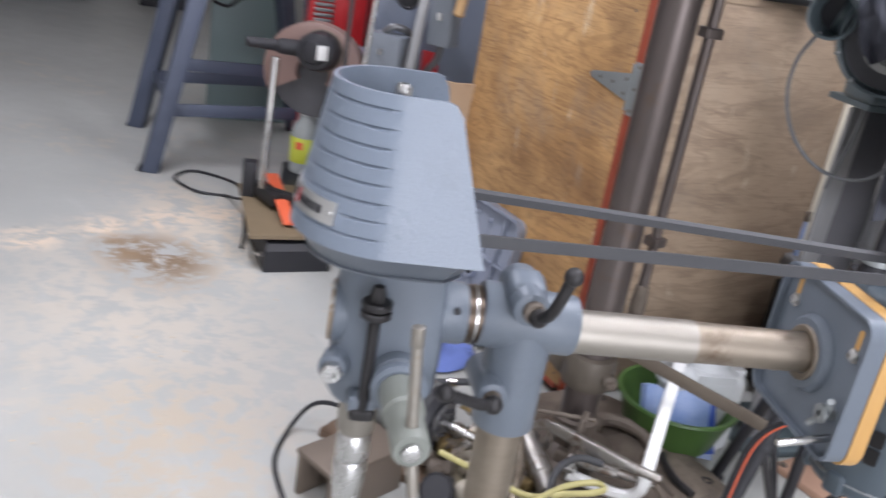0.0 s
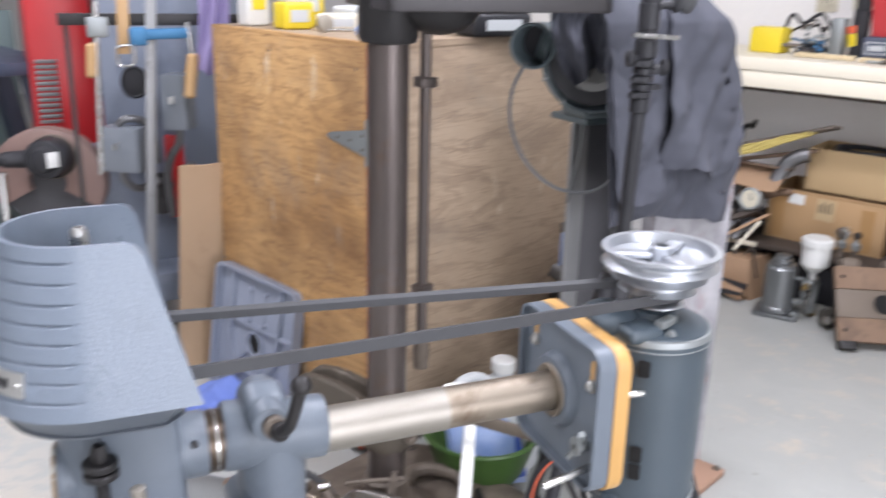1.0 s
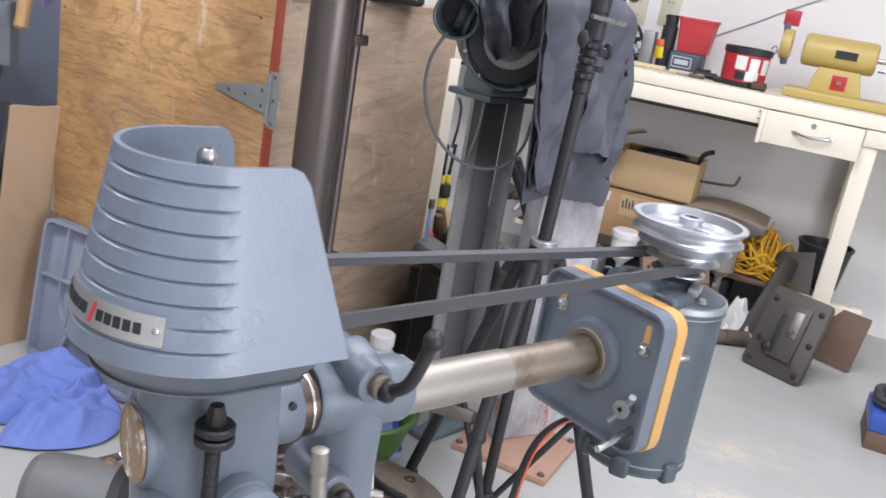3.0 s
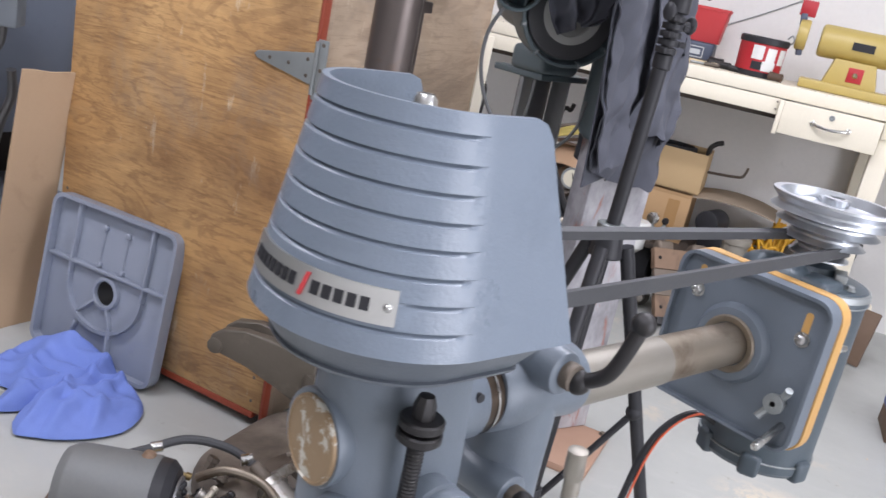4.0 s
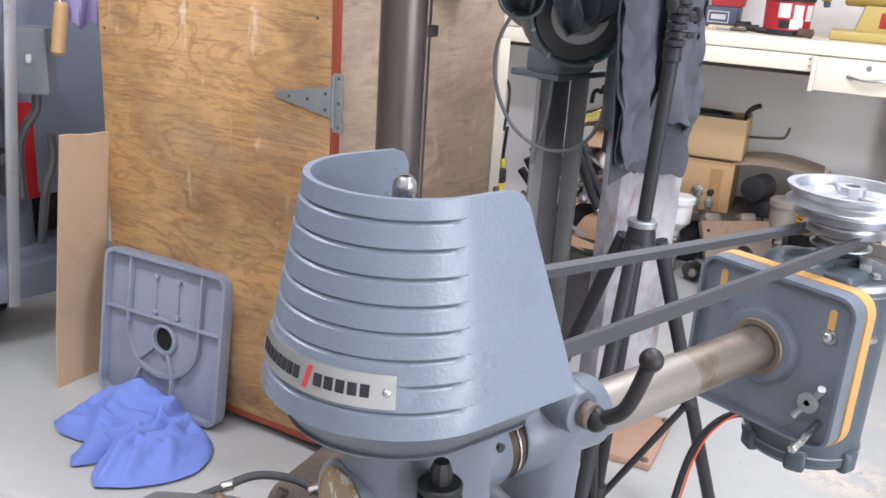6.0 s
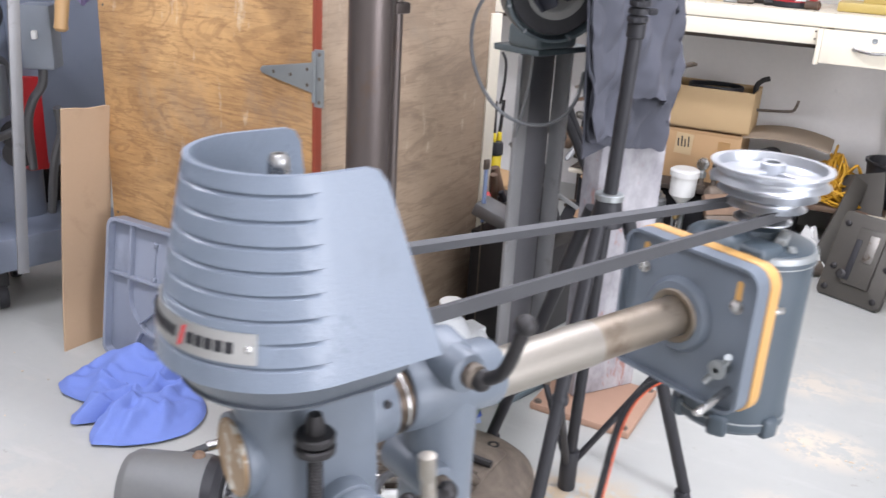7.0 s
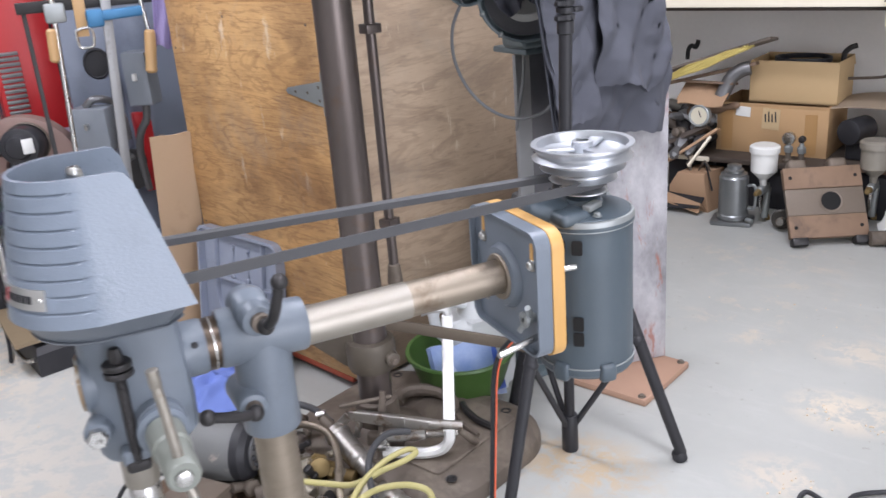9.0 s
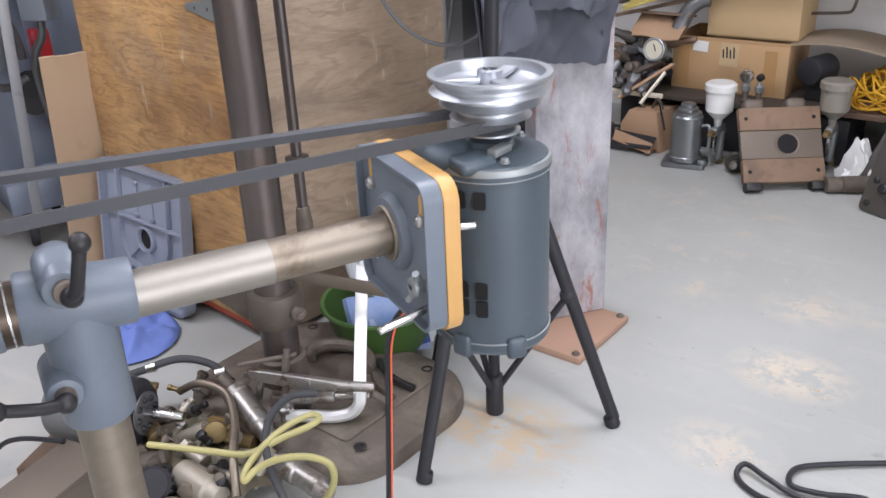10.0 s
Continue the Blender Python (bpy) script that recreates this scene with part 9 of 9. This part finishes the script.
def cabinet_top():
    z = DH + 0.005
    for x, y, wd, dp, h, rz, mm, lab in ((0.74, 2.42, 0.09, 0.07, 0.07, 15, YELLOW_PAINT, "yellow and white printed carton"), (0.66, 2.56, 0.07, 0.06, 0.16, 20, WHITE, "tall white plastic container"), (0.82, 2.55, 0.07, 0.10, 0.15, -10, YELLOW_PAINT, "tall yellow container"), (0.84, 2.33, 0.11, 0.05, 0.045, 8, CREAM, "cream plastic block"), (0.93, 2.45, 0.12, 0.09, 0.06, 30, CLOUDY, "pale crumpled wrapper"), (0.98, 2.26, 0.10, 0.09, 0.075, -12, BOXGREY, "grey plastic case"), (1.14, 2.30, 0.05, 0.05, 0.16, 0, WHITE, "white container with a red lid"), (1.20, 2.14, 0.18, 0.11, 0.06, 8, BLACK, "dark case with a comb of slots"), (1.06, 2.5, 0.2, 0.1, 0.12, 25, TEAL_IRON, "dark green metal case")):
        d = thing("container", at(x, y, z, 0, 0, rz), lab + " on the cabinet", "container")
        part("case_body", box(nb(), (wd, dp, h), at(0, 0, h / 2), min(wd, dp) * 0.12, 3), mm, d)
        if mm in (WHITE, YELLOW_PAINT):
            part("lid", box(nb(), (wd * 0.7, dp * 0.7, 0.02), at(0, 0, h + 0.01), 0.004), PLASTIC_RED if x > 1 else WHITE, d)
        part("print_panel", box(nb(), (wd * 0.6, 0.002, h * 0.45), at(0, -dp / 2 - 0.0008, h * 0.5)), CLOUDY if mm is not WHITE else YELLOW_PAINT, d)
    single("cream_tray", box(nb(), (0.20, 0.10, 0.012), Matrix(), 0.003), CREAM, "cream tray lid on a dark case", "tray", m=at(1.20, 2.14, z + 0.067, 0, 0, 8))
    d = thing("screwdriver", at(0.835, 2.165, z + 0.013, 0, 0, -20), "screwdriver with a clear blue handle", "screwdriver")
    part("handle", lathe(nb(), [(0.008, 0), (0.0125, 0.006), (0.0125, 0.07), (0.009, 0.075), (0.012, 0.08), (0.012, 0.095), (0.007, 0.10)], pose(0, 0, 0, 0, 90, 0), 20), BLUE_BAG, d)
    part("blade", rod(nb(), (0, 0, 0), (-0.07, 0, 0), 0.0035, seg=10), CHROME, d)
    single("steel_ring", lathe(nb(), [(0.012, 0), (0.022, 0.002), (0.022, 0.016), (0.012, 0.018)], Matrix(), 24), PALE_METAL, "dull round metal part on the cabinet", "metal part", m=at(0.77, 2.23, z + 0.024, 80, 0, 20))


lay(-0.045, 0.0)
cabinet_top()


def beside_cabinet():
    single("cream_board", box(nb(), (0.045, 0.018, 1.0), Matrix(), 0.002), CREAM, "cream-painted board standing beside the cabinet", "board", m=at(1.425, 2.10, 0.50, 0, 0, 8))
    # pushed back and enlarged along one line of sight to fit the camera's view
    d = thing("yellow_torch", at(1.60, 2.26, -0.152, 0, 0, 8) @ Matrix.Diagonal((1.13, 1.13, 1.13, 1)), "yellow tool with a black grip standing on a carton", "tool")
    part("yellow_body", rod(nb(), (0, 0, 0.49), (0.002, 0, 0.588), 0.019, 0.021, 18, 0.004), YELLOW_PAINT, d)
    part("grip", rod(nb(), (0.002, 0, 0.588), (0.004, 0, 0.628), 0.024, 0.022, 18, 0.004), BLACK, d)
    for q in (-0.011, 0.013):
        part("tip", rod(nb(), (0.004 + q, 0, 0.628), (0.005 + q, 0, 0.655), 0.008, 0.007, 14, 0.002), YELLOW_PAINT, d)
        part("stem", rod(nb(), (0.005 + q, 0, 0.655), (0.008 + 1.4 * q, 0, 0.75), 0.005, seg=10), BLACK_IRON, d)
    part("hook", sweep(nb(), [(0.01, 0, 0.74), (0.015, -0.005, 0.80), (0.022, 0, 0.86), (0.015, 0.01, 0.89)], 0.004, 8), BLACK_IRON, d)
    # carton as tall as the yellow tool's lower end, to carry it
    single("carton_stand", box(nb(), (0.26, 0.22, 0.40), Matrix(), 0.004), CARD_BIG, "closed brown cardboard carton behind the cabinet", "cardboard box", m=at(1.66, 2.36, 0.20, 0, 0, 10))
    b = thing("folding_rule", at(1.335, 1.985, -0.075, 0, 0, 8), "blue and white printed strip on the cabinet edge", "strip")
    part("strip", box(nb(), (0.012, 0.006, 0.17), at(0, 0, 0.56), 0.001), BLUE_BAG, b)
    part("clip", box(nb(), (0.018, 0.010, 0.03), at(0, 0, 0.655), 0.002), IRON, b)
    part("drop", rod(nb(), (0, 0, 0), (0, 0, 0.475), 0.003, seg=8), IRON, b)
    rng = random.Random(31)
    for k in range(14):
        x, y = rng.uniform(1.48, 1.68), rng.uniform(1.98, 2.14)
        a = Vector((x, y, 0.31))
        b2 = a + Vector((rng.uniform(-0.08, 0.05), rng.uniform(-0.06, 0.06), rng.uniform(0.10, 0.26)))
        mm, lab = rng.choice(((BLACK, "black rubber pipe in the scrap behind the grinder"), (BLACK_IRON, "black steel bar in the scrap behind the grinder"), (IRON, "brown iron bar in the scrap behind the grinder"), (PLASTIC_RED, "red plastic handle in the scrap behind the grinder"), (BROWN_BOARD, "brown stick in the scrap behind the grinder")))
        single("scrap_bar", rod(nb(), a, b2, rng.uniform(0.008, 0.022), rng.uniform(0.008, 0.018), 12, 0.003), mm, lab, "scrap", "scrap bars")
    for k in range(2):
        single("plier_arm", sweep(nb(), [(1.575 + 0.03 * k, 1.95, 0.73), (1.64 + 0.02 * k, 1.95, 0.64), (1.70 + 0.035 * k, 1.95, 0.54), (1.735 + 0.04 * k, 1.95, 0.49)], 0.014, 10), BLACK, "black dipped handle of a large pair of pliers", "pliers", "plier handles")
    single("steel_plate", box(nb(), (0.24, 0.10, 0.012), Matrix(), 0.002), PALE_STEEL, "grey steel plate lying aslant behind the tripod", "steel plate", m=at(1.55, 1.955, 0.49, 12, 32, 0))
    single("dark_box", box(nb(), (0.34, 0.26, 0.30), Matrix(), 0.01), BLACK_IRON, "dark iron machine box behind the tripod", "machine box", m=at(1.60, 2.05, 0.15, 0, 0, 12))
    # steel offcuts behind the tripod
    for x, y, z, wd, dp, h, rx, rz, mm, lab in ((1.38, 1.95, 0.42, 0.10, 0.16, 0.04, 20, 30, SHINY_GREY, "grey steel offcut on the heap"), (1.50, 2.25, 0.12, 0.30, 0.25, 0.24, 0, 15, CARD, "brown cardboard box behind the grinder"), (1.42, 1.98, 0.20, 0.16, 0.14, 0.34, 0, 20, BLACK_IRON, "dark iron machine stand behind the grinder"), (1.52, 2.22, 0.20, 0.2, 0.16, 0.40, 0, 5, BLACK, "black plastic case behind the grinder")):
        single("offcut", box(nb(), (wd, dp, h), Matrix(), 0.006), mm, lab, "scrap", m=at(x, y, z, rx, 0, rz))
    for k in range(3):
        single("black_pipe", sweep(nb(), [(1.42 + 0.02 * k, 1.98, 0.64 + 0.03 * k), (1.47 + 0.02 * k, 1.93, 0.54), (1.53, 1.90 + 0.03 * k, 0.42)], 0.012, 10), BLACK, "short black rubber pipe behind the tripod", "pipe", "black rubber pipes")
    c = thing("printed_carton", at(2.605, 1.055, 0.0, 0, 0, 28), "blue and brown printed carton on the floor", "carton")
    part("lower_half", box(nb(), (0.20, 0.16, 0.065), at(0, 0, 0.0325), 0.004), BROWN_BOARD, c, "brown printed lower half")
    part("upper_half", box(nb(), (0.204, 0.164, 0.06), at(0, 0, 0.096), 0.005), DEEP_BLUE, c, "blue-purple lid")
    part("print_strip", box(nb(), (0.14, 0.0015, 0.012), at(-0.01, -0.0812, 0.035)), YELLOW_PAINT, c)
    single("hose_coil", sweep(nb(), [Vector((0.075 * math.cos(0.52 * k), 0.075 * math.sin(0.52 * k), 0.012 + 0.0012 * k)) for k in range(30)], 0.011, 10, 4), RUBBER, "coil of dark rubber hose on a carton", "hose", m=at(2.605, 1.055, 0.1275))


lay(0.06, 0.13, 0.96)
beside_cabinet()


def floor_flakes():
    """Sawdust, paint flakes and grit lying on the floor."""
    rng = random.Random(77)
    line = [(-0.82, 2.69), (-0.61, 2.90), (-0.36, 3.05), (-0.13, 3.18)]
    heaps = [(*Vector(a).lerp(Vector(b), k / 8), 0.05, 26) for a, b in zip(line, line[1:]) for k in range(8)]
    heaps += [(x, y, r, 70) for x, y, r in ((-0.3, 2.1, 0.12), (-0.3, 1.83, 0.1), (-0.47, 1.75, 0.12), (1.77, 1.25, 0.06), (1.80, 1.12, 0.05), (1.465, 1.08, 0.05), (0.1, 2.55, 0.2), (2.2, 1.7, 0.25), (-0.3, 2.67, 0.12))]
    for name, mat, label, share in (("sawdust", SAWDUST, "pale cream sawdust and flakes on the floor", 0.8), ("grit", IRON, "dark grit and chips on the floor", 0.05)):
        bm = nb()
        for x, y, r, count in heaps:
            for k in range(int(count * share * 0.25)):
                px, py = rng.gauss(x, r * 0.6), rng.gauss(y, r * 0.6)
                w, a = rng.uniform(0.0015, 0.005), rng.uniform(0, 6.3)
                n = rng.choice((4, 5, 6))
                ring = [(px + w * rng.uniform(0.5, 1) * math.cos(a + 6.283 * i / n), py + 0.7 * w * rng.uniform(0.5, 1) * math.sin(a + 6.283 * i / n)) for i in range(n)]
                top = [bm.verts.new((u, v, rng.uniform(0.0012, 0.003))) for u, v in ring]
                low = [bm.verts.new((u, v, 0.0)) for u, v in ring]
                bm.faces.new(top)
                for i in range(n):
                    bm.faces.new((low[i], low[(i + 1) % n], top[(i + 1) % n], top[i]))
        single(name, bm, mat, label, "debris", kind="stuff")


SAWDUST = surf("pale_sawdust", (0.72, 0.60, 0.44), (0.62, 0.50, 0.36), (0.85, 0.95), 0.0, 40, 300, 0.2)
lay(-0.02, -0.04)
floor_flakes()
